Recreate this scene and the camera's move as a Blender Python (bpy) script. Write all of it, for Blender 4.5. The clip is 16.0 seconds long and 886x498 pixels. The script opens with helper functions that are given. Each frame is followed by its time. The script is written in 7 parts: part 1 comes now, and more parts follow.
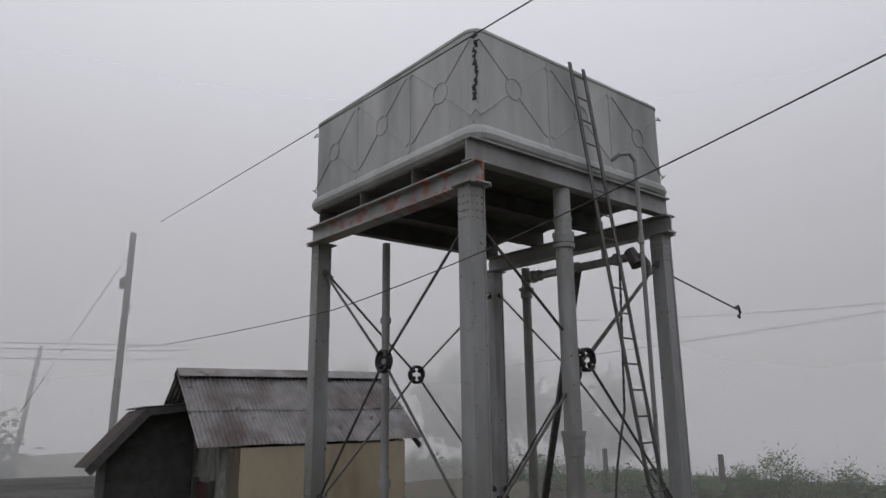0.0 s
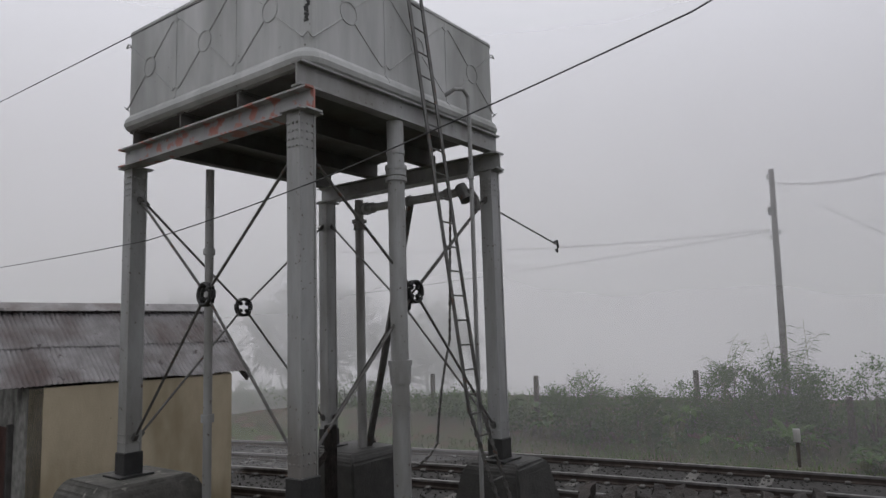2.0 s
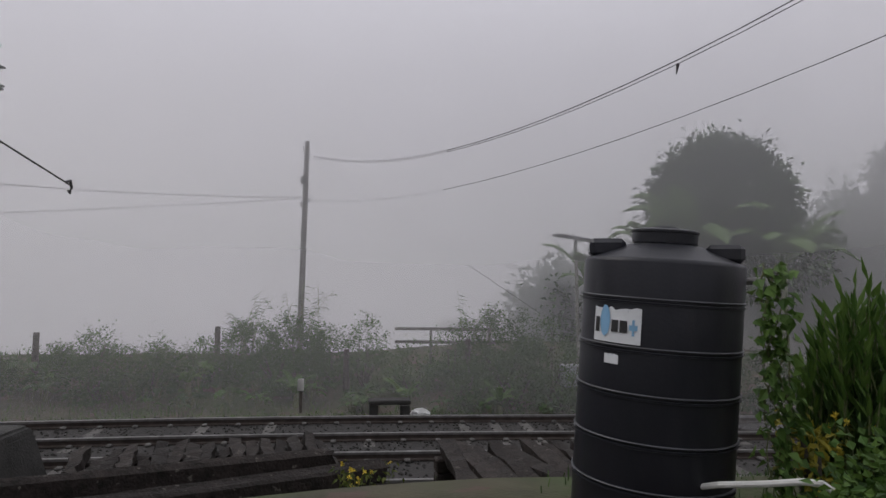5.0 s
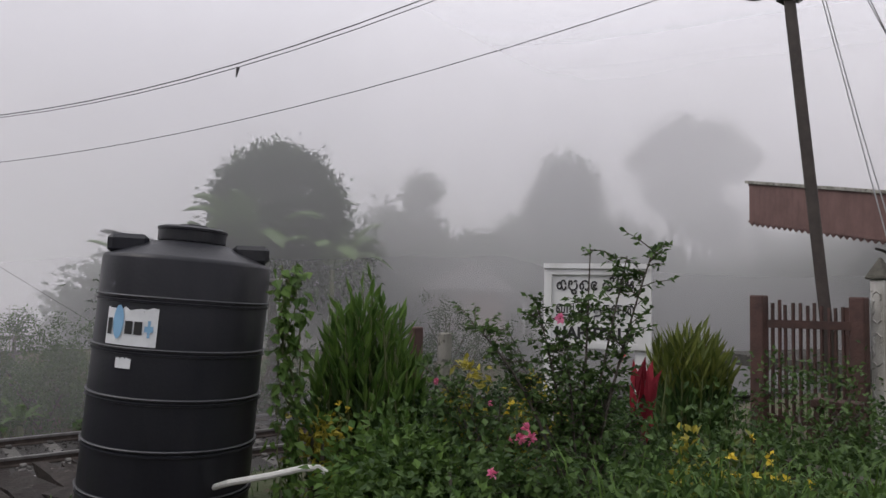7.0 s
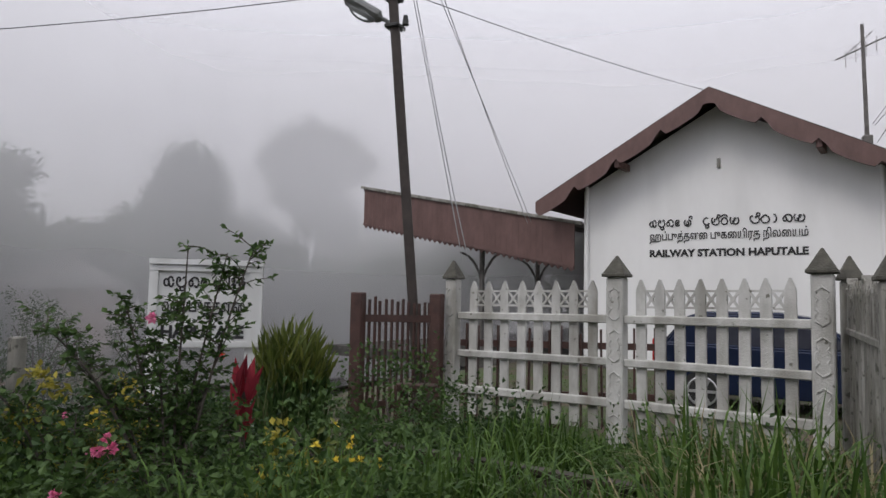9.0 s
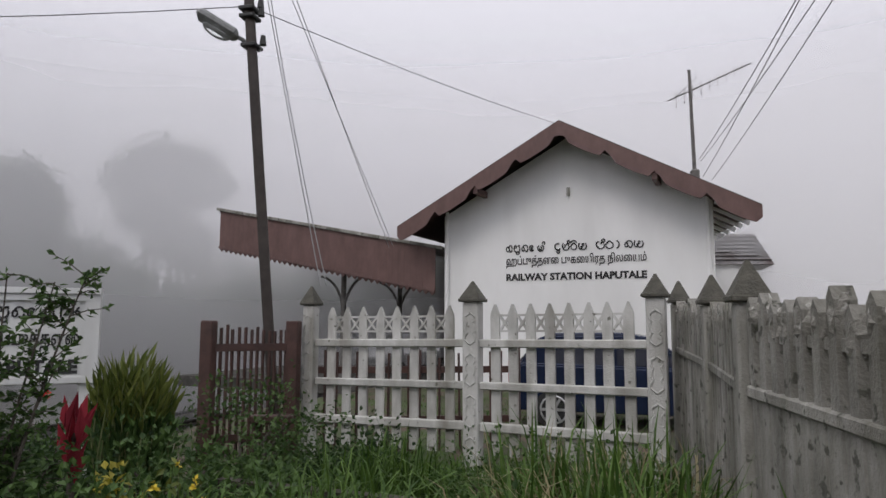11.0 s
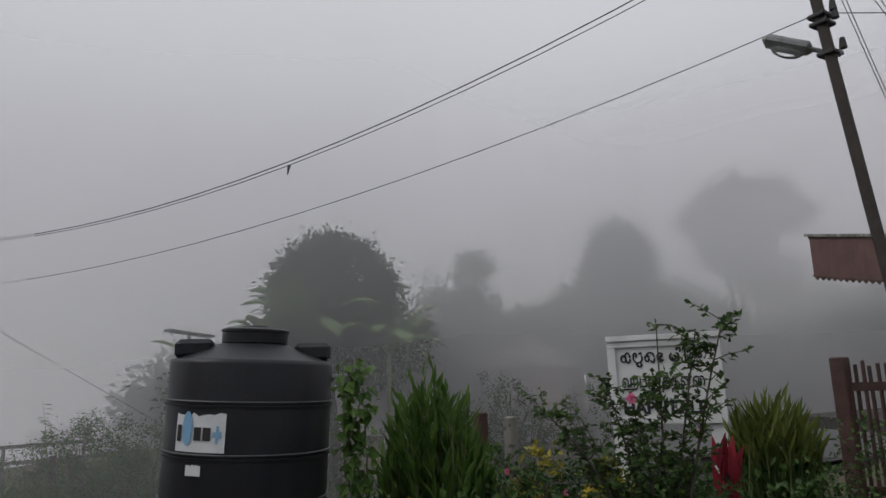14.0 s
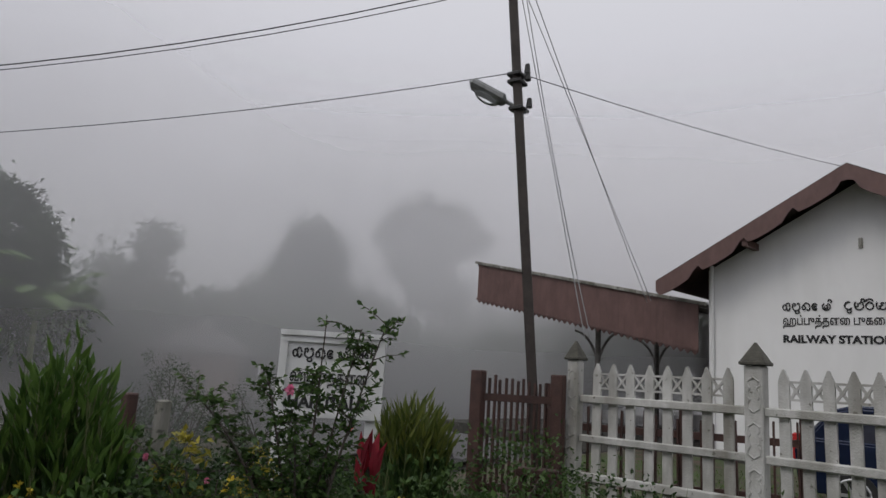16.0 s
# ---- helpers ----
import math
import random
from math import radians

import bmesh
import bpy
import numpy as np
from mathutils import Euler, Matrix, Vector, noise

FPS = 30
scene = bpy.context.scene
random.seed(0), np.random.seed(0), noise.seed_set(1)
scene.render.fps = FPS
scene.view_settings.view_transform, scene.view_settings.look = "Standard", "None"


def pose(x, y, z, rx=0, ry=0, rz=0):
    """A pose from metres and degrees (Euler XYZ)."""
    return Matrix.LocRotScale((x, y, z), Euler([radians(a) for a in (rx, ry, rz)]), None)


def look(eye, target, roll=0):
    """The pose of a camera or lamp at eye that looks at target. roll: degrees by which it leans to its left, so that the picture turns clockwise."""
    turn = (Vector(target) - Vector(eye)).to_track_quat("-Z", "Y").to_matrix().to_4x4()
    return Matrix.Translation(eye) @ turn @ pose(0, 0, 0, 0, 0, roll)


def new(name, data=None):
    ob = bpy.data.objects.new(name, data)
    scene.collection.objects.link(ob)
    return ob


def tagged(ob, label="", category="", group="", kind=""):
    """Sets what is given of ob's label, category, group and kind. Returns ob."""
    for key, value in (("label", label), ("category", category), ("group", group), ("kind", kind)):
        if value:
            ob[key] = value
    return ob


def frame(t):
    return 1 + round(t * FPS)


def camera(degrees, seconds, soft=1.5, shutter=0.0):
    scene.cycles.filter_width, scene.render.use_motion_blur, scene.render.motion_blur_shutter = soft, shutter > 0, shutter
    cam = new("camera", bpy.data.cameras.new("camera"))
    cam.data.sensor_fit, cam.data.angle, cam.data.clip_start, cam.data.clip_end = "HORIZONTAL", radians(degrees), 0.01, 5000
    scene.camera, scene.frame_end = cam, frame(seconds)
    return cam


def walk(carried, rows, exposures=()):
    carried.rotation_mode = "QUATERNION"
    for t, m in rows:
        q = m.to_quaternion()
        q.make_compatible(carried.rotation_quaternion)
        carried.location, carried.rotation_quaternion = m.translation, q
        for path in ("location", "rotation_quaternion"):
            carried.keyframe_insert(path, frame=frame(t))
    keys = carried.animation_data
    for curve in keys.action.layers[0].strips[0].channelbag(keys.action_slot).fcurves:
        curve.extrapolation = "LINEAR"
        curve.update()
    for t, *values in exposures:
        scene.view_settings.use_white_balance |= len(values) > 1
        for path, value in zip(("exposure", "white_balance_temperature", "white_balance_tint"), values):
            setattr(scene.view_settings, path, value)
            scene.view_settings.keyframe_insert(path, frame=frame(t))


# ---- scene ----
cam = camera(66.2, 16.0)
PATH = [
    (0, (-4.724, -5.127, 2.447), (-3.483, -3.624, 2.895), -0.62),
    (0.5, (-4.708, -5.132, 2.485), (-3.316, -3.738, 2.833), -0.55),
    (1, (-4.686, -5.136, 2.492), (-3.216, -3.819, 2.812), -1.37),
    (1.5, (-4.649, -5.135, 2.488), (-3.120, -3.876, 2.767), -1.30),
    (2, (-4.624, -5.134, 2.483), (-3.033, -3.946, 2.720), -1.72),
    (2.5, (-4.608, -5.135, 2.466), (-3.008, -3.956, 2.688), -1.29),
    (3, (-4.594, -5.131, 2.457), (-2.978, -3.971, 2.666), -1.12),
    (3.5, (-4.575, -5.133, 2.480), (-2.895, -4.068, 2.686), -1.26),
    (4, (-4.510, -5.167, 2.479), (-2.659, -4.427, 2.633), -0.86),
    (4.5, (-4.466, -5.257, 2.476), (-2.498, -4.931, 2.617), -0.72),
    (4.7, (-4.469, -5.269, 2.478), (-2.481, -5.084, 2.599), -0.12),
    (6.8, (-4.464, -5.614, 2.455), (-2.787, -6.696, 2.581), 1.16),
    (7, (-4.493, -5.602, 2.458), (-2.873, -6.767, 2.588), 1.28),
    (7.5, (-4.524, -5.629, 2.450), (-3.147, -7.072, 2.592), 2.04),
    (8, (-4.567, -5.659, 2.449), (-3.418, -7.288, 2.601), 1.94),
    (8.5, (-4.610, -5.693, 2.457), (-3.656, -7.444, 2.605), 2.74),
    (9, (-4.635, -5.713, 2.472), (-3.833, -7.540, 2.614), 1.14),
    (9.5, (-4.662, -5.717, 2.480), (-3.975, -7.587, 2.652), 1.19),
    (9.7, (-4.682, -5.730, 2.479), (-4.037, -7.615, 2.654), 0.72),
    (10.75, (-4.690, -5.740, 2.494), (-4.268, -7.684, 2.705), 0.20),
    (11.8, (-4.658, -5.740, 2.510), (-4.192, -7.670, 2.756), -0.55),
    (12, (-4.658, -5.709, 2.504), (-4.119, -7.615, 2.781), -1.24),
    (12.5, (-4.624, -5.632, 2.510), (-3.737, -7.392, 2.854), -1.56),
    (13, (-4.559, -5.612, 2.521), (-3.403, -7.202, 2.885), -1.40),
    (13.5, (-4.471, -5.602, 2.521), (-3.022, -6.937, 2.865), -2.20),
    (14, (-4.460, -5.568, 2.530), (-2.782, -6.597, 2.882), -2.29),
    (14.5, (-4.456, -5.596, 2.541), (-2.803, -6.659, 2.907), -0.36),
    (15, (-4.469, -5.605, 2.528), (-2.923, -6.826, 2.875), 1.71),
    (15.5, (-4.503, -5.592, 2.495), (-3.193, -7.066, 2.829), 3.28),
    (16, (-4.517, -5.627, 2.505), (-3.439, -7.276, 2.850), 3.53),
]
walk(cam, [(t, look(eye, target, roll)) for t, eye, target, roll in PATH],
     exposures=[(0.0, 0.0, 6500, 9.5), (1.5, 0.15, 6500, 9.5), (3.5, 0.17, 6500, 12), (4.5, -0.05, 6500, 13), (7.0, 0.44, 6600, 13), (9.5, 0.36, 6450, 11.5), (12.0, 0.16, 6500, 12.5), (12.5, 0.04, 6500, 11.5), (14.5, -0.17, 6500, 9.5), (16.0, -0.06, 6500, 10)])

# ---- light: thick hill mist, an overcast sky and a weak wide sun ----
SUN_EL, SUN_AZ = 50.0, 20.0
world = bpy.data.worlds.new("misty_sky")
scene.world = world
world.use_nodes = True
wn, wl = world.node_tree.nodes, world.node_tree.links
sky = wn.new("ShaderNodeTexSky")
sky.sky_type = "NISHITA"
sky.sun_disc = False
sky.sun_elevation, sky.sun_rotation = radians(SUN_EL), radians(SUN_AZ)
sky_gain = wn.new("ShaderNodeVectorMath")
sky_gain.operation = "SCALE"
sky_gain.inputs["Scale"].default_value = 0.09
wl.new(sky.outputs[0], sky_gain.inputs[0])
coord = wn.new("ShaderNodeTexCoord")
split = wn.new("ShaderNodeSeparateXYZ")
wl.new(coord.outputs["Generated"], split.inputs[0])
cloud = wn.new("ShaderNodeValToRGB")
cloud.color_ramp.elements[0].position, cloud.color_ramp.elements[0].color = 0.0, (0.455, 0.45, 0.495, 1)
cloud.color_ramp.elements[1].position, cloud.color_ramp.elements[1].color = 1.0, (0.86, 0.87, 0.90, 1)
for pos, col in ((0.12, (0.515, 0.505, 0.555, 1)), (0.42, (0.58, 0.575, 0.615, 1))):
    e = cloud.color_ramp.elements.new(pos)
    e.color = col
wl.new(split.outputs["Z"], cloud.inputs[0])
blend = wn.new("ShaderNodeMix")
blend.data_type = "RGBA"
blend.inputs[0].default_value = 0.93
wl.new(sky_gain.outputs[0], blend.inputs[6])
wl.new(cloud.outputs[0], blend.inputs[7])
wl.new(blend.outputs[2], wn["Background"].inputs[0])
wn["Background"].inputs[1].default_value = 1.15
sun = new("sun", bpy.data.lights.new("sun", "SUN"))
sun.data.energy, sun.data.angle, sun.data.color = 0.7, radians(25), (1.0, 0.97, 0.93)
sun.matrix_world = Matrix.Rotation(radians(-SUN_AZ), 4, "Z") @ pose(0, 0, 30, -(90 - SUN_EL), 0, 0)


# ---- materials ----
def material(name, colour, dark=None, rough=0.7, metal=0.0, scale=6.0, bump=0.15, fine=60.0, stain=None, streak=1.0, spot=None, spot_scale=9.0, spot_cut=0.62, vary=0.0):
    """Procedural surface: broad mottling, fine grain with relief, optional stains, spots and change from piece to piece."""
    m = bpy.data.materials.new(name)
    m.use_nodes = True
    n, l = m.node_tree.nodes, m.node_tree.links
    b = n["Principled BSDF"]
    b.inputs["Roughness"].default_value, b.inputs["Metallic"].default_value = rough, metal
    dark = dark or tuple(c * 0.6 for c in colour)
    tc = n.new("ShaderNodeTexCoord")
    mp = n.new("ShaderNodeMapping")
    mp.inputs["Scale"].default_value = (1, 1, 1 / streak)
    geo = n.new("ShaderNodeNewGeometry")
    l.new(geo.outputs["Position"], mp.inputs[0])
    big = n.new("ShaderNodeTexNoise")
    big.inputs["Scale"].default_value, big.inputs["Detail"].default_value, big.inputs["Roughness"].default_value = scale, 5, 0.65
    l.new(mp.outputs[0], big.inputs["Vector"])
    ramp = n.new("ShaderNodeValToRGB")
    ramp.color_ramp.elements[0].position, ramp.color_ramp.elements[1].position = 0.3, 0.7
    ramp.color_ramp.elements[0].color, ramp.color_ramp.elements[1].color = (*dark, 1), (*colour, 1)
    l.new(big.outputs["Fac"], ramp.inputs[0])
    last = ramp.outputs[0]
    small = n.new("ShaderNodeTexNoise")
    small.inputs["Scale"].default_value, small.inputs["Detail"].default_value = fine, 3
    l.new(geo.outputs["Position"], small.inputs["Vector"])

    def over(fac_socket, lo, hi, col, last):
        r = n.new("ShaderNodeMapRange")
        r.inputs[1].default_value, r.inputs[2].default_value = lo, hi
        l.new(fac_socket, r.inputs[0])
        x = n.new("ShaderNodeMix")
        x.data_type = "RGBA"
        l.new(r.outputs[0], x.inputs[0])
        l.new(last, x.inputs[6])
        x.inputs[7].default_value = (*col, 1)
        return x.outputs[2]

    if stain:
        sn = n.new("ShaderNodeTexNoise")
        sn.inputs["Scale"].default_value, sn.inputs["Detail"].default_value = scale * 0.45, 7
        sm = n.new("ShaderNodeMapping")
        sm.inputs["Scale"].default_value = (1, 1, 0.3)
        sm.inputs["Location"].default_value = (3.1, 7.7, 1.3)
        l.new(geo.outputs["Position"], sm.inputs[0])
        l.new(sm.outputs[0], sn.inputs["Vector"])
        last = over(sn.outputs["Fac"], 0.46, 0.68, stain, last)
    if spot:
        pn = n.new("ShaderNodeTexNoise")
        pn.inputs["Scale"].default_value, pn.inputs["Detail"].default_value = spot_scale, 4
        pm = n.new("ShaderNodeMapping")
        pm.inputs["Location"].default_value = (11.0, 2.0, 5.0)
        l.new(geo.outputs["Position"], pm.inputs[0])
        l.new(pm.outputs[0], pn.inputs["Vector"])
        last = over(pn.outputs["Fac"], spot_cut, spot_cut + 0.05, spot, last)
    if vary:
        oi = n.new("ShaderNodeObjectInfo")
        vr = n.new("ShaderNodeMapRange")
        vr.inputs[3].default_value, vr.inputs[4].default_value = 1 - vary, 1 + vary
        l.new(oi.outputs["Random"], vr.inputs[0])
        hs = n.new("ShaderNodeHueSaturation")
        l.new(vr.outputs[0], hs.inputs["Value"])
        l.new(last, hs.inputs["Color"])
        last = hs.outputs[0]
    l.new(last, b.inputs["Base Color"])
    if bump:
        bp = n.new("ShaderNodeBump")
        bp.inputs["Strength"].default_value, bp.inputs["Distance"].default_value = bump, 0.02
        l.new(small.outputs["Fac"], bp.inputs["Height"])
        l.new(bp.outputs[0], b.inputs["Normal"])
    return m


def leaf_material(name, colour, other, rough=0.55):
    """Leaves: a colour that changes from leaf to leaf, with light shining through."""
    m = bpy.data.materials.new(name)
    m.use_nodes = True
    n, l = m.node_tree.nodes, m.node_tree.links
    b = n["Principled BSDF"]
    geo = n.new("ShaderNodeNewGeometry")
    ramp = n.new("ShaderNodeValToRGB")
    ramp.color_ramp.elements[0].color, ramp.color_ramp.elements[1].color = (*colour, 1), (*other, 1)
    l.new(geo.outputs["Random Per Island"], ramp.inputs[0])
    l.new(ramp.outputs[0], b.inputs["Base Color"])
    b.inputs["Roughness"].default_value = rough
    b.inputs["Specular IOR Level"].default_value = 0.25
    tr = n.new("ShaderNodeBsdfTranslucent")
    l.new(ramp.outputs[0], tr.inputs[0])
    mx = n.new("ShaderNodeMixShader")
    mx.inputs[0].default_value = 0.25
    l.new(b.outputs[0], mx.inputs[1])
    l.new(tr.outputs[0], mx.inputs[2])
    l.new(mx.outputs[0], n["Material Output"].inputs[0])
    return m


M_TANK = material("tank_grey_paint", (0.54, 0.545, 0.54), (0.34, 0.345, 0.34), 0.55, 0.0, 1.6, 0.12, 90, stain=(0.19, 0.195, 0.18), streak=6.0, spot=(0.13, 0.115, 0.10), spot_scale=17, spot_cut=0.70)
M_STEEL = material("grey_painted_steel", (0.35, 0.355, 0.355), (0.23, 0.23, 0.225), 0.5, 0.05, 3.0, 0.2, 70, stain=(0.15, 0.14, 0.13), streak=4.0, spot=(0.085, 0.06, 0.05), spot_scale=19, spot_cut=0.665)
M_STEEL_RED = material("grey_steel_red_primer", (0.34, 0.34, 0.34), (0.22, 0.22, 0.22), 0.55, 0.0, 3.0, 0.2, 70, streak=3.0, spot=(0.34, 0.13, 0.105), spot_scale=5.5, spot_cut=0.56)
# Dark base stands in for shade under the tank; a brownish stain mottles it.
M_UNDERSHADE = material("shade_darkened_underside", (0.15, 0.147, 0.142), (0.09, 0.087, 0.082), 0.85, 0, 4, 0.3, 50, stain=(0.10, 0.085, 0.075))
M_ROD = material("weathered_steel_rod", (0.13, 0.13, 0.125), (0.06, 0.055, 0.05), 0.5, 0.3, 8, 0.2, 90, spot=(0.10, 0.05, 0.03), spot_scale=12)
M_DARK = material("black_tar_coat", (0.03, 0.03, 0.03), (0.012, 0.012, 0.012), 0.55, 0, 5, 0.3, 50)
M_CONCRETE = material("mossy_dark_concrete", (0.11, 0.105, 0.095), (0.035, 0.034, 0.03), 0.85, 0, 4, 0.5, 35, stain=(0.03, 0.03, 0.026), spot=(0.20, 0.19, 0.17), spot_scale=7, spot_cut=0.64)
M_CONCRETE_DARK = material("wet_black_concrete", (0.045, 0.043, 0.04), (0.018, 0.018, 0.016), 0.7, 0, 4, 0.5, 35)
M_YELLOW = material("ochre_limewash", (0.54, 0.465, 0.34), (0.43, 0.365, 0.26), 0.9, 0, 2.2, 0.25, 45, stain=(0.25, 0.20, 0.12), streak=2.0, spot=(0.12, 0.10, 0.07), spot_scale=10, spot_cut=0.73)
M_STONE = material("weathered_grey_render", (0.30, 0.295, 0.28), (0.13, 0.128, 0.12), 0.92, 0, 7, 0.6, 30, stain=(0.035, 0.035, 0.03), spot=(0.26, 0.25, 0.22), spot_scale=9, spot_cut=0.68)
M_SHED = material("dark_timber_shed", (0.085, 0.082, 0.080), (0.045, 0.043, 0.042), 0.85, 0, 5, 0.4, 40)
M_SHEET = material("aged_corrugated_sheet", (0.27, 0.26, 0.265), (0.15, 0.142, 0.145), 0.6, 0.15, 3.2, 0.2, 60, stain=(0.085, 0.062, 0.058), spot=(0.06, 0.05, 0.05), spot_scale=6, spot_cut=0.64, vary=0.12)
M_RAIL = material("worn_rail_steel", (0.075, 0.058, 0.05), (0.032, 0.024, 0.02), 0.7, 0.2, 6, 0.15, 60)
M_RAILTOP = material("worn_rail_head", (0.24, 0.235, 0.23), (0.14, 0.135, 0.13), 0.45, 0.6, 6, 0.05, 60)
M_SLEEPER = material("stained_concrete_sleeper", (0.15, 0.145, 0.135), (0.045, 0.042, 0.04), 0.75, 0, 5, 0.3, 50, vary=0.2)
M_OLDWOOD = material("wet_black_old_timber", (0.036, 0.029, 0.026), (0.009, 0.008, 0.007), 0.7, 0, 7, 1.0, 30, spot=(0.10, 0.09, 0.08), spot_scale=11, spot_cut=0.66, vary=0.35)
M_OLDWOOD.node_tree.nodes["Principled BSDF"].inputs["Specular IOR Level"].default_value = 0.2
M_BALLAST = material("dark_wet_ballast", (0.045, 0.042, 0.040), (0.013, 0.012, 0.011), 0.85, 0, 14, 1.0, 26)
M_SOIL = material("damp_soil_and_turf", (0.085, 0.075, 0.045), (0.03, 0.032, 0.016), 0.95, 0, 1.1, 0.8, 18, stain=(0.05, 0.075, 0.022), spot=(0.085, 0.056, 0.042), spot_scale=1.7, spot_cut=0.56)
M_WHITE = material("white_limewash_wall", (0.86, 0.86, 0.855), (0.81, 0.81, 0.80), 0.85, 0, 1.2, 0.12, 55, stain=(0.72, 0.72, 0.71), streak=2.5)
M_FENCE = material("stained_white_concrete", (0.60, 0.595, 0.575), (0.38, 0.375, 0.35), 0.85, 0, 6, 0.35, 60, stain=(0.24, 0.23, 0.20), streak=2.0, spot=(0.16, 0.155, 0.13), spot_scale=15, spot_cut=0.66, vary=0.08)
M_FENCE_GREY = material("dirty_grey_concrete", (0.35, 0.34, 0.31), (0.12, 0.115, 0.10), 0.9, 0, 6, 0.4, 60, stain=(0.13, 0.125, 0.10), streak=3.0, spot=(0.08, 0.08, 0.065), spot_scale=13, spot_cut=0.6, vary=0.12)
M_CAP = material("mouldy_post_cap", (0.11, 0.105, 0.085), (0.05, 0.047, 0.04), 0.9, 0, 12, 0.5, 60)
M_CAP_GREY = material("lichened_concrete", (0.30, 0.29, 0.26), (0.10, 0.095, 0.08), 0.95, 0, 14, 0.7, 40, spot=(0.42, 0.41, 0.38), spot_scale=22, spot_cut=0.6)
M_MAROON = material("maroon_painted_timber", (0.155, 0.088, 0.078), (0.10, 0.056, 0.05), 0.6, 0, 3, 0.2, 50, streak=2.0)
M_BROWN = material("dark_red_brown_timber", (0.085, 0.04, 0.032), (0.04, 0.02, 0.017), 0.65, 0, 6, 0.4, 50, vary=0.2)
M_ROOF = material("dark_weathered_roof", (0.085, 0.07, 0.065), (0.04, 0.035, 0.033), 0.8, 0, 4, 0.4, 40)
M_POLE = material("dark_rusted_pole", (0.060, 0.048, 0.042), (0.03, 0.025, 0.022), 0.6, 0.2, 5, 0.3, 60)
M_POLE_GREY = material("grey_timber_pole", (0.16, 0.15, 0.14), (0.09, 0.085, 0.08), 0.75, 0, 6, 0.3, 60)
M_WIRE = material("black_cable", (0.05, 0.05, 0.055), (0.03, 0.03, 0.03), 0.5, 0, 6, 0, 60)
M_WIRE_GREY = material("pale_grey_cable", (0.30, 0.30, 0.31), (0.22, 0.22, 0.22), 0.5, 0, 6, 0, 60)
M_PLASTIC = material("black_tank_plastic", (0.017, 0.018, 0.024), (0.009, 0.010, 0.014), 0.42, 0, 3, 0.06, 40, stain=(0.032, 0.032, 0.035), streak=5.0)
M_PLASTIC.node_tree.nodes["Principled BSDF"].inputs["Specular IOR Level"].default_value = 0.3
M_RIM = material("scuffed_plastic_ridge", (0.085, 0.09, 0.10), (0.05, 0.05, 0.055), 0.5, 0, 8, 0.05, 40)
M_LABEL = material("white_torn_label", (0.72, 0.74, 0.76), (0.6, 0.62, 0.64), 0.6, 0, 8, 0.05, 40, spot=(0.10, 0.12, 0.15), spot_scale=18, spot_cut=0.7)
M_BLUE = material("faded_blue_print", (0.22, 0.42, 0.62), (0.18, 0.36, 0.55), 0.6, 0, 8, 0, 40)
M_BLACK = material("black_lettering", (0.022, 0.022, 0.024), (0.018, 0.018, 0.018), 0.6, 0, 8, 0, 40)
M_SIGN = material("white_sign_paint", (0.74, 0.75, 0.75), (0.62, 0.63, 0.63), 0.6, 0, 2.5, 0.1, 40, stain=(0.48, 0.48, 0.46), streak=3.0, spot=(0.16, 0.15, 0.13), spot_scale=12, spot_cut=0.74)
M_PVC = material("pale_pvc_pipe", (0.62, 0.62, 0.60), (0.5, 0.5, 0.48), 0.45, 0, 9, 0.05, 60, spot=(0.2, 0.2, 0.18), spot_scale=20, spot_cut=0.68)
M_CARPAINT = material("dark_blue_car_paint", (0.014, 0.022, 0.055), (0.010, 0.016, 0.04), 0.2, 0.2, 2, 0, 40)
M_TYRE = material("black_rubber", (0.02, 0.02, 0.02), (0.012, 0.012, 0.012), 0.8, 0, 8, 0.2, 60)
M_ALLOY = material("silver_alloy", (0.55, 0.55, 0.56), (0.45, 0.45, 0.46), 0.35, 0.7, 8, 0, 60)
M_REDLAMP = material("red_lamp_lens", (0.50, 0.03, 0.03), (0.4, 0.02, 0.02), 0.25, 0, 8, 0, 60)
M_LAMPBODY = material("grey_lamp_housing", (0.26, 0.27, 0.27), (0.16, 0.165, 0.16), 0.5, 0.3, 12, 0.1, 60)
M_BRICK = material("faint_pink_render", (0.30, 0.19, 0.16), (0.22, 0.14, 0.12), 0.9, 0, 2, 0.2, 40)
M_SOLAR = material("dark_solar_cell", (0.04, 0.045, 0.06), (0.03, 0.03, 0.045), 0.25, 0, 8, 0, 60)
M_BARK = material("grey_brown_bark", (0.10, 0.085, 0.07), (0.045, 0.04, 0.033), 0.9, 0, 9, 0.8, 40)
M_STALK = material("green_stalk", (0.12, 0.14, 0.05), (0.07, 0.09, 0.03), 0.6, 0, 9, 0.2, 40)
M_BIN = material("grey_meter_box", (0.35, 0.37, 0.38), (0.26, 0.27, 0.28), 0.5, 0.1, 5, 0.05, 60)
L_MID = leaf_material("mid_green_leaf", (0.030, 0.062, 0.019), (0.080, 0.138, 0.037))
L_DARK = leaf_material("dark_green_leaf", (0.018, 0.040, 0.014), (0.045, 0.085, 0.025))
L_BRIGHT = leaf_material("fresh_green_leaf", (0.042, 0.095, 0.018), (0.11, 0.19, 0.04))
L_YELLOW = leaf_material("yellow_green_leaf", (0.055, 0.085, 0.018), (0.14, 0.16, 0.035))
L_RED = leaf_material("crimson_leaf", (0.16, 0.018, 0.03), (0.30, 0.03, 0.045))
L_GRASS = leaf_material("long_grass_blade", (0.030, 0.070, 0.013), (0.095, 0.165, 0.032))
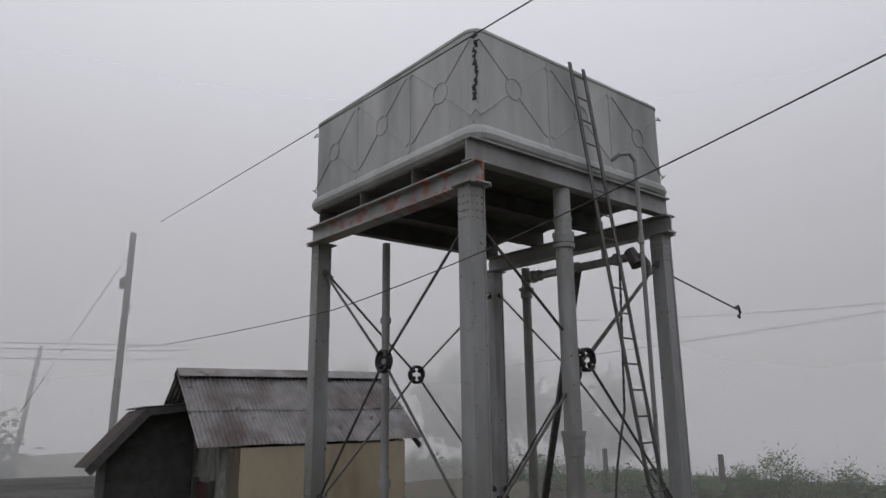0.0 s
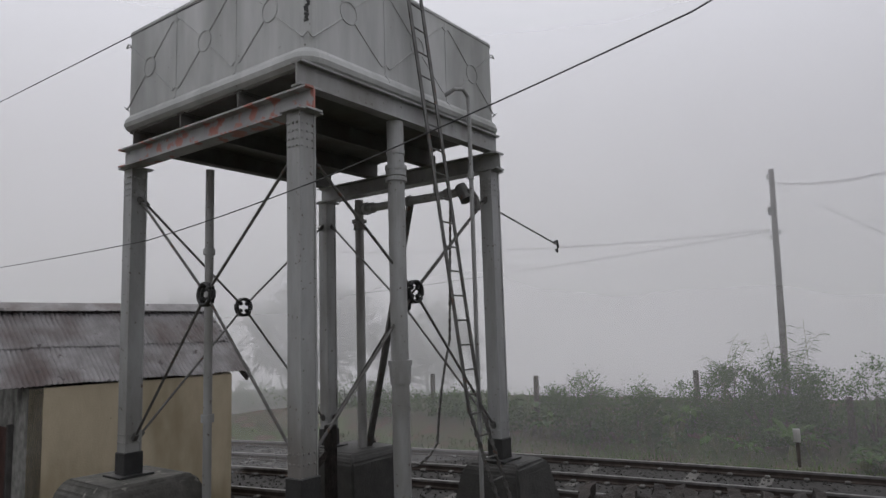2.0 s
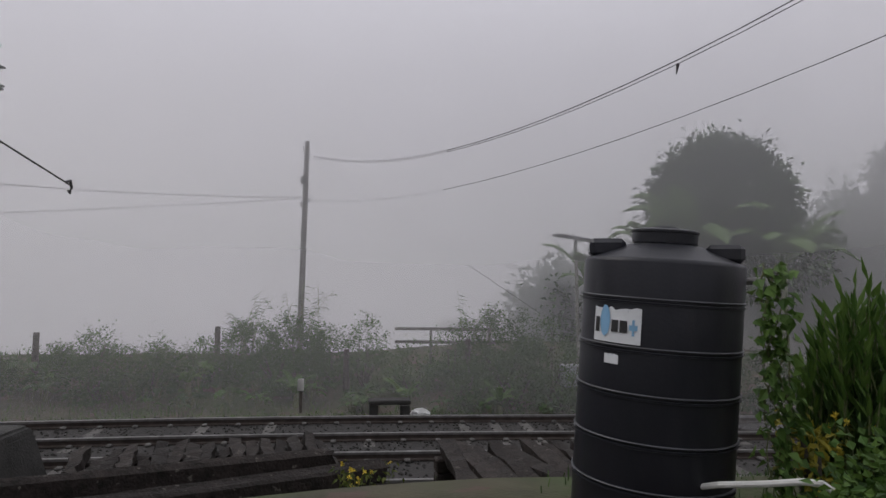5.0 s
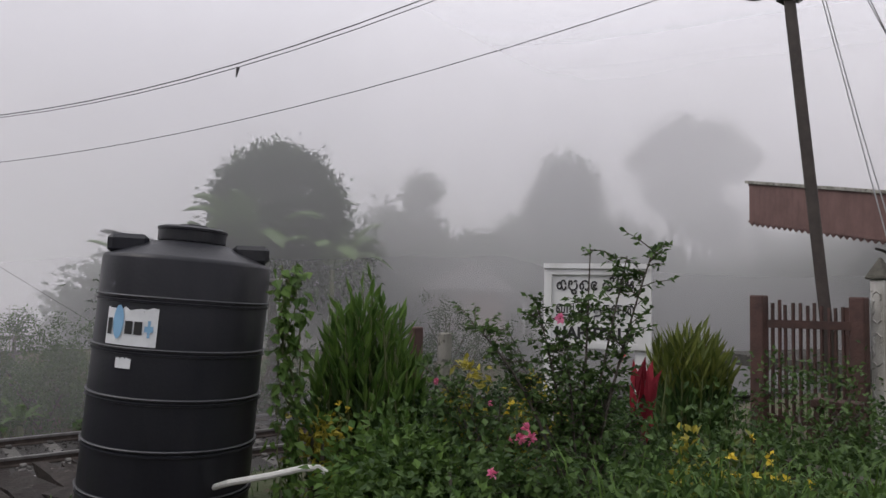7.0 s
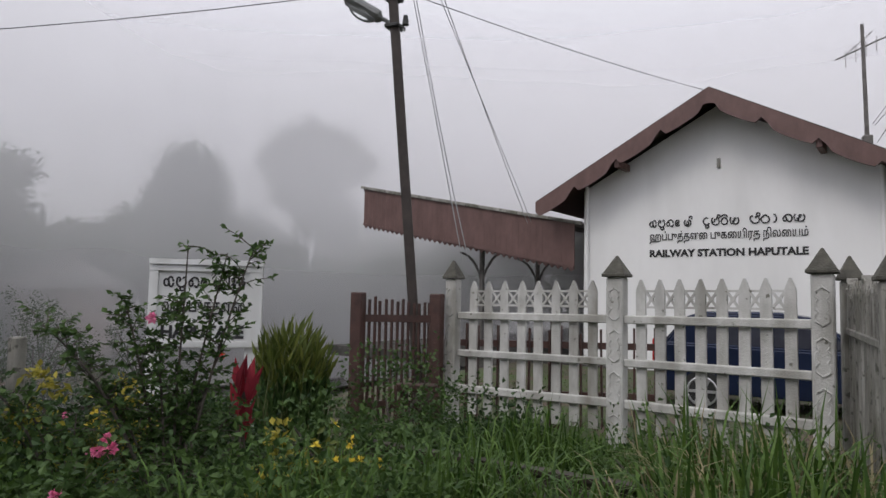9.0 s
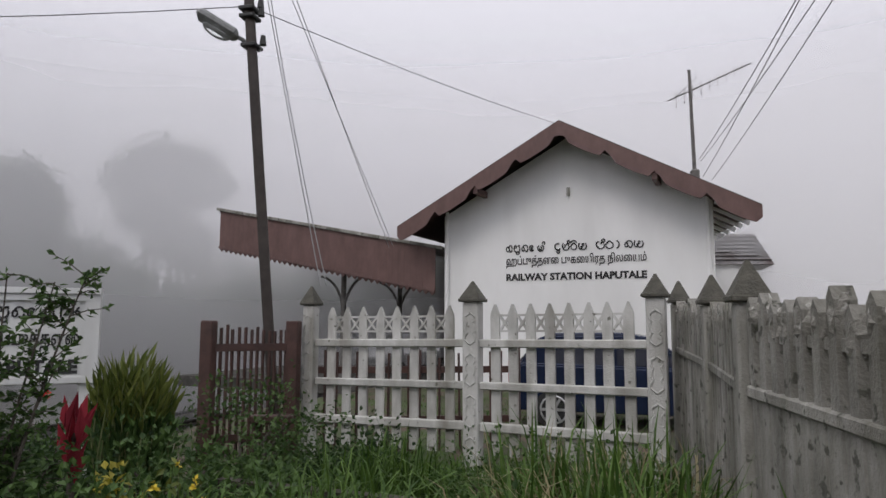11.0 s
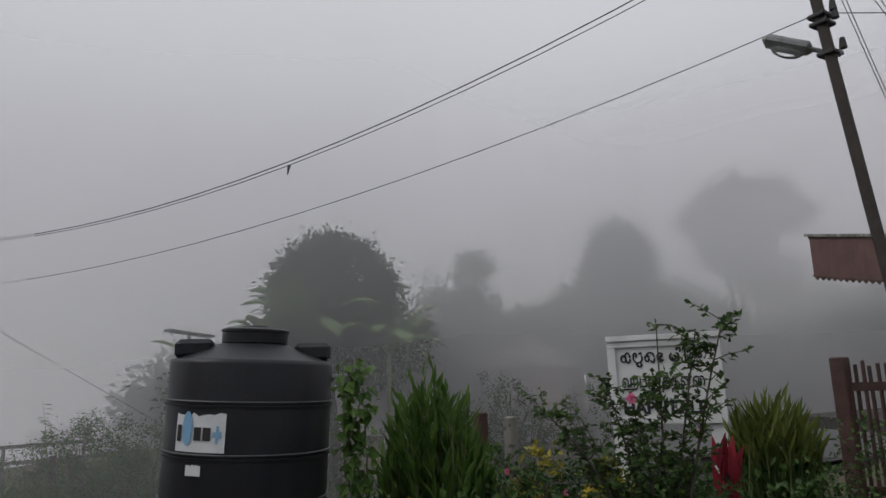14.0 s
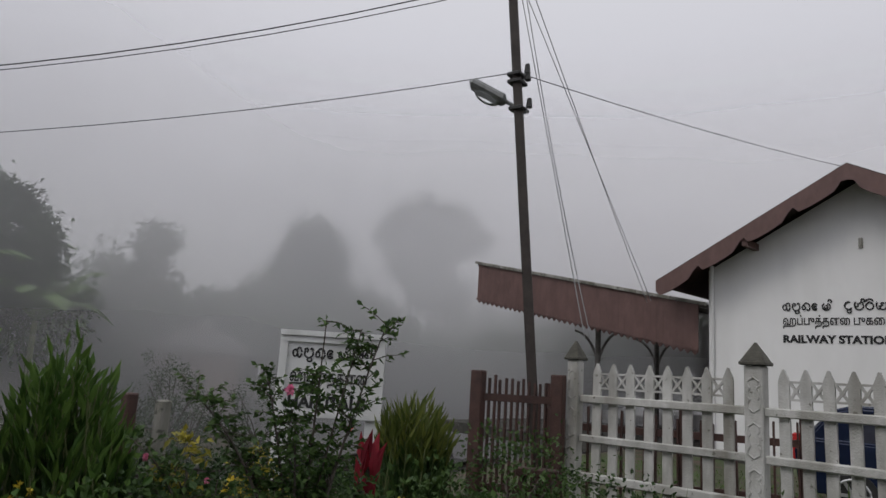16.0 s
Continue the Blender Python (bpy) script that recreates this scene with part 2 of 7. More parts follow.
L_STRAW = leaf_material("dry_straw_blade", (0.20, 0.17, 0.09), (0.30, 0.26, 0.15))
L_PINK = leaf_material("pink_petal", (0.75, 0.16, 0.35), (0.85, 0.35, 0.50))
L_FLOWER_Y = leaf_material("yellow_petal", (0.65, 0.48, 0.04), (0.75, 0.62, 0.10))
L_FLOWER_R = leaf_material("red_petal", (0.65, 0.05, 0.04), (0.75, 0.08, 0.06))


L_BANANA = leaf_material("pale_banana_leaf", (0.06, 0.11, 0.03), (0.13, 0.20, 0.07))
L_GOLD = leaf_material("golden_variegated_leaf", (0.16, 0.16, 0.03), (0.42, 0.36, 0.05))


def glass_material():
    m = bpy.data.materials.new("clear_glass")
    m.use_nodes = True
    b = m.node_tree.nodes["Principled BSDF"]
    b.inputs["Base Color"].default_value = (0.9, 0.93, 0.93, 1)
    b.inputs["Roughness"].default_value = 0.08
    b.inputs["Transmission Weight"].default_value = 0.9
    return m


M_GLASS = glass_material()


def mist_material(name, alpha, low, high, floor):
    """A veil of water droplets: lets most light through and scatters the rest to both sides; lifted off the ground, thinning out with height."""
    m = bpy.data.materials.new(name)
    m.use_nodes = True
    n, l = m.node_tree.nodes, m.node_tree.links
    n.remove(n["Principled BSDF"])
    geo = n.new("ShaderNodeNewGeometry")
    sx = n.new("ShaderNodeSeparateXYZ")
    l.new(geo.outputs["Position"], sx.inputs[0])
    hr = n.new("ShaderNodeMapRange")
    hr.interpolation_type = "SMOOTHSTEP"
    hr.inputs[1].default_value, hr.inputs[2].default_value = low, high
    hr.inputs[3].default_value, hr.inputs[4].default_value = alpha, 0.0
    l.new(sx.outputs["Z"], hr.inputs[0])
    nz = n.new("ShaderNodeTexNoise")
    nz.inputs["Scale"].default_value, nz.inputs["Detail"].default_value = 0.09, 3
    l.new(geo.outputs["Position"], nz.inputs["Vector"])
    nr = n.new("ShaderNodeMapRange")
    nr.inputs[1].default_value, nr.inputs[2].default_value = 0.3, 0.7
    nr.inputs[3].default_value, nr.inputs[4].default_value = 0.9, 1.1
    l.new(nz.outputs["Fac"], nr.inputs[0])
    mul = n.new("ShaderNodeMath")
    mul.operation = "MULTIPLY"
    mul.use_clamp = True
    lift = n.new("ShaderNodeMapRange")
    lift.interpolation_type = "SMOOTHSTEP"
    lift.inputs[1].default_value, lift.inputs[2].default_value = 0.5, 6.5
    lift.inputs[3].default_value, lift.inputs[4].default_value = floor, 1.05
    l.new(sx.outputs["Z"], lift.inputs[0])
    both = n.new("ShaderNodeMath")
    both.operation = "MULTIPLY"
    l.new(hr.outputs[0], both.inputs[0])
    l.new(lift.outputs[0], both.inputs[1])
    l.new(both.outputs[0], mul.inputs[0])
    l.new(nr.outputs[0], mul.inputs[1])
    di, tl, half = n.new("ShaderNodeBsdfDiffuse"), n.new("ShaderNodeBsdfTranslucent"), n.new("ShaderNodeMixShader")
    di.inputs[0].default_value = tl.inputs[0].default_value = (0.99, 0.985, 1.0, 1)
    half.inputs[0].default_value = 0.5
    l.new(di.outputs[0], half.inputs[1])
    l.new(tl.outputs[0], half.inputs[2])
    clear, mix = n.new("ShaderNodeBsdfTransparent"), n.new("ShaderNodeMixShader")
    l.new(mul.outputs[0], mix.inputs[0])
    l.new(clear.outputs[0], mix.inputs[1])
    l.new(half.outputs[0], mix.inputs[2])
    l.new(mix.outputs[0], n["Material Output"].inputs[0])
    return m


# ---- building tools ----
def V(*a):
    return Vector(a)


def part(name, bm, mat, parent=None, label="", smooth=False):
    """One mesh object out of a bmesh (world coordinates), under its thing."""
    me = bpy.data.meshes.new(name)
    bm.normal_update()
    bm.to_mesh(me)
    bm.free()
    me.materials.append(mat)
    if smooth:
        me.shade_smooth()
    ob = new(name, me)
    if parent is not None:
        ob.parent = parent
        ob.matrix_parent_inverse = root_matrix(parent).inverted()
    if label:
        ob["label"] = label
    return ob


def root_matrix(ob):
    m = ob.matrix_basis.copy()
    p = ob
    while p.parent is not None:
        m = p.parent.matrix_basis @ p.matrix_parent_inverse @ m
        p = p.parent
    return m


def thing(name, at, label, category, group="", kind=""):
    ob = new(name)
    ob.empty_display_size = 0.1
    ob.matrix_basis = Matrix.Translation(at)
    return tagged(ob, label, category, group, kind)


def add_box(bm, m, size, bevel=0.0):
    """A box of that size, centred on the pose m."""
    made = bmesh.ops.create_cube(bm, size=1.0, matrix=m @ Matrix.Diagonal((*size, 1)))
    if bevel:
        edges = list({e for v in made["verts"] for e in v.link_edges})
        bmesh.ops.bevel(bm, geom=edges, offset=bevel, segments=1, affect="EDGES", profile=0.5)
    return bm


def box(m, size, bevel=0.0):
    return add_box(bmesh.new(), m, size, bevel)


def axis_pose(p0, p1, up=(0, 0, 1)):
    """Pose at the middle of p0 p1 with its z along the line."""
    p0, p1 = Vector(p0), Vector(p1)
    z = (p1 - p0).normalized()
    u = Vector(up)
    if abs(z.dot(u)) > 0.98:
        u = Vector((1, 0, 0))
    x = u.cross(z).normalized()
    y = z.cross(x)
    m = Matrix((x, y, z)).transposed().to_4x4()
    m.translation = (p0 + p1) / 2
    return m


def add_bar(bm, p0, p1, w, h, bevel=0.0, up=(0, 0, 1)):
    """A rectangular bar from p0 to p1: w across, h along 'up'."""
    return add_box(bm, axis_pose(p0, p1, up), (w, h, (Vector(p1) - Vector(p0)).length), bevel)


def add_tube(bm, p0, p1, r, r2=None, seg=10):
    m = axis_pose(p0, p1)
    bmesh.ops.create_cone(bm, cap_ends=True, segments=seg, radius1=r, radius2=r if r2 is None else r2, depth=(Vector(p1) - Vector(p0)).length, matrix=m)
    return bm


def tube(p0, p1, r, r2=None, seg=10):
    return add_tube(bmesh.new(), p0, p1, r, r2, seg)


def add_sweep(bm, pts, r, seg=6, r_end=None):
    """A round tube along points."""
    pts = [Vector(p) for p in pts]
    rings = []
    for i, p in enumerate(pts):
        d = (pts[min(i + 1, len(pts) - 1)] - pts[max(i - 1, 0)]).normalized()
        u = Vector((0, 0, 1)) if abs(d.z) < 0.95 else Vector((1, 0, 0))
        a = u.cross(d).normalized()
        b = d.cross(a)
        k = r if r_end is None else r + (r_end - r) * i / (len(pts) - 1)
        rings.append([bm.verts.new(p + a * k * math.cos(t) + b * k * math.sin(t)) for t in (2 * math.pi * j / seg for j in range(seg))])
    for q, s in zip(rings, rings[1:]):
        for j in range(seg):
            bm.faces.new((q[j], q[(j + 1) % seg], s[(j + 1) % seg], s[j]))
    bm.faces.new(rings[0][::-1])
    bm.faces.new(rings[-1])
    return bm


def add_ibeam(bm, p0, p1, w, h, t=0.02, up=(0, 0, 1)):
    """An I-section from p0 to p1, centred: web and two flanges."""
    m = axis_pose(p0, p1, up)
    length = (Vector(p1) - Vector(p0)).length
    a, b, c, d = w / 2, h / 2, t / 2, h / 2 - t
    outline = [(-a, -b), (a, -b), (a, -d), (c, -d), (c, d), (a, d), (a, b), (-a, b), (-a, d), (-c, d), (-c, -d), (-a, -d)]
    return add_prism(bm, [m @ Vector((x, y, -length / 2)) for x, y in outline], m.to_3x3() @ Vector((0, 0, length)))


def add_extrusion(bm, pts, outline):
    """A profile (across, up) carried along points on the level."""
    rings = []
    for i, p in enumerate(pts):
        d = (pts[min(i + 1, len(pts) - 1)] - pts[max(i - 1, 0)]).normalized()
        s = Vector((d.y, -d.x, 0))
        rings.append([bm.verts.new(p + s * x + Vector((0, 0, z))) for x, z in outline])
    n = len(outline)
    for q, r in zip(rings, rings[1:]):
        for j in range(n):
            bm.faces.new((q[j], q[(j + 1) % n], r[(j + 1) % n], r[j]))
    bm.faces.new(rings[0][::-1])
    bm.faces.new(rings[-1])
    bmesh.ops.recalc_face_normals(bm, faces=bm.faces[:])
    return bm


def add_prism(bm, outline, depth_vec):
    """A flat outline (world points) pushed along a vector."""
    a = [bm.verts.new(p) for p in outline]
    b = [bm.verts.new(Vector(p) + Vector(depth_vec)) for p in outline]
    bm.faces.new(a)
    bm.faces.new(b[::-1])
    for i in range(len(a)):
        j = (i + 1) % len(a)
        bm.faces.new((a[j], a[i], b[i], b[j]))
    bmesh.ops.recalc_face_normals(bm, faces=bm.faces[:])
    return bm


def sag(p0, p1, drop, n=14):
    p0, p1 = Vector(p0), Vector(p1)
    return [p0.lerp(p1, i / n) - Vector((0, 0, drop * 4 * (i / n) * (1 - i / n))) for i in range(n + 1)]


def from_data(name, verts, faces, mat, parent=None, label="", smooth=False):
    me = bpy.data.meshes.new(name)
    me.from_pydata(verts, [], faces)
    me.materials.append(mat)
    if smooth:
        me.shade_smooth()
    ob = new(name, me)
    if parent is not None:
        ob.parent = parent
        ob.matrix_parent_inverse = root_matrix(parent).inverted()
    if label:
        ob["label"] = label
    return ob


RNG = np.random.default_rng(7)


def unit(a):
    return a / np.maximum(np.linalg.norm(a, axis=1, keepdims=True), 1e-9)


def leaf_mesh(points, heading, length, width, fold=0.25, droop=0.2, sag_tip=0.0):
    """Leaves as folded kites: points N x 3, heading N x 3 (tip direction), length N. Returns verts, faces."""
    n = len(points)
    d = unit(heading)
    side = unit(np.cross(d, RNG.normal(size=(n, 3)) * 0.6 + np.array([0, 0, 1.0])))
    nrm = unit(np.cross(side, d))
    length = np.broadcast_to(np.asarray(length, float), (n,))[:, None]
    w = np.broadcast_to(np.asarray(width, float), (n,))[:, None]
    mid = points + d * length * 0.45 - np.array([0, 0, 1.0]) * length * droop * 0.38
    tip = points + d * length - np.array([0, 0, 1.0]) * length * droop
    left = mid + side * w / 2 + nrm * w * fold
    right = mid - side * w / 2 + nrm * w * fold
    verts = np.stack([points, left, tip, right], axis=1).reshape(-1, 3)
    k = np.arange(n)[:, None] * 4
    faces = np.concatenate([k + np.array([[0, 1, 2]]), k + np.array([[0, 2, 3]])])
    return verts, faces


def blade_mesh(points, lean, length, width):
    """Grass and strap leaves: three-joint bent blades."""
    n = len(points)
    up = np.array([0, 0, 1.0])
    lean2 = unit(lean * np.array([1, 1, 0.0]) + 1e-6)
    side = np.stack([-lean2[:, 1], lean2[:, 0], np.zeros(n)], axis=1)
    bend = np.linalg.norm(lean[:, :2], axis=1, keepdims=True)
    length = np.broadcast_to(np.asarray(length, float), (n,))[:, None]
    w = np.broadcast_to(np.asarray(width, float), (n,))[:, None]
    rows = []
    for s, k in ((0.0, 0.7), (0.4, 1.0), (0.75, 0.75)):
        c = points + up * length * (s - 0.35 * bend * s ** 2.5) + lean2 * length * bend * s ** 2
        rows += [c - side * w / 2 * k, c + side * w / 2 * k]
    tip = points + up * length * (1 - 0.62 * bend) + lean2 * length * bend
    verts = np.stack([*rows, tip], axis=1).reshape(-1, 3)
    k = np.arange(n)[:, None] * 7
    faces = np.concatenate([k + np.array([f]) for f in ([0, 1, 3], [0, 3, 2], [2, 3, 5], [2, 5, 4], [4, 5, 6])])
    return verts, faces


def crown_points(n, centre, radii, clumps, spread, hollow=0.55):
    """Points in uneven clumps over an ellipsoid's outer part."""
    u = unit(RNG.normal(size=(clumps, 3)))
    rad = hollow + (1 - hollow) * RNG.random((clumps, 1)) ** 0.5
    c = u * rad * np.array(radii)
    pick = RNG.integers(0, clumps, n)
    p = c[pick] + RNG.normal(size=(n, 3)) * spread * (0.6 + 0.8 * RNG.random((clumps, 1))[pick])
    return p + np.array(centre), unit(p / np.array(radii) + RNG.normal(size=(n, 3)) * 0.7)


# ---- lie of the land ----
CAMX, CAMY = -4.47, -5.25
K = 1.186


def far_rail(y):
    """Plan curve of the farthest rail."""
    yc = max(-16.0, min(16.0, y))
    x = 7.65 - 0.155 * yc - 0.0068 * yc * yc + (y - yc) * (-0.155 - 0.0136 * yc)
    return V(CAMX + (x - CAMX) * K, CAMY + (y - CAMY) * K, 0)


def track_point(y, off, z=0.0):
    """A point off metres from the farthest rail towards the tower's side."""
    p, q = far_rail(y - 0.05), far_rail(y + 0.05)
    d = (q - p).normalized()
    c = far_rail(y) + V(-d.y, d.x, 0) * off
    return V(c.x, c.y, z)


def smooth(a, b, v):
    t = min(1, max(0, (v - a) / (b - a)))
    return t * t * (3 - 2 * t)


def track_offset(x, y):
    """Roughly how far a place lies from the farthest rail, towards the tower."""
    yp = (y - CAMY) / K + CAMY
    p, q = far_rail(yp - 0.05), far_rail(yp + 0.05)
    d = (q - p).normalized()
    return (V(x, y, 0) - far_rail(yp)).dot(V(-d.y, d.x, 0))


def ground_z(x, y):
    u = track_offset(x, y)
    south = smooth(2.0, -4.5, y)
    bed = -0.72
    if u > 2:
        top = 0.10 + 0.80 * south
        z = bed + (top - bed) * smooth(7.5, 9.6, u)
    else:
        z = bed + 0.62 * smooth(-1.6, -4.5, u) + (0.45 - 0.30 * smooth(-7.0, -1.0, y)) * smooth(-4.5, -8.5, u) - 0.05 * max(0, -u - 14) * smooth(-14, -20, u) - 0.20 * smooth(-9, -2, y) * max(0, -u - 8.5)
    z += 0.05 * noise.noise(V(x * 0.5, y * 0.5, 0)) + 0.02 * noise.noise(V(x * 2, y * 2, 3))
    return z


# ---- ground: one sheet out into the mist ----
def build_ground():
    xs = sorted({-400, -150, -70, -40, *np.arange(-26, 34, 0.7).tolist(), 45, 70, 150, 400})
    ys = sorted({-400, -150, -80, *np.arange(-52, 40, 0.7).tolist(), 60, 100, 200, 400})
    verts = [(x, y, ground_z(x, y)) for y in ys for x in xs]
    w = len(xs)
    faces = [(j * w + i, j * w + i + 1, (j + 1) * w + i + 1, (j + 1) * w + i) for j in range(len(ys) - 1) for i in range(w - 1)]
    tagged(from_data("ground", verts, faces, M_SOIL, smooth=True), "damp soil and rough turf along the railway", "ground", kind="structure")


build_ground()


# ---- railway: two tracks on ballast ----
def build_tracks():
    ys = np.arange(-46, 44, 1.0)
    for lo, hi in ((-0.75, 2.45), (2.42, 5.7)):
        verts, faces = [], []
        for y in ys:
            for o, z in ((lo - 0.5, -0.75), (lo, -0.60), (hi, -0.602), (hi + 0.4, -0.75)):
                verts.append(track_point(y, o, z + 0.02 * noise.noise(V(y, o, 1))))
        for i in range(len(ys) - 1):
            for k in range(3):
                a = i * 4 + k
                faces.append((a, a + 4, a + 5, a + 1))
        tagged(from_data("ballast", verts, faces, M_BALLAST), "dark wet stone ballast under the rails", "ballast", kind="structure")
    # loose stones on the ballast
    n = 9000
    yy, oo = RNG.uniform(-14, 16, n), RNG.uniform(-0.9, 5.9, n)
    base = np.array([track_point(y, o, -0.60) for y, o in zip(yy, oo)])
    d = unit(RNG.normal(size=(n, 3)))
    e = unit(np.cross(d, RNG.normal(size=(n, 3))))
    f = np.cross(d, e)
    s = RNG.uniform(0.025, 0.05, (n, 1))
    verts = np.stack([base + d * s, base - d * s, base + e * s * 0.8, base - e * s * 0.8, base + f * s * 0.7, base - f * s * 0.7], axis=1).reshape(-1, 3)
    k = np.arange(n)[:, None] * 6
    faces = np.concatenate([k + np.array([q]) for q in ([0, 2, 4], [2, 1, 4], [1, 3, 4], [3, 0, 4], [2, 0, 5], [1, 2, 5], [3, 1, 5], [0, 3, 5])])
    tagged(from_data("ballast_stones", verts.tolist(), faces.tolist(), M_BALLAST), "loose dark ballast stones between the sleepers", "stones", kind="stuff")
    for label, offs, ssp in (("running track with polished rails on pale sleepers", (0.0, 1.676), 0.68), ("siding track with dull rails on pale sleepers", (3.15, 4.826), 0.72)):
        root = thing("railway_track", track_point(0, offs[0], -0.62), label, "track", "railway tracks")
        for o in offs:
            bm = bmesh.new()
            top = bmesh.new()
            pts = [track_point(y, o, -0.45) for y in np.arange(-44, 42, 1.0)]
            add_extrusion(bm, pts, [(-0.065, -0.14), (0.065, -0.14), (0.065, -0.125), (0.012, -0.105), (0.012, -0.03), (-0.012, -0.03), (-0.012, -0.105), (-0.065, -0.125)])
            add_extrusion(top, pts, [(-0.034, -0.035), (0.034, -0.035), (0.034, 0.006), (0.026, 0.013), (-0.026, 0.013), (-0.034, 0.006)])
            rail = part("rail", bm, M_RAIL, root)
            part("rail_head", top, M_RAILTOP, rail, "polished rail head")
        bm = box(Matrix.Identity(4), (2.6, 0.24, 0.16), 0.02)
        me = bpy.data.meshes.new("sleeper")
        bm.to_mesh(me)
        bm.free()
        me.materials.append(M_SLEEPER)
        clip = box(Matrix.Identity(4), (0.14, 0.10, 0.05), 0.015)
        mc = bpy.data.meshes.new("rail_clip")
        clip.to_mesh(mc)
        clip.free()
        mc.materials.append(M_SLEEPER)
        y = -15.0
        while y < 20:
            mid, d = track_point(y, (offs[0] + offs[1]) / 2, -0.655), track_point(y + 0.1, 1, 0) - track_point(y, 1, 0)
            turn = math.degrees(math.atan2(d.y, d.x)) - 90 + random.uniform(-1, 1)
            s = new("sleeper", me)
            s.parent, s.matrix_parent_inverse = root, root.matrix_basis.inverted()
            s.matrix_basis = pose(mid.x, mid.y, mid.z - 0.028 + random.uniform(-0.025, 0.012), 0, 0, turn)
            for o in (offs[0] + 0.13, offs[1] + 0.13, offs[0] - 0.13, offs[1] - 0.13):
                p = track_point(y, o, -0.565)
                c = new("rail_clip", mc)
                c.parent, c.matrix_parent_inverse = root, root.matrix_basis.inverted()
                c.matrix_basis = pose(p.x, p.y, p.z, 0, 0, turn)
            y += ssp / K


build_tracks()

# ---- water tower ----
TL, TZ = 3.66, 6.65
COLS = ((-0.03, 0.07, 0.82), (0.09, 3.50, 0.76), (3.56, 0.10, 0.68), (3.58, 3.50, 0.60))


def build_tank():
    root = thing("water_tank", (TL / 2, TL / 2, TZ - 1.5), "grey pressed-steel panel water tank with flaking paint on a steel stand", "water tank")
    n, R = 6, 0.17

    def ring(inset, z):
        pts = []
        for cx, cy, a0 in ((TL - R, TL - R, 0), (R, TL - R, 90), (R, R, 180), (TL - R, R, 270)):
            for i in range(n + 1):
                a = radians(a0 + 90 * i / n)
                r = R - inset
                pts.append((cx + r * math.cos(a), cy + r * math.sin(a), z))
        return pts

    bot = TZ - 1.20
    rows = [ring(0.05, TZ - 0.06), ring(0.05, TZ), ring(-0.012, TZ), ring(-0.012, TZ - 0.035), ring(0.0, TZ - 0.04), ring(0.0, bot + 0.03), ring(-0.018, bot + 0.015), ring(-0.055, bot - 0.03), ring(-0.07, bot - 0.09), ring(-0.05, bot - 0.14), ring(0.0, bot - 0.175), ring(0.15, bot - 0.185)]
    m = len(rows[0])
    verts = [p for r in rows for p in r]
    faces = [(j * m + i, j * m + (i + 1) % m, (j + 1) * m + (i + 1) % m, (j + 1) * m + i) for j in range(len(rows) - 1) for i in range(m)]
    faces.append(tuple((len(rows) - 1) * m + i for i in range(m)))
    faces.append(tuple(range(m)))
    bm = bmesh.new()
    vs = [bm.verts.new(v) for v in verts]
    for f in faces:
        bm.faces.new([vs[i] for i in f])
    bmesh.ops.recalc_face_normals(bm, faces=bm.faces[:])
    body = part("body", bm, M_TANK, root, smooth=False)
    # Extra plate below the closed body, its dark colour imitating the shade there.
    part("base_plate", box(pose(TL / 2, TL / 2, bot - 0.186), (TL - 0.1, TL - 0.1, 0.012)), M_UNDERSHADE, root, "added underside plate, coloured dark for the shade below the tank")
    # raised ribs: a ring in the middle of each panel, bars to half rings at the seams
    c = TL / 3
    faces_frames = ((V(0, 0, 0), V(0, 1, 0), V(-1, 0, 0)), (V(0, 0, 0), V(1, 0, 0), V(0, -1, 0)), (V(TL, 0, 0), V(0, 1, 0), V(1, 0, 0)), (V(0, TL, 0), V(1, 0, 0), V(0, 1, 0)))
    zc, rr = TZ - 0.60, 0.13
    for o, u, nrm in faces_frames:
        for k in range(3):
            q = o + u * (c * (k + 0.5)) + V(0, 0, zc) + nrm * 0.002

            def at(a, b):
                return q + u * a + V(0, 0, b)
            bm = bmesh.new()
            add_sweep(bm, [at(rr * math.cos(t), rr * math.sin(t)) for t in np.linspace(0, 2 * math.pi, 21)], 0.009, 5)
            for sx in (-1, 1):
                for sz in (-1, 1):
                    add_sweep(bm, [at(sx * rr * 0.72, sz * rr * 0.72), at(sx * (c / 2 - 0.10), sz * 0.44)], 0.009, 5)
                add_sweep(bm, [at(sx * (c / 2 - 0.10), -0.44), at(sx * (c / 2 - 0.06), -0.46), at(sx * c / 2, -0.42)], 0.009, 5)
                add_sweep(bm, [at(sx * (c / 2 - 0.10), 0.44), at(sx * (c / 2 - 0.06), 0.46), at(sx * c / 2, 0.42)], 0.009, 5)
            part("rib", bm, M_TANK, body)
        for k in (1, 2):
            p = o + u * (c * k) + nrm * 0.004
            bm = bmesh.new()
            add_bar(bm, p + V(0, 0, bot), p + V(0, 0, TZ - 0.04), 0.03, 0.005, up=nrm)
            add_sweep(bm, [p + V(0, 0, bot + 0.02), p + nrm * 0.032 + V(0, 0, bot - 0.05), p + nrm * 0.01 + V(0, 0, bot - 0.14)], 0.03, 6)
            part("seam", bm, M_TANK, body)
    # flaked patches along the near corner
    bm = bmesh.new()
    for i in range(26):
        z = TZ - 0.05 - 0.85 * (i / 26)
        a = radians(225 + random.uniform(-7, 7))
        px, py = R + (R + 0.003) * math.cos(a), R + (R + 0.003) * math.sin(a)
        add_box(bm, pose(px, py, z, random.uniform(-20, 20), 0, math.degrees(a)), (0.004, random.uniform(0.02, 0.055), random.uniform(0.02, 0.06)))
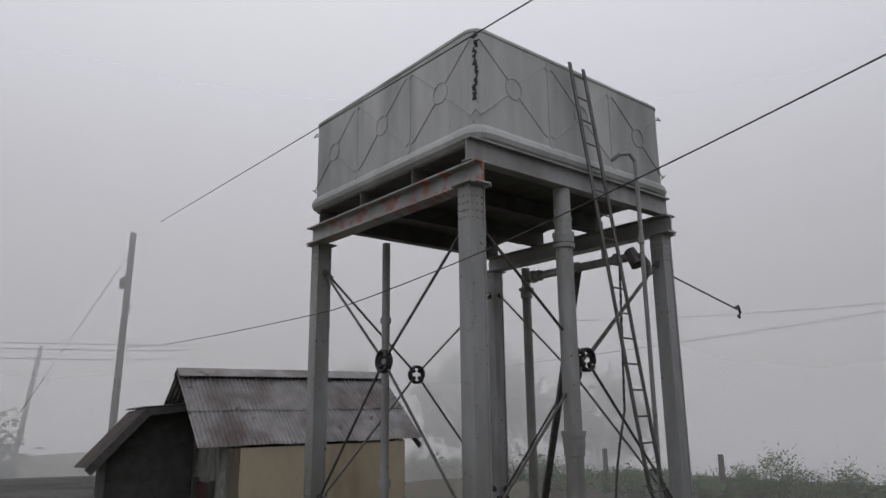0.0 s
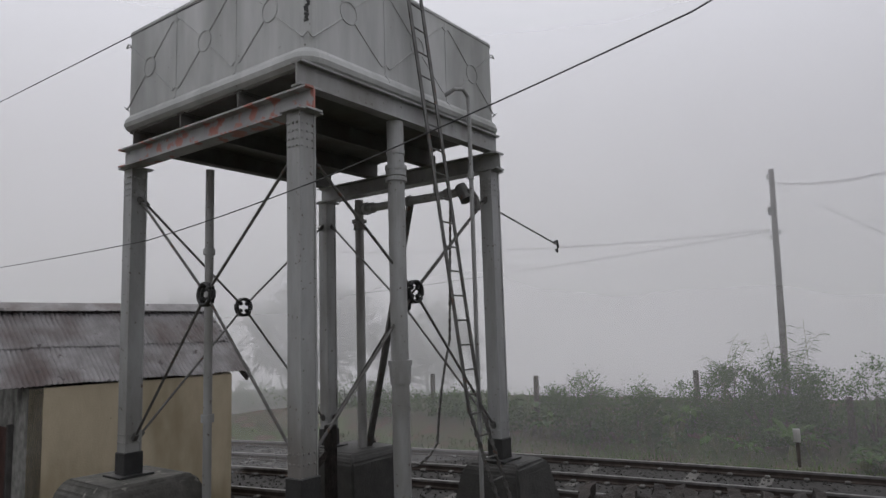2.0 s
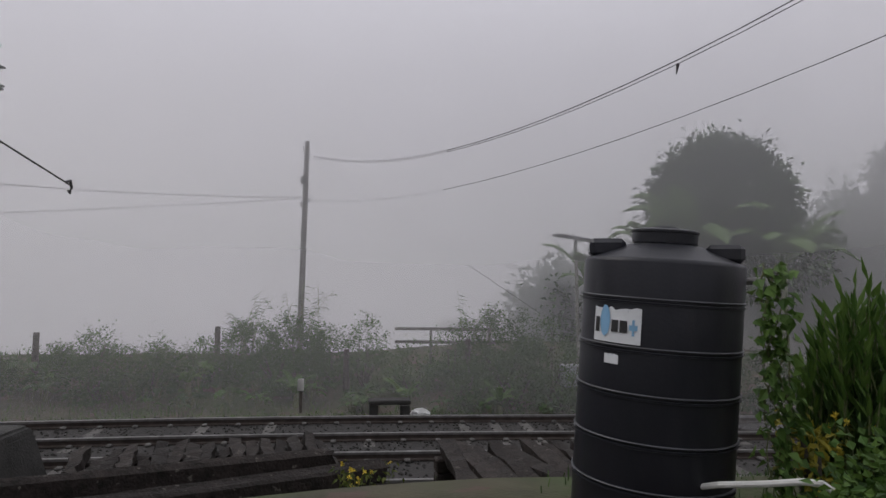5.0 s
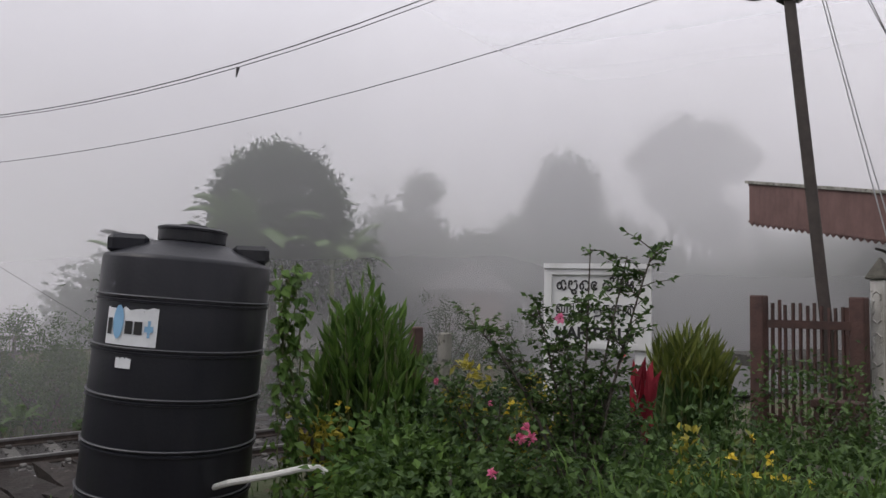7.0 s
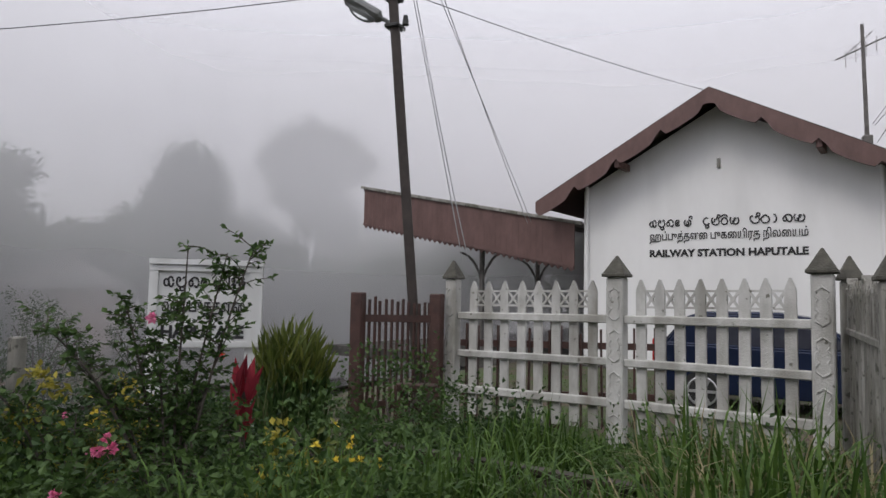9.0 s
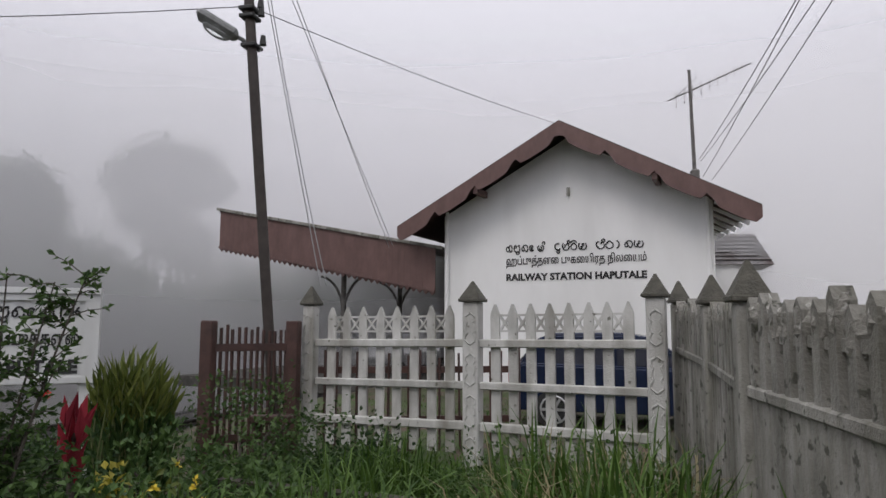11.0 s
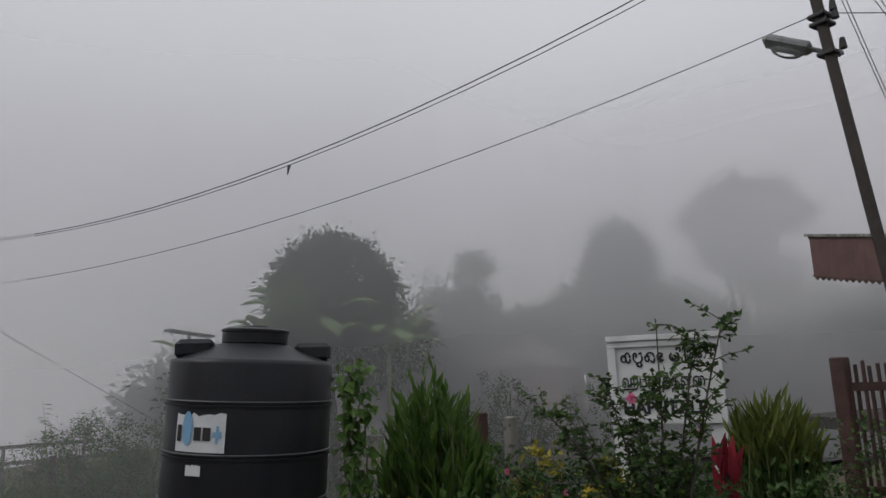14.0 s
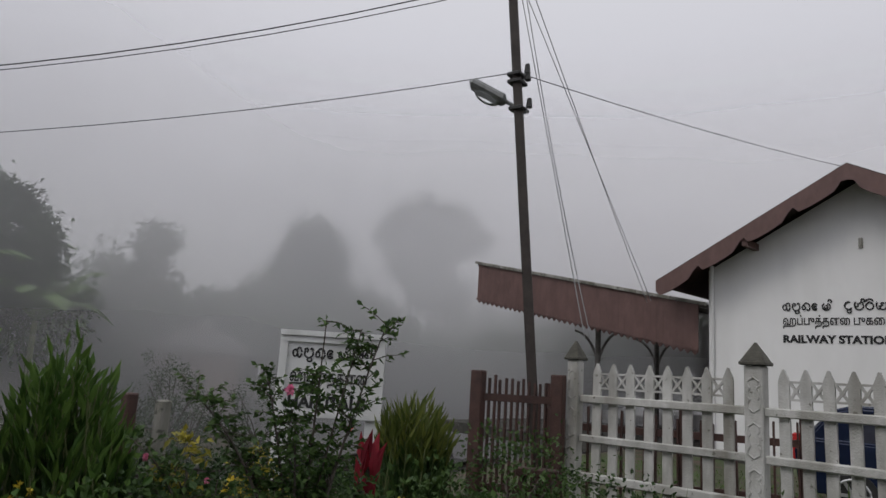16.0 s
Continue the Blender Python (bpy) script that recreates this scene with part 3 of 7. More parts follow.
    part("flaked_paint", bm, M_DARK, root, "dark bare patches where the paint has flaked")
    return root


build_tank()


def build_stand():
    root = thing("tank_stand", (TL / 2, TL / 2, 0.6), "grey riveted steel stand with crossed rod bracing under the tank", "tank stand")
    # joists along x, under the tank; inner ones coloured darker to imitate its shade
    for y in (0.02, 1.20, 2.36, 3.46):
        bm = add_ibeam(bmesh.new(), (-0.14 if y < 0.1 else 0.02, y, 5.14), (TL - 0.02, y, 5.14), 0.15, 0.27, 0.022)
        part("joist", bm, M_STEEL if y < 0.1 else M_UNDERSHADE, root)
    # main girders along y
    for x, mat, lab in ((-0.02, M_STEEL_RED, "grey girder with red primer showing"), (3.52, M_STEEL, "")):
        bm = add_ibeam(bmesh.new(), (x, -0.12, 4.87), (x, 3.56, 4.87), 0.22, 0.25, 0.022)
        g = part("girder", bm, mat, root, lab)
        bm = bmesh.new()
        for y in np.arange(0.1, 3.6, 0.28):
            for sx in (-0.013, 0.013):
                bmesh.ops.create_icosphere(bm, subdivisions=1, radius=0.014, matrix=Matrix.Translation((x + sx, y, 4.95 - 0.16 * (int(y * 10) % 2))))
        part("rivets", bm, mat, g)["kind"] = "stuff"
    for i, (x, y, z) in enumerate(COLS):
        bm = bmesh.new()
        w, d = 0.22, 0.20
        zt = 4.74
        # two channels and a web
        for s in (-1, 1):
            add_box(bm, pose(x + s * (w / 2 - 0.012), y, (z + zt) / 2), (0.024, d, zt - z), 0.004)
        add_box(bm, pose(x, y - 0.0, (z + zt) / 2), (w - 0.05, 0.03, zt - z))
        add_box(bm, pose(x, y - d / 2 + 0.02, (z + zt) / 2), (w - 0.045, 0.018, zt - z))
        col = part("column", bm, M_STEEL, root)
        bm = bmesh.new()
        add_box(bm, pose(x, y, zt + 0.008), (0.34, 0.30, 0.02), 0.003)
        part("cap_plate", bm, M_STEEL, col)
        bm = bmesh.new()
        add_box(bm, pose(x, y, z + 0.15), (w + 0.035, d + 0.035, 0.30), 0.01)
        add_box(bm, pose(x, y, z + 0.015), (0.46, 0.42, 0.03), 0.005)
        part("tarred_foot", bm, M_DARK, col, "black tarred column foot")
        bm = bmesh.new()
        for zz in (4.62, 4.54, 4.46, 4.38, z + 0.42, z + 0.52):
            for sx in (-0.07, 0, 0.07):
                bmesh.ops.create_icosphere(bm, subdivisions=1, radius=0.016, matrix=Matrix.Translation((x + sx, y - d / 2 - 0.002 + 0.012, zz)))
                bmesh.ops.create_icosphere(bm, subdivisions=1, radius=0.016, matrix=Matrix.Translation((x - w / 2 - 0.002, y + sx * 0.9, zz)))
        part("rivets", bm, M_STEEL, col)["kind"] = "stuff"
    hubs = []

    def brace(a, b):
        xa, ya, za = COLS[a]
        xb, yb, zb = COLS[b]
        ta, tb = V(xa, ya, 4.30), V(xb, yb, 4.30)
        fa, fb = V(xa, ya, za + 0.50), V(xb, yb, zb + 0.50)
        along = (tb - ta).normalized()
        hub = (ta + tb + fa + fb) / 4 + V(0, 0, 0.18)
        hubs.append(hub)
        nrm = along.cross(V(0, 0, 1))
        for end in (ta + along * 0.15, tb - along * 0.15, fa + along * 0.15, fb - along * 0.15):
            d = (end - hub).normalized()
            bm = bmesh.new()
            add_tube(bm, hub + d * 0.12, end, 0.017, seg=8)
            add_box(bm, axis_pose(end, end + d * 0.02), (0.05, 0.06, 0.10))
            part("tie_rod", bm, M_ROD, root)
        bm = bmesh.new()
        ring = [hub + along * 0.125 * math.cos(t) + V(0, 0, 0.125 * math.sin(t)) for t in np.linspace(0, 2 * math.pi, 21)]
        for s in (-0.025, 0.025):
            add_sweep(bm, [p + nrm * s for p in ring], 0.022, 6)
        for t in (0.0, 1.57, 3.14, 4.71):
            bmesh.ops.create_icosphere(bm, subdivisions=1, radius=0.035, matrix=Matrix.Translation(hub + along * 0.075 * math.cos(t + 0.78) + V(0, 0, 0.075 * math.sin(t + 0.78))))
        part("tension_ring", bm, M_DARK, root, "dark cast tension ring")

    brace(0, 1)
    brace(0, 2)
    brace(1, 3)
    brace(2, 3)
    return hubs


HUBS = build_stand()


def build_pier(x, y, top, w, taper, low, mat, label):
    root = thing("concrete_pier", (x, y, low), label, "pier", "tower piers")
    bm = bmesh.new()
    pts = []
    for z, k in ((low, w / 2 + taper), (top - 0.12, w / 2 + 0.06), (top - 0.03, w / 2), (top, w / 2 - 0.05)):
        pts.append([bm.verts.new((x + sx * k + random.uniform(-0.03, 0.03), y + sy * k + random.uniform(-0.03, 0.03), z + random.uniform(-0.01, 0.01))) for sx, sy in ((-1, -1), (1, -1), (1, 1), (-1, 1))])
    for a, b in zip(pts, pts[1:]):
        for i in range(4):
            bm.faces.new((a[i], a[(i + 1) % 4], b[(i + 1) % 4], b[i]))
    bm.faces.new(pts[-1])
    bm.faces.new(pts[0][::-1])
    bmesh.ops.recalc_face_normals(bm, faces=bm.faces[:])
    bmesh.ops.bevel(bm, geom=bm.edges[:], offset=0.03, segments=2, affect="EDGES")
    part("block", bm, mat, root)


build_pier(*COLS[0][:2], COLS[0][2], 0.80, 0.15, -0.1, M_CONCRETE, "weathered mossy concrete pier under a tower column")
build_pier(*COLS[1][:2], COLS[1][2], 1.15, 0.25, -0.1, M_CONCRETE, "weathered mossy concrete pier under a tower column")
build_pier(3.66, 0.06, COLS[2][2], 0.78, 0.34, -0.75, M_CONCRETE_DARK, "black wet concrete pier under a tower column")
build_pier(3.74, 3.12, COLS[3][2], 1.12, 0.16, -0.75, M_CONCRETE_DARK, "black wet concrete pier under a tower column")


def build_riser(p, r, z0, z1, label, flanges, mat=M_STEEL):
    root = thing("water_pipe", (p[0], p[1], z0), label, "pipe", "tower pipes")
    part("pipe", add_tube(bmesh.new(), (*p, z0), (*p, z1), r, seg=20), mat, root, smooth=False)
    for z, k, h in flanges:
        bm = add_tube(bmesh.new(), (*p, z - h / 2), (*p, z + h / 2), r * k, seg=20)
        part("socket", bm, mat, root)


build_riser((1.46, 0.08), 0.102, -0.1, 5.0, "thick grey cast-iron riser pipe with bell sockets", ((2.12, 1.36, 0.06), (2.03, 1.24, 0.12), (1.93, 1.16, 0.10), (1.64, 1.07, 0.03), (4.62, 1.1, 0.05), (4.43, 1.30, 0.05), (4.37, 1.22, 0.08), (4.29, 1.26, 0.05)))
build_riser((0.66, 2.66), 0.055, -0.1, 4.70, "slim grey overflow pipe with couplings", ((1.45, 1.5, 0.10), (3.60, 1.4, 0.08)))
build_riser((3.78, 2.92), 0.075, 0.58, 4.75, "grey pipe standing on the rear pier", ((4.38, 1.7, 0.05), (4.28, 1.35, 0.10), (4.55, 1.2, 0.05)))


def build_valve_gear():
    """Delivery pipe slung under the rear girder, its valve and the prop that holds it."""
    root = thing("valve_gear", (3.1, 1.2, 4.3), "grey delivery pipe with valve and slanting prop under the tank", "valve gear")
    pipe = part("pipe", tube((3.1, 2.10, 4.41), (3.1, 0.28, 4.41), 0.062, seg=14), M_STEEL, root)
    for y, r in ((2.10, 0.10), (1.98, 0.085), (1.22, 0.085), (0.52, 0.09)):
        part("flange", tube((3.1, y - 0.025, 4.41), (3.1, y + 0.025, 4.41), r, seg=16), M_STEEL, pipe)
    part("end_cap", tube((3.1, 2.24, 4.38), (3.1, 2.10, 4.41), 0.055, 0.09, 12), M_ROD, pipe)
    valve = part("valve_body", tube((3.1, 0.18, 4.28), (3.1, 0.30, 4.50), 0.10, 0.08, 12), M_ROD, root, "dark cast valve body")
    part("elbow", add_sweep(bmesh.new(), [(3.1, 0.26, 4.41), (3.1, 0.10, 4.38), (3.1, 0.04, 4.28), (3.1, 0.02, 4.12)], 0.05, 8), M_ROD, valve)
    part("prop", add_bar(bmesh.new(), (3.93, 2.92, 0.60), (3.1, 1.22, 4.36), 0.09, 0.07), M_ROD, root)
    part("prop_shoe", tube((3.90, 2.95, 0.66), (4.02, 2.88, 0.70), 0.06, seg=10), M_ROD, root)
    for y in (0.75, 1.6):
        part("hanger", add_bar(bmesh.new(), (3.1, y, 4.45), (3.1, y, 5.02), 0.05, 0.012), M_STEEL, root)


build_valve_gear()


def build_ladder():
    top, bot = V(1.50, -0.13, 6.64), V(2.62, -0.62, -0.05)
    root = thing("ladder", bot, "dark steel ladder leaning on the tank with a chain foot", "ladder")
    knee = V(2.20, -0.35, 1.55)
    w = V(0.29, 0.02, 0)
    for s in (0, 1):
        bm = add_bar(bmesh.new(), top + w * s, knee + w * s, 0.016, 0.055)
        part("stile", bm, M_ROD, root)
        bm = bmesh.new()
        pts = sag(knee + w * s, bot + w * s + V(0, 0, 0.02), 0.03, 24)
        for i, (a, b) in enumerate(zip(pts, pts[1:])):
            add_bar(bm, a, b, 0.05 if i % 2 else 0.02, 0.02 if i % 2 else 0.05)
        part("chain", bm, M_ROD, root, "rusty chain")
    n = 17
    for i in range(n):
        p = top.lerp(knee, (i + 0.5) / n)
        part("rung", add_tube(bmesh.new(), p, p + w, 0.011, seg=6), M_ROD, root)
    for i in range(6):
        p = knee.lerp(bot, (i + 0.3) / 6)
        part("rung", add_tube(bmesh.new(), p, p + w, 0.011, seg=6), M_ROD, root)


build_ladder()


def build_small_pipes():
    root = thing("vent_pipe", (2.55, -0.28, 0), "slim grey pipe with a hooked top beside the ladder", "pipe")
    pts = [V(2.33, -0.05, 5.54), V(2.36, -0.18, 5.60), V(2.45, -0.26, 5.60), V(2.54, -0.27, 5.52), V(2.55, -0.27, 5.35), V(2.54, -0.27, 0.0)]
    part("pipe", add_sweep(bmesh.new(), pts, 0.028, 8), M_STEEL, root)
    part("elbow", add_tube(bmesh.new(), (2.54, -0.27, 4.42), (2.54, -0.27, 4.52), 0.045, seg=10), M_STEEL, root)
    chain = thing("chain", (2.8, 0.6, 1.0), "rusty hanging pull chain", "chain")
    bm = bmesh.new()
    pts = [V(3.27, 0.6, 4.40).lerp(V(3.15, 0.6, 2.35), i / 34) for i in range(34)] + [V(3.15, 0.6, 2.35).lerp(V(2.80, 0.6, 0.98), (i / 24)) - V(0.05, 0, 0) * math.sin(math.pi * i / 24) for i in range(24)] + sag((2.80, 0.6, 0.98), (2.22, 0.55, 0.78), 0.06, 10)
    for i, (a, b) in enumerate(zip(pts, pts[1:])):
        add_bar(bm, a, b + (b - a) * 0.25, 0.035 if i % 2 else 0.012, 0.012 if i % 2 else 0.035)
    part("link_run", bm, M_ROD, chain)["kind"] = "stuff"
    hook = thing("outrigger_rod", (3.6, 0.07, 4.2), "slim steel rod with a hook reaching out from the stand", "rod")
    part("rod", tube((3.62, 0.07, 4.20), (5.45, 0.05, 3.84), 0.014, seg=6), M_ROD, hook)
    part("hook", add_sweep(bmesh.new(), [(5.36, 0.05, 3.86), (5.48, 0.05, 3.90), (5.52, 0.05, 3.80), (5.48, 0.05, 3.72), (5.44, 0.05, 3.75)], 0.022, 6), M_DARK, hook)


build_small_pipes()


# ---- hut ----
def corrugated(p00, p10, p01, pitch=0.076, amp=0.012, thick=0.006):
    """A corrugated sheet: p00 to p10 across the waves, p00 to p01 along them."""
    p00, p10, p01 = Vector(p00), Vector(p10), Vector(p01)
    u, v = p10 - p00, p01 - p00
    nrm = u.cross(v).normalized()
    if nrm.z < 0:
        nrm = -nrm
    n = max(4, int(u.length / pitch * 4))
    bm = bmesh.new()
    rows = []
    for s, off in ((0, 0), (1, 0), (1, -thick), (0, -thick)):
        rows.append([bm.verts.new(p00 + u * (i / n) + v * s + nrm * (amp * math.sin(i / n * u.length / pitch * 2 * math.pi) + off)) for i in range(n + 1)])
    for a, b in ((0, 1), (1, 2), (2, 3), (3, 0)):
        for i in range(n):
            bm.faces.new((rows[a][i], rows[a][i + 1], rows[b][i + 1], rows[b][i]))
    bmesh.ops.recalc_face_normals(bm, faces=bm.faces[:])
    return bm


HUT = pose(-0.17, 5.86, 0.0, 0, 0, -4.0)


def build_hut():
    W, D, lo, ev, rise, ridge = 3.35, 3.1, -0.6, 1.80, 1.22, 1.55
    root = thing("hut", (HUT @ V(W / 2, D / 2, lo)), "small ochre and grey rendered hut with a rusty corrugated roof", "hut")

    def P(x, y, z):
        return HUT @ V(x, y, z)
    t = 0.2
    for name, mat, quad, dep, lab in (
        ("front_wall", M_YELLOW, [P(0, 0, lo), P(W, 0, lo), P(W, 0, ev), P(0, 0, ev)], P(0, t, 0) - P(0, 0, 0), "ochre limewashed front wall"),
        ("back_wall", M_STONE, [P(0, D - t, lo), P(W, D - t, lo), P(W, D - t, ev), P(0, D - t, ev)], P(0, t, 0) - P(0, 0, 0), ""),
        ("side_wall", M_STONE, [P(-0.003, 0, lo), P(-0.003, D, lo), P(-0.003, D, ev), P(-0.003, ridge, ev + rise - 0.06), P(-0.003, 0, ev)], P(t, 0, 0) - P(0, 0, 0), "dark weathered side wall"),
        ("side_wall", M_YELLOW, [P(W - t, 0.003, lo), P(W - t, D - 0.003, lo), P(W - t, D, ev), P(W - t, ridge, ev + rise - 0.06), P(W - t, 0.003, ev)], P(t - 0.003, 0, 0) - P(0, 0, 0), "")):
        part(name, add_prism(bmesh.new(), quad, dep), mat, root, lab)
    roof = []
    over, x0, x1 = 0.03, -0.50, W + 0.34
    sl = rise / ridge
    nsheet = 6
    for side in (0, 1):
        for k in range(nsheet):
            for r in (0, 1):
                a, b = x0 + (x1 - x0) * k / nsheet, x0 + (x1 - x0) * (k + 1) / nsheet + 0.05
                y0, y1 = (-over, ridge * 0.5) if r == 0 else (ridge * 0.42, ridge + 0.02)
                lift = 0.012 * (k % 2) + 0.02 * r
                if side:
                    y0, y1 = 2 * ridge - y0, 2 * ridge - y1
                hz = [ev + 0.06 + rise - abs(y - ridge) * sl + lift for y in (y0, y1)]
                part("roof_sheet", corrugated(P(a, y0, hz[0]), P(b, y0, hz[0]), P(a, y1, hz[1])), M_SHEET, root)
    bm = bmesh.new()
    for s in (-1, 1):
        add_prism(bm, [P(x0, ridge, ev + rise + 0.125), P(x1, ridge, ev + rise + 0.125), P(x1, ridge + s * 0.2, ev + rise - 0.02), P(x0, ridge + s * 0.2, ev + rise - 0.02)], (0, 0, 0.012))
    part("ridge_cap", bm, M_SHEET, root)
    part("barge_board", add_bar(bmesh.new(), P(x1 - 0.02, -over, ev - 0.10), P(x1 - 0.02, -over + 0.30, ev + 0.10), 0.03, 0.10), M_SHED, root)
    door = part("door", box(HUT @ pose(-0.03, 1.05, 0.35), (0.05, 0.78, 1.7), 0.01), M_BROWN, root, "old brown plank door")
    for s in (-1, 1):
        part("door_jamb", box(HUT @ pose(-0.04, 1.05 + s * 0.44, 0.37), (0.08, 0.08, 1.78), 0.005), M_SHED, door)
    # lean-to
    shed = thing("lean_to_shed", P(-1.5, 3, lo), "dark timber lean-to with an overhanging sheet roof", "shed")
    quad = [P(-1.45, 1.9, lo), P(-0.02, 1.9, lo), P(-0.02, 1.9, 2.46), P(-0.98, 1.9, 2.40), P(-1.45, 1.9, 1.80)]
    part("front_wall", add_prism(bmesh.new(), quad, P(0, 0.9, 0) - P(0, 0, 0)), M_SHED, shed)
    part("roof_sheet", corrugated(P(-1.80, 1.45, 1.52), P(-1.80, 2.9, 1.44), P(-0.98, 1.45, 2.46)), M_ROOF, shed)
    part("roof_sheet", corrugated(P(-1.02, 1.45, 2.47), P(-1.02, 2.9, 2.43), P(-0.28, 1.45, 2.52)), M_ROOF, shed)
    part("fascia", add_bar(bmesh.new(), P(-1.80, 1.44, 1.44), P(-0.96, 1.44, 2.38), 0.03, 0.14), M_SHED, shed)
    part("ridge_board", add_bar(bmesh.new(), P(-0.98, 1.46, 2.39), P(-0.28, 1.46, 2.44), 0.04, 0.12), M_SHED, shed)


build_hut()


# ---- utility poles and cables ----
def build_pole(base, top, r0, r1, label, mat, extras=True):
    root = thing("utility_pole", base, label, "pole", "utility poles")
    part("shaft", add_tube(bmesh.new(), base, top, r0, r1, 12), mat, root)
    b, t = Vector(base), Vector(top)
    if extras:
        for k, s in ((0.96, 1), (0.72, -1), (0.70, 1)):
            p = b.lerp(t, k)
            part("insulator", add_tube(bmesh.new(), p + V(0.05, 0.12 * s, 0), p + V(0.05, 0.16 * s, 0.16), 0.05, 0.03, 8), M_LAMPBODY, root)
        p = b.lerp(t, 0.82)
        part("junction_box", box(pose(p.x - 0.12, p.y + 0.05, p.z), (0.14, 0.22, 0.30), 0.04), M_DARK, root)
    return root


build_pole((20.07, -0.48, -0.4), (20.1, -0.6, 7.55), 0.12, 0.085, "tall dark weathered utility pole standing on the bank", M_POLE_GREY)
build_pole((0.15, 14.28, -0.6), (0.24, 14.25, 7.15), 0.11, 0.08, "grey utility pole beyond the hut", M_POLE_GREY)
build_pole((-0.6, 24.5, -0.7), (-0.02, 24.5, 4.8), 0.10, 0.08, "faint leaning utility pole far in the mist", M_POLE_GREY, False)
build_pole((16, 32, -0.7), (16, 32, 8.6), 0.10, 0.08, "faint utility pole far in the mist", M_POLE_GREY, False)

LP0, LP1 = V(-1.02, -13.38, 0.9), V(-0.44, -13.02, 8.6)


def build_street_lamp():
    root = thing("street_lamp", LP0, "dark leaning steel lamp pole with a tilted glass street light", "street lamp")
    part("pole", add_bar(bmesh.new(), LP0, LP1, 0.14, 0.12, 0.012, up=(0.9, 0.4, 0)), M_POLE, root)
    at = LP0.lerp(LP1, (5.9 - 0.9) / 7.7)
    tip = V(0.22, -12.72, 6.42)
    d = (tip - at).normalized()
    part("arm", add_tube(bmesh.new(), at - d * 0.12, at + d * 0.24, 0.028, seg=8), M_LAMPBODY, root)
    m = axis_pose(at + d * 0.20, at + d * 0.73)
    bm = bmesh.new()
    add_box(bm, m, (0.22, 0.13, 0.55), 0.045)
    head = part("lamp_head", bm, M_LAMPBODY, root, "grey metal lamp housing")
    bm = bmesh.new()
    bmesh.ops.create_uvsphere(bm, u_segments=16, v_segments=10, radius=1.0, matrix=Matrix.Translation(at + d * 0.47 - V(0, 0, 0.07)) @ axis_pose((0, 0, 0), d).to_3x3().to_4x4() @ Matrix.Diagonal((0.085, 0.10, 0.19, 1)))
    part("glass_bowl", bm, M_GLASS, head, "clear glass bowl", True)
    for z in (6.35, 6.25, 5.88):
        p = LP0.lerp(LP1, (z - 0.9) / 7.7)
        part("clamp", box(axis_pose(p - V(0, 0, 0.03), p + V(0, 0, 0.03)), (0.22, 0.2, 0.05), 0.01), M_DARK, root)
        part("insulator", add_tube(bmesh.new(), p + V(-0.16, 0.02, 0.0), p + V(-0.16, 0.02, 0.12), 0.045, 0.03, 8), M_DARK, root)


build_street_lamp()


def cable(p0, p1, drop, r=0.012, mat=None, label="thin black overhead cable", n=22):
    ob = part("cable", add_sweep(bmesh.new(), sag(p0, p1, drop, n), r * 0.68, 5), mat or M_WIRE)
    return tagged(ob, label, "cable", "overhead cables")


LPT = LP0.lerp(LP1, 0.89)
LPI = LP0.lerp(LP1, (6.40 - 0.9) / 7.7)
cable((20.1, -0.6, 7.1), LPT, 1.74, 0.013)
cable((20.1, -0.6, 7.06), LPT - V(0, 0, 0.10), 1.72, 0.010)
cable((20.08, -0.5, 5.45), LPI, 1.15, 0.009)
cable((20.1, -0.6, 7.0), (18.6, -9.3, 1.2), 0.0, 0.012)
cable((20.0, -0.5, 5.5), (9, 10, 4.9), 0.25, 0.012)
cable((20.0, -0.5, 5.45), (4, 30, 2.6), 0.4, 0.012)
cable((0.24, 14.25, 7.0), V(0.24, 14.25, 7.0) + V(-1.84, -16.57, -1.86) * 1.3, 0.0, 0.009)
WAY = [V(0.2, 14.27, 4.05), V(0.08, 9.99, 3.80), V(-0.11, 2.85, 3.70), V(-0.2, -0.36, 3.95), V(-0.3, -3.96, 4.47), V(-0.42, -8.0, 5.7), V(-0.55, -13.1, 7.9)]
part_pts = [p for a, b in zip(WAY, WAY[1:]) for p in sag(a, b, 0.02, 6)]
part_pts = [p for i, p in enumerate(part_pts) if i == 0 or (p - part_pts[i - 1]).length > 1e-3]
tagged(part("cable", add_sweep(bmesh.new(), part_pts, 0.0065, 5), M_WIRE), "thin black overhead cable", "cable", "overhead cables")
for z in (4.1, 3.95, 3.7):
    cable((0.2, 14.27, z), (16, 32, z + 3.2), 0.4, 0.011)
    cable((0.2, 14.27, z), (-14, 22, z + 0.9), 0.2, 0.011)
cable((0.2, 14.2, 6.6), (-1.6, 16.4, 2.4), 0.0, 0.012)
drop_wire = part("insect_cocoon", add_tube(bmesh.new(), (0, 0, 0), (0.02, 0.02, -0.16), 0.03, 0.008, 6), M_DARK)
tagged(drop_wire, "dark scrap hanging from the overhead cable", "scrap")
dw = sag((20.1, -0.6, 7.06), LPT - V(0, 0, 0.10), 1.72, 22)
drop_wire.matrix_basis = Matrix.Translation(dw[15])


# ---- station building ----
GA = radians(-11.7)
GO = V(-4.20, -21.72, 0.9)   # foot of the gable's middle
GU, GN = V(math.cos(GA), math.sin(GA), 0), V(-math.sin(GA), math.cos(GA), 0)

GB = V(-0.07, 0.997, 0)   # the yard side runs askew of the gable


def G(u, z, out=0.0):
    """A place on the gable: u along it (towards the track), z up from the yard, out towards the fence."""
    return GO + GU * u + (GB if out < 0 and u < 0 else GN) * out + V(0, 0, z)


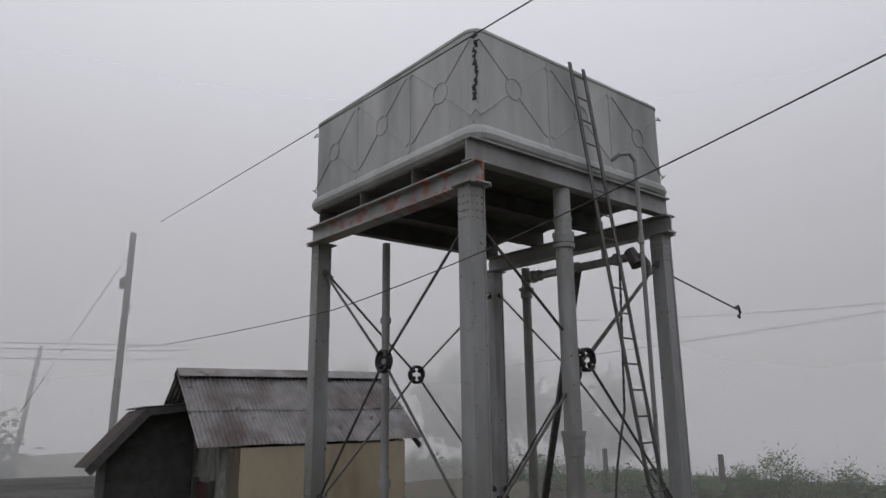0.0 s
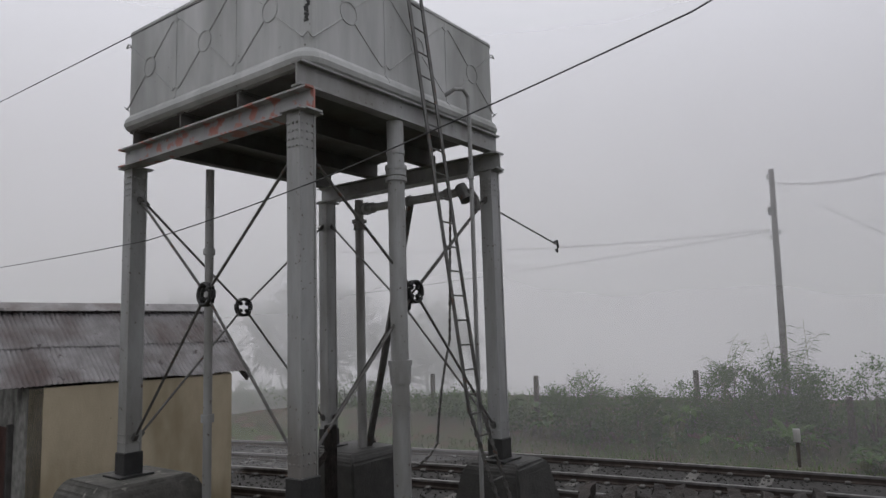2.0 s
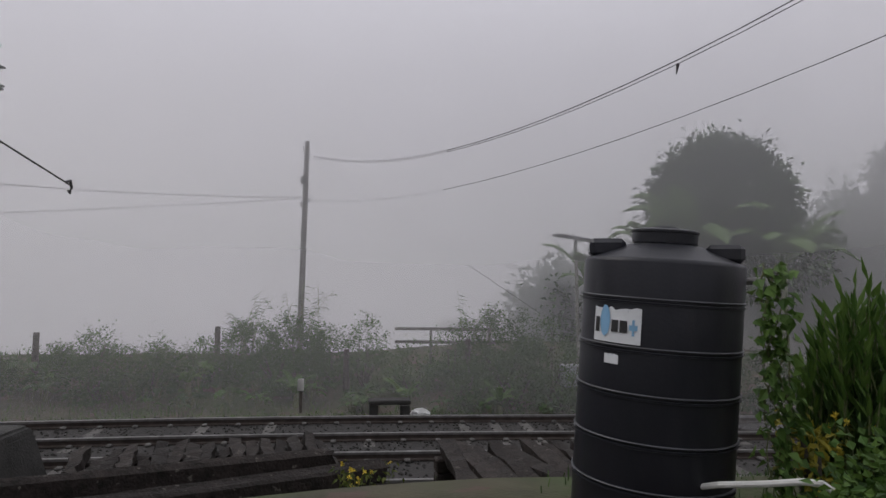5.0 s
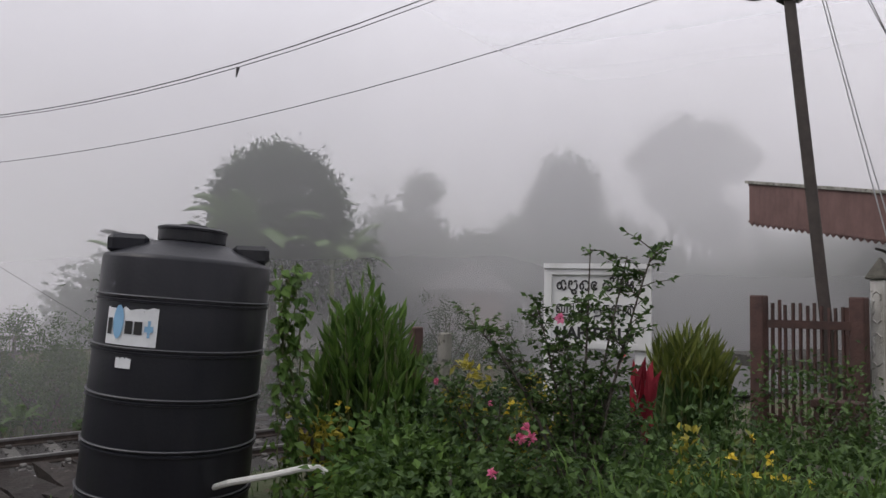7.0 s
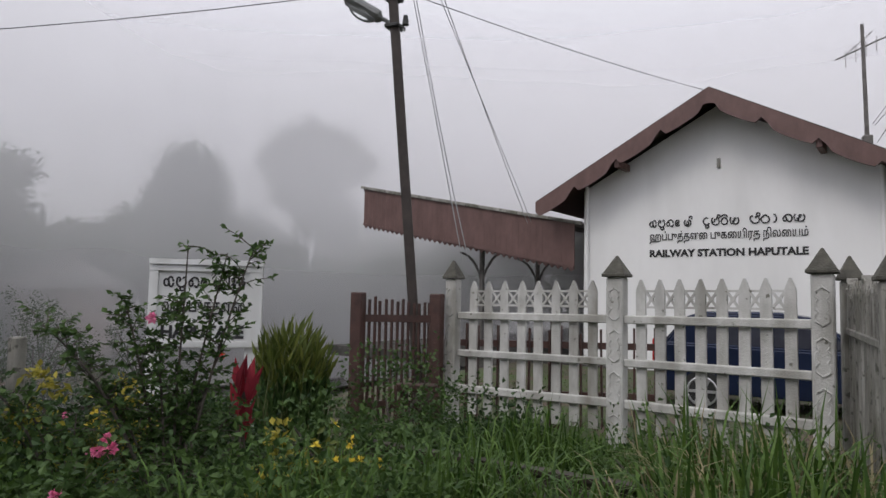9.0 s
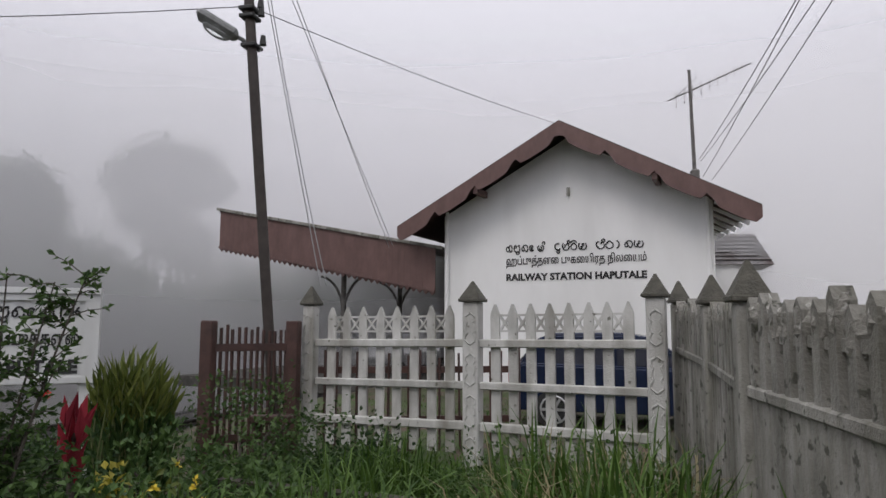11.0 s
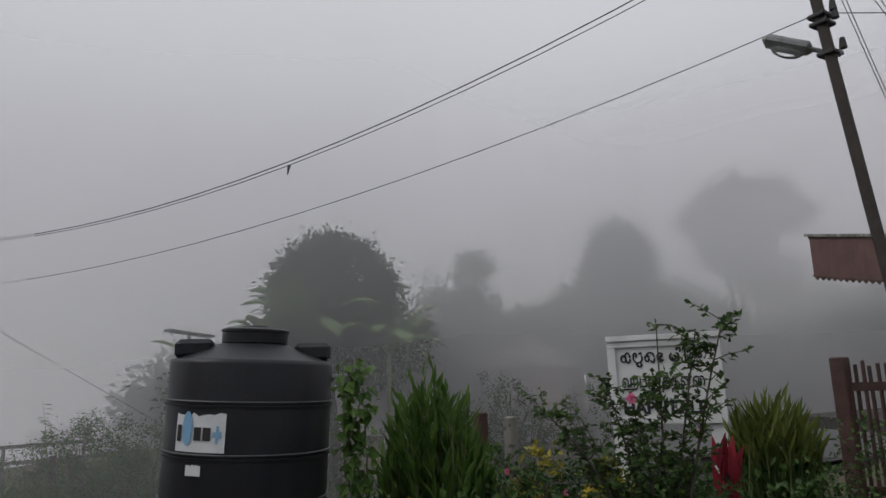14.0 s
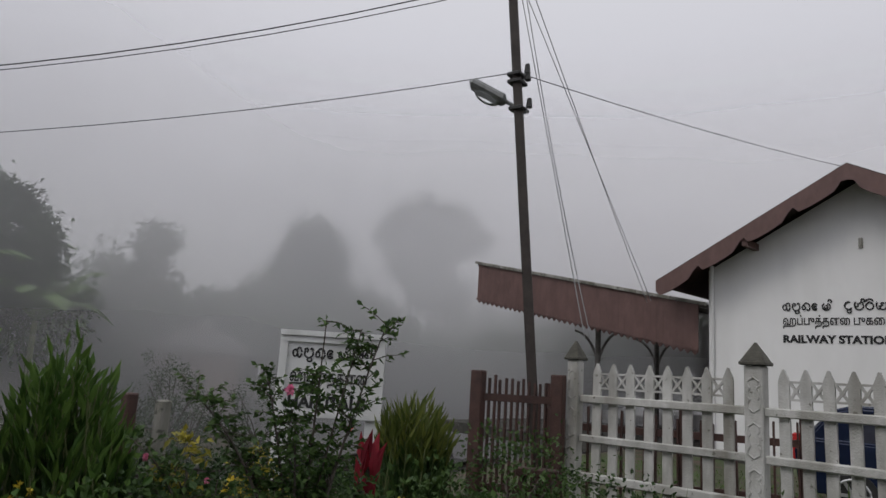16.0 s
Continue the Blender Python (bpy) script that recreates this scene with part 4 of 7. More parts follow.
def text(name, body, height, u0, z, width, parent, mat, depth=0.012):
    cu = bpy.data.curves.new(name, "FONT")
    cu.body, cu.size, cu.extrude, cu.resolution_u = body, height, depth, 3
    cu.offset = height * (0.042 if body.isascii() else 0.012)
    tmp = new(name, cu)
    bpy.context.view_layer.update()
    me = bpy.data.meshes.new_from_object(tmp.evaluated_get(bpy.context.evaluated_depsgraph_get()))
    bpy.data.objects.remove(tmp)
    xs = [v.co.x for v in me.vertices]
    k = width / (max(xs) - min(xs))
    lo = min(xs)
    for v in me.vertices:
        v.co.x = (v.co.x - lo) * k
    me.materials.clear()
    me.materials.append(mat)
    return me


SCRIPT = {  # open strokes of the round letters: centre, radii, start and end in degrees
    "ha": ((0.22, 0.38, 0.20, 0.30, 60, 400), (0.56, 0.46, 0.22, 0.40, 170, 0), (0.62, 0.34, 0.16, 0.32, 0, -170)),
    "pa": ((0.42, 0.40, 0.38, 0.40, 150, 395), (0.20, 0.66, 0.14, 0.16, 200, -80), (0.66, 0.70, 0.10, 0.14, 180, 0)),
    "u": ((0.52, -0.16, 0.20, 0.16, 140, 410),),
    "ta": ((0.20, 0.34, 0.17, 0.25, 0, 360), (0.48, 0.42, 0.34, 0.42, 170, 0), (0.66, 0.34, 0.16, 0.34, 0, -150)),
    "e": ((0.30, 0.40, 0.26, 0.36, 30, 330), (0.34, 0.36, 0.10, 0.14, 0, 300)),
    "la": ((0.45, 0.38, 0.40, 0.38, 120, 430), (0.42, 0.36, 0.17, 0.18, 90, -200)),
    "flag": ((0.82, 0.98, 0.16, 0.17, -70, 200),),
    "da": ((0.45, 0.46, 0.36, 0.40, 60, 330), (0.52, 0.14, 0.18, 0.14, 20, -200)),
    "ma": ((0.20, 0.56, 0.17, 0.25, 90, 400), (0.45, 0.40, 0.42, 0.40, 165, 395), (0.68, 0.62, 0.14, 0.20, 0, 190)),
    "ra": ((0.42, 0.38, 0.36, 0.36, 110, 430), (0.42, 0.70, 0.16, 0.10, 200, 20)),
    "i": ((0.42, 0.90, 0.32, 0.22, -10, 190),),
    "ya": ((0.22, 0.46, 0.20, 0.40, 120, 360), (0.62, 0.42, 0.34, 0.42, 180, 410), (0.56, 0.58, 0.11, 0.13, 0, 300)),
    "sa": ((0.22, 0.52, 0.18, 0.32, 60, 300), (0.52, 0.40, 0.40, 0.40, 180, 385), (0.72, 0.62, 0.14, 0.20, 0, 200)),
    "tha": ((0.45, 0.40, 0.40, 0.40, 130, 410), (0.44, 0.68, 0.20, 0.20, 200, 0)),
    "aa": ((0.20, 0.45, 0.26, 0.44, 90, -95),),
    "na": ((0.20, 0.34, 0.16, 0.24, 0, 360), (0.50, 0.40, 0.36, 0.42, 165, -30), (0.62, 0.28, 0.18, 0.26, -20, -180))}
NAME = (("ha",), ("pa", "u"), ("ta",), ("e",), ("la", "flag"))
STATION = (("da", "u"), ("ma", "flag"), ("ra", "i"), ("ya",)), (("sa", "flag"), ("tha",), ("aa",), ("na",), ("ya",))


def script_row(bm, place, width, h, words, r):
    """A row of round script: words as (start, end, letters), each letter of strokes with its marks."""
    for a, b, letters in words:
        step = (b - a) * width / len(letters)
        for k, marks in enumerate(letters):
            for mark in marks:
                for cx, cy, rx, ry, d0, d1 in SCRIPT[mark]:
                    pts = [place(a * width + step * (k + cx * 0.98 + rx * 0.98 * math.cos(radians(t))), h * (cy + ry * math.sin(radians(t)))) for t in np.linspace(d0, d1, 13)]
                    add_sweep(bm, pts, r, 5)


def build_station():
    root = thing("station_building", GO, "white limewashed railway station gable with maroon fretted barge boards", "station")
    H, A, HW, LEN = 4.25, 5.95, 3.15, 22.0
    part("gable_wall", add_prism(bmesh.new(), [G(-HW, 0), G(HW, 0), G(HW, H), G(0, A), G(-HW, H)], GN * -0.3), M_WHITE, root)
    for s in (-1, 1):
        part("side_wall", add_prism(bmesh.new(), [G(s * HW, 0, -0.3), G(s * HW, H, -0.3), G(s * HW, H, -LEN), G(s * HW, 0, -LEN)], GU * (-s * 0.3)), M_WHITE, root)
    sl = (A - H) / HW
    over, HWO = 0.75, 4.10
    for s in (-1, 1):
        za = A + 0.23
        roof = part("roof_slope", add_prism(bmesh.new(), [G(0, za, over), G(s * HWO, za - HWO * sl, over), G(s * HWO, za - HWO * sl, -LEN), G(0, za, -LEN)], V(0, 0, -0.07)), M_ROOF, root)
        # fretted barge board: scalloped lower edge
        n = 36
        top = [G(s * HWO * i / n, za - 0.02 - HWO * sl * i / n, over + 0.02) for i in range(n + 1)]
        low = []
        for i in range(n + 1):
            ph = (i / n * 4.0) % 1.0
            d = 0.34 + (0.10 * math.sin(math.pi * ph) ** 0.5 if i not in (0, n) else 0) - (0.10 if ph < 0.12 and i else 0)
            low.append(G(s * HWO * i / n, za - 0.02 - HWO * sl * i / n - d, over + 0.02))
        bm = bmesh.new()
        add_prism(bm, top + low[::-1], GN * -0.04)
        part("barge_board", bm, M_MAROON, root, "maroon scalloped barge board")
        part("soffit", add_prism(bmesh.new(), [G(s * (HW + 0.002), H + 0.12, over), G(s * HWO, za - HWO * sl - 0.10, over), G(s * HWO, za - HWO * sl - 0.10, -LEN), G(s * (HW + 0.002), H + 0.12, -LEN)], V(0, 0, -0.03)), M_BROWN, root)
        part("purlin_end", box(Matrix.Translation(G(s * 2.05, 4.72, 0.35)) @ pose(0, 0, 0, 0, 0, -11.7), (0.12, 0.7, 0.16), 0.01), M_MAROON, root)
        part("corner_pipe", add_tube(bmesh.new(), G(s * (HW - 0.10), 0.1, 0.06), G(s * (HW - 0.10), H + 0.1, 0.06), 0.045, seg=10), M_WHITE, root)
    # eaves fretwork and rafters on the yard side
    for k in range(14):
        a = G(-HW - 0.05, 4.2, 0.6 - k * 0.55)
        part("rafter", add_bar(bmesh.new(), a, G(-HWO + 0.1, 3.76, 0.6 - k * 0.55), 0.06, 0.10), M_WHITE, root)
    part("gable_hook", add_tube(bmesh.new(), G(-0.02, 4.55, 0.03), G(-0.02, 4.75, 0.03), 0.04, seg=8), M_FENCE, root)
    # lettering
    rows = ((None, 3.28, 0.24), ("ஹப்புத்தளை புகையிரத நிலையம்", 2.98, 0.25), ("RAILWAY STATION HAPUTALE", 2.60, 0.22))
    face = Matrix((-GU, V(0, 0, 1), GN)).transposed().to_4x4()
    for body, z, h in rows:
        if body:
            me = text("letters", body, h, 0, z, 3.27, root, M_BLACK, 0.006)
            ob = new("lettering", me)
            ob.parent, ob.matrix_parent_inverse = root, root.matrix_basis.inverted()
            m = face.copy()
            m.translation = G(1.52, z, 0.008)
            ob.matrix_basis = m
            ob["label"] = "black painted station lettering"
        else:
            bm = bmesh.new()
            script_row(bm, lambda x, y: G(1.52 - x, z + y, 0.010), 3.22, 0.19, ((0.0, 0.30, NAME), (0.367, 0.606, STATION[0]), (0.67, 1.0, STATION[1])), 0.016)
            part("lettering", bm, M_BLACK, root, "black painted rounded script")


build_station()


def build_canopy():
    root = thing("platform_canopy", G(5, 0, -2), "maroon boarded platform canopy on arched iron columns", "canopy")
    LEN = 20.0
    # sloping roof that rises towards the track, with a boarded end
    a, b = (3.15, 3.45), (10.45, 4.90)
    part("roof", add_prism(bmesh.new(), [G(*a, 0.0), G(*b, 0.0), G(*b, -LEN), G(*a, -LEN)], V(0, 0, -0.10)), M_ROOF, root)
    n = 40
    for i in range(n):
        u0, u1 = 3.4 + 7.0 * i / n, 3.4 + 7.0 * (i + 1) / n - 0.003
        z0, z1 = (a[1] + (b[1] - a[1]) * (u - a[0]) / (b[0] - a[0]) for u in (u0, u1))
        lo = 1.22 - 0.02 * i / n
        part("valance_board", add_prism(bmesh.new(), [G(u0, z0 - 0.05, 0.03), G(u1, z1 - 0.05, 0.03), G(u1, z1 - lo + 0.06, 0.03), G((u0 + u1) / 2, (z0 + z1) / 2 - lo - 0.03, 0.03), G(u0, z0 - lo + 0.06, 0.03)], GN * -0.03), M_MAROON, root)
    part("ridge_strip", add_bar(bmesh.new(), G(3.2, 3.46, 0.02), G(10.5, 4.92, 0.02), 0.14, 0.08), M_FENCE_GREY, root, "pale weathered capping strip")
    for s in range(4):
        part("batten", add_bar(bmesh.new(), G(3.4, 3.46 - 1.08 + 0.004 * s, 0.06), G(10.4, 4.86 - 1.08, 0.06), 0.03, 0.05), M_MAROON, root) if s == 0 else None
    for k in range(5):
        o = -0.8 - k * 3.4
        c = 6.6
        part("column", add_tube(bmesh.new(), G(c, 0, o), G(c, 3.6, o), 0.075, seg=12), M_POLE_GREY, root)
        for s in (-1, 1):
            for q, rr in ((0, 0.85),):
                pts = [G(c + s * (rr - rr * math.cos(t)), 1.75 + rr * 1.35 * math.sin(t) - q * 0.05, o) for t in np.linspace(0.05, 1.45, 9)]
                part("arched_bracket", add_sweep(bmesh.new(), pts, 0.035, 6), M_POLE_GREY, root)
        part("base_block", box(Matrix.Translation(G(c, 0.15, o)), (0.3, 0.3, 0.3), 0.03), M_POLE_GREY, root)


build_canopy()


def build_platform():
    quad = [G(2.2, -0.25, 0.4), G(11.4, -0.25, 0.4), G(12.2, -0.25, -40), G(2.2, -0.25, -40)]
    tagged(part("platform", add_prism(bmesh.new(), quad, V(0, 0, 0.30)), M_CONCRETE), "dark wet concrete station platform", "platform", kind="structure")
    bld = thing("annex_building", (-9.0, -30.2, 0.9), "low grey-roofed building beyond the station", "building")
    part("wall", box(pose(-8.95, -30.3, 2.65, 0, 0, -6), (1.9, 2.2, 3.5)), M_WHITE, bld)
    bm = bmesh.new()
    base = [V(-7.4, -29.2, 4.42), V(-10.4, -28.95, 4.37), V(-10.6, -31.6, 4.37), V(-7.6, -31.8, 4.42)]
    apex = [V(-8.0, -30.2, 5.50), V(-10.05, -30.0, 5.48), V(-10.1, -30.6, 5.48), V(-8.0, -30.8, 5.50)]
    vb, va = [bm.verts.new(p) for p in base], [bm.verts.new(p) for p in apex]
    for i in range(4):
        bm.faces.new((vb[i], vb[(i + 1) % 4], va[(i + 1) % 4], va[i]))
    bm.faces.new(va)
    bm.faces.new(vb[::-1])
    part("hipped_roof", bm, M_SHEET, bld)
    for k in range(1, 8):
        f = k / 8
        part("tile_course", add_bar(bmesh.new(), base[0].lerp(apex[0], f) + V(0, 0.02, 0.02), base[1].lerp(apex[1], f) + V(0, 0.02, 0.02), 0.05, 0.03), M_ROOF, bld)
    ant = thing("tv_antenna", G(-4.4, 4, -3), "tall pole with a comb antenna beside the station roof", "antenna")
    base = V(-7.49, -24.5, 4.3)
    top = V(-7.40, -24.5, 9.3)
    part("mast", tube(base, top, 0.06, 0.04, 8), M_POLE_GREY, ant)
    c = base.lerp(top, 0.86)
    boom0, boom1 = c + V(0.6, 0.1, -0.15), c + V(-1.6, -0.2, 0.85)
    part("boom", tube(boom0, boom1, 0.018, seg=6), M_POLE_GREY, ant)
    for k in range(9):
        p = boom0.lerp(boom1, 0.1 + 0.1 * k)
        part("element", tube(p - V(0, 0, 0.30 - 0.02 * k), p + V(0, 0, 0.12), 0.010, seg=5), M_POLE_GREY, ant)
    part("brace", tube(c + V(0.45, 0.1, -0.1), c + V(-0.2, 0, 0.5), 0.012, seg=5), M_POLE_GREY, ant)
    part("clamp", box(Matrix.Translation(base.lerp(top, 0.42)), (0.22, 0.22, 0.3), 0.03), M_POLE_GREY, ant)


build_platform()
cable(LP0.lerp(LP1, 0.99), G(4.35, 3.45, 0.7), 0.05, 0.011, M_WIRE_GREY, "pale grey service cable")
cable(LP0.lerp(LP1, 0.97) + V(0.1, 0, 0), G(4.3, 3.5, 0.6), 0.0, 0.010, M_WIRE_GREY, "pale grey service cable")
cable(LPI, G(0.1, 6.15, 0.6), 0.07, 0.009)
cable(LP0.lerp(LP1, 0.98), V(-1.75, -12.84, 2.9), 0.0, 0.010, M_WIRE_GREY, "pale grey service cable")
cable(LP0.lerp(LP1, 0.98) + V(-.1, 0, 0), V(-1.80, -12.9, 2.9), 0.25, 0.010, M_WIRE_GREY, "pale grey service cable")
for low, high in (((-7.62, -24.8, 6.9), (-6.88, -13.4, 6.03)), ((-7.66, -24.8, 6.85), (-7.04, -13.35, 5.98)), ((-7.72, -24.9, 6.45), (-6.90, -13.35, 6.0)), ((-7.95, -24.9, 6.35), (-7.19, -13.3, 5.93))):
    cable(low, V(*low).lerp(V(*high), 1.6), 0.12, 0.010)


# ---- precast concrete fence ----
def build_post(at, h, w, turn, mat, label, group):
    root = thing("fence_post", at, label, "fence post", group)
    m = Matrix.Translation(at) @ pose(0, 0, 0, 0, 0, turn)
    bm = bmesh.new()
    add_box(bm, m @ pose(0, 0, h / 2), (w, w, h), 0.012)
    shaft = part("shaft", bm, mat, root)
    for k in range(4):
        z = h - 0.26 - k * 0.40
        if z < 0.2:
            break
        bm = bmesh.new()
        e = w * 0.30
        for sx in (-1, 1):
            add_sweep(bm, [m @ V(x * sx, w / 2 + 0.003, z + y) for x, y in ((0, -0.155), (e, -0.12), (e, -0.07), (e * 0.62, -0.045), (e, -0.02), (e, 0.03), (e * 0.62, 0.055), (e, 0.08), (e, 0.12), (0, 0.155))], 0.009, 5)
        part("lozenge", bm, mat, shaft)
    bm = bmesh.new()
    add_box(bm, m @ pose(0, 0, h + 0.02), (w * 1.42, w * 1.42, 0.035), 0.008)
    bmesh.ops.create_cone(bm, cap_ends=True, segments=4, radius1=w * 0.90, radius2=0.012, depth=0.17, matrix=m @ pose(0, 0, h + 0.125, 0, 0, 45))
    part("cap", bm, M_CAP, root, "dark mouldy pyramid cap")
    return root


def build_panel(p0, p1, h, n, mat, label, fret=True, inset=0.082, w=0.047):
    """Pickets on three rails between two posts."""
    p0, p1 = Vector(p0), Vector(p1)
    d = (p1 - p0)
    d.z = 0
    L = d.length
    d.normalize()
    turn = math.degrees(math.atan2(d.y, d.x))
    root = thing("picket_fence", p0.lerp(p1, 0.5), label, "fence", "fence panels")
    slope = (p1.z - p0.z)
    out = V(-d.y, d.x, 0)
    for k, hh in ((0.22, 0.085), (0.52, 0.075), (0.835, 0.08)):
        a, b = p0 + d * inset + V(0, 0, h * k), p1 - d * inset + V(0, 0, h * k)
        part("rail", add_bar(bmesh.new(), a, b, 0.07, hh, 0.01), mat, root)
    for i in range(n):
        s = inset + 0.07 + (L - 2 * inset - 0.14) * (i + 0.5) / n
        c = p0 + d * s + V(0, 0, slope * s / L)
        lean = d * random.uniform(-0.008, 0.008)
        prof = [(-w, 0.02), (w, 0.02), (w, h * 1.03), (w * 0.93, h * 1.055), (w * 0.15, h * 1.125), (-w * 0.15, h * 1.125), (-w * 0.93, h * 1.055), (-w, h * 1.03)]
        bm = add_prism(bmesh.new(), [c + out * 0.012 + d * x + V(0, 0, z) + lean * z for x, z in prof], out * 0.03)
        part("picket", bm, mat, root)
    if fret:
        # pierced fretwork between the picket heads: a cross in a frame, with a knob in the middle
        step = (L - 2 * inset - 0.14) / n
        g = step / 2 - w + 0.004
        for i in range(n - 1):
            s = inset + 0.07 + step * (i + 1.0)
            c = p0 + d * s + V(0, 0, slope * s / L + h * 0.835 + 0.195) + out * 0.026
            bm = bmesh.new()
            for sx in (-1, 1):
                add_bar(bm, c + d * g * sx - V(0, 0, 0.07), c - d * g * sx + V(0, 0, 0.07), 0.022, 0.020)
                add_bar(bm, c - d * g + V(0, 0, 0.076 * sx), c + d * g + V(0, 0, 0.076 * sx), 0.024, 0.020)
            add_box(bm, Matrix.Translation(c) @ pose(0, 0, 0, 0, 0, turn) @ pose(0, 0, 0, 0, 45, 0), (0.032, 0.03, 0.032))
            part("fretwork", bm, mat, root, "pierced cross fretwork")


FZ = 1.18
P1, P2, P3 = V(-1.66, -12.81, FZ), V(-3.53, -12.47, FZ + 0.02), V(-5.24, -11.95, FZ + 0.04)
turn12 = math.degrees(math.atan2(P2.y - P1.y, P2.x - P1.x))
for p, wide in ((P1, 0.135), (P2, 0.165), (P3, 0.165)):
    build_post(p - V(0, 0, 0.32), 1.82, wide, turn12 + 180, M_FENCE, "stained white precast concrete post with a dark pyramid cap", "white fence posts")
build_panel(P1, P2, 1.31, 8, M_FENCE, "white precast concrete picket panel, stained and chipped")
build_panel(P2, P3, 1.31, 8, M_FENCE, "white precast concrete picket panel, stained and chipped")
S0, S1, S2, S3, S4 = V(-5.48, -12.36, 1.2), V(-5.52, -10.84, 1.15), V(-5.44, -9.32, 1.12), V(-5.62, -7.7, 1.1), V(-5.80, -6.05, 1.05)
for p in (S0, S1, S2, S3, S4):
    build_post(p - V(0, 0, 0.32), 1.80, 0.14, 90, M_FENCE_GREY, "dirty grey concrete post with a dark mouldy cap", "grey fence posts")
def build_side_panel(p0, p1, label):
    """A ribbed concrete slab wall with a ledge, and thin worn pickets on it."""
    p0, p1 = Vector(p0), Vector(p1)
    root = thing("slab_fence", p0.lerp(p1, 0.5) - V(0, 0, 0.2), label, "fence", "slab fence panels")
    d = (p1 - p0)
    d.z = 0
    L = d.length
    d.normalize()
    out = V(-d.y, d.x, 0)
    a, b = p0 + d * 0.06, p1 - d * 0.06
    part("slab", add_bar(bmesh.new(), a + V(0, 0, 0.42), b + V(0, 0, 0.42), 0.05, 1.24), M_FENCE_GREY, root)
    part("ledge", add_bar(bmesh.new(), a + V(0, 0, 1.06), b + V(0, 0, 1.06), 0.10, 0.06, 0.01), M_FENCE_GREY, root)
    n = 11
    for i in range(n):
        c = a.lerp(b, (i + 0.5) / n)
        part("rib", add_bar(bmesh.new(), c - V(0, 0, 0.15), c + V(0, 0, 1.03), 0.065, 0.05, 0.006, up=d), M_FENCE_GREY, root)
        t = 1.50 + random.uniform(-0.05, 0.03)
        w = 0.034
        tilt = random.uniform(-0.01, 0.01)
        prof = [(-w, 1.07), (w, 1.07), (w * random.uniform(0.8, 1.1) + tilt, t - 0.05), (random.uniform(-0.01, 0.01) + tilt, t), (-w * random.uniform(0.8, 1.1) + tilt, t - 0.04)]
        part("picket", add_prism(bmesh.new(), [c - out * 0.04 + d * x + V(0, 0, z) for x, z in prof], out * 0.08), M_FENCE_GREY, root)
        bm = bmesh.new()
        bmesh.ops.create_icosphere(bm, subdivisions=2, radius=1.0)
        for q in bm.verts:
            k = 1 + 0.5 * noise.noise(q.co * 1.7 + V(i, p0.y, 0))
            q.co = c + d * (0.048 * q.co.x * k) + out * (0.05 * q.co.y * k) + V(0, 0, t - 0.10 + 0.085 * q.co.z * k)
        part("worn_head", bm, M_CAP_GREY, root)
    part("picket_rail", add_bar(bmesh.new(), a + V(0, 0, 1.32), b + V(0, 0, 1.32), 0.05, 0.045), M_FENCE_GREY, root)


for a, b in ((S0, S1), (S1, S2), (S2, S3), (S3, S4)):
    build_side_panel(a, b, "dirty grey ribbed concrete slab fence with worn pickets")


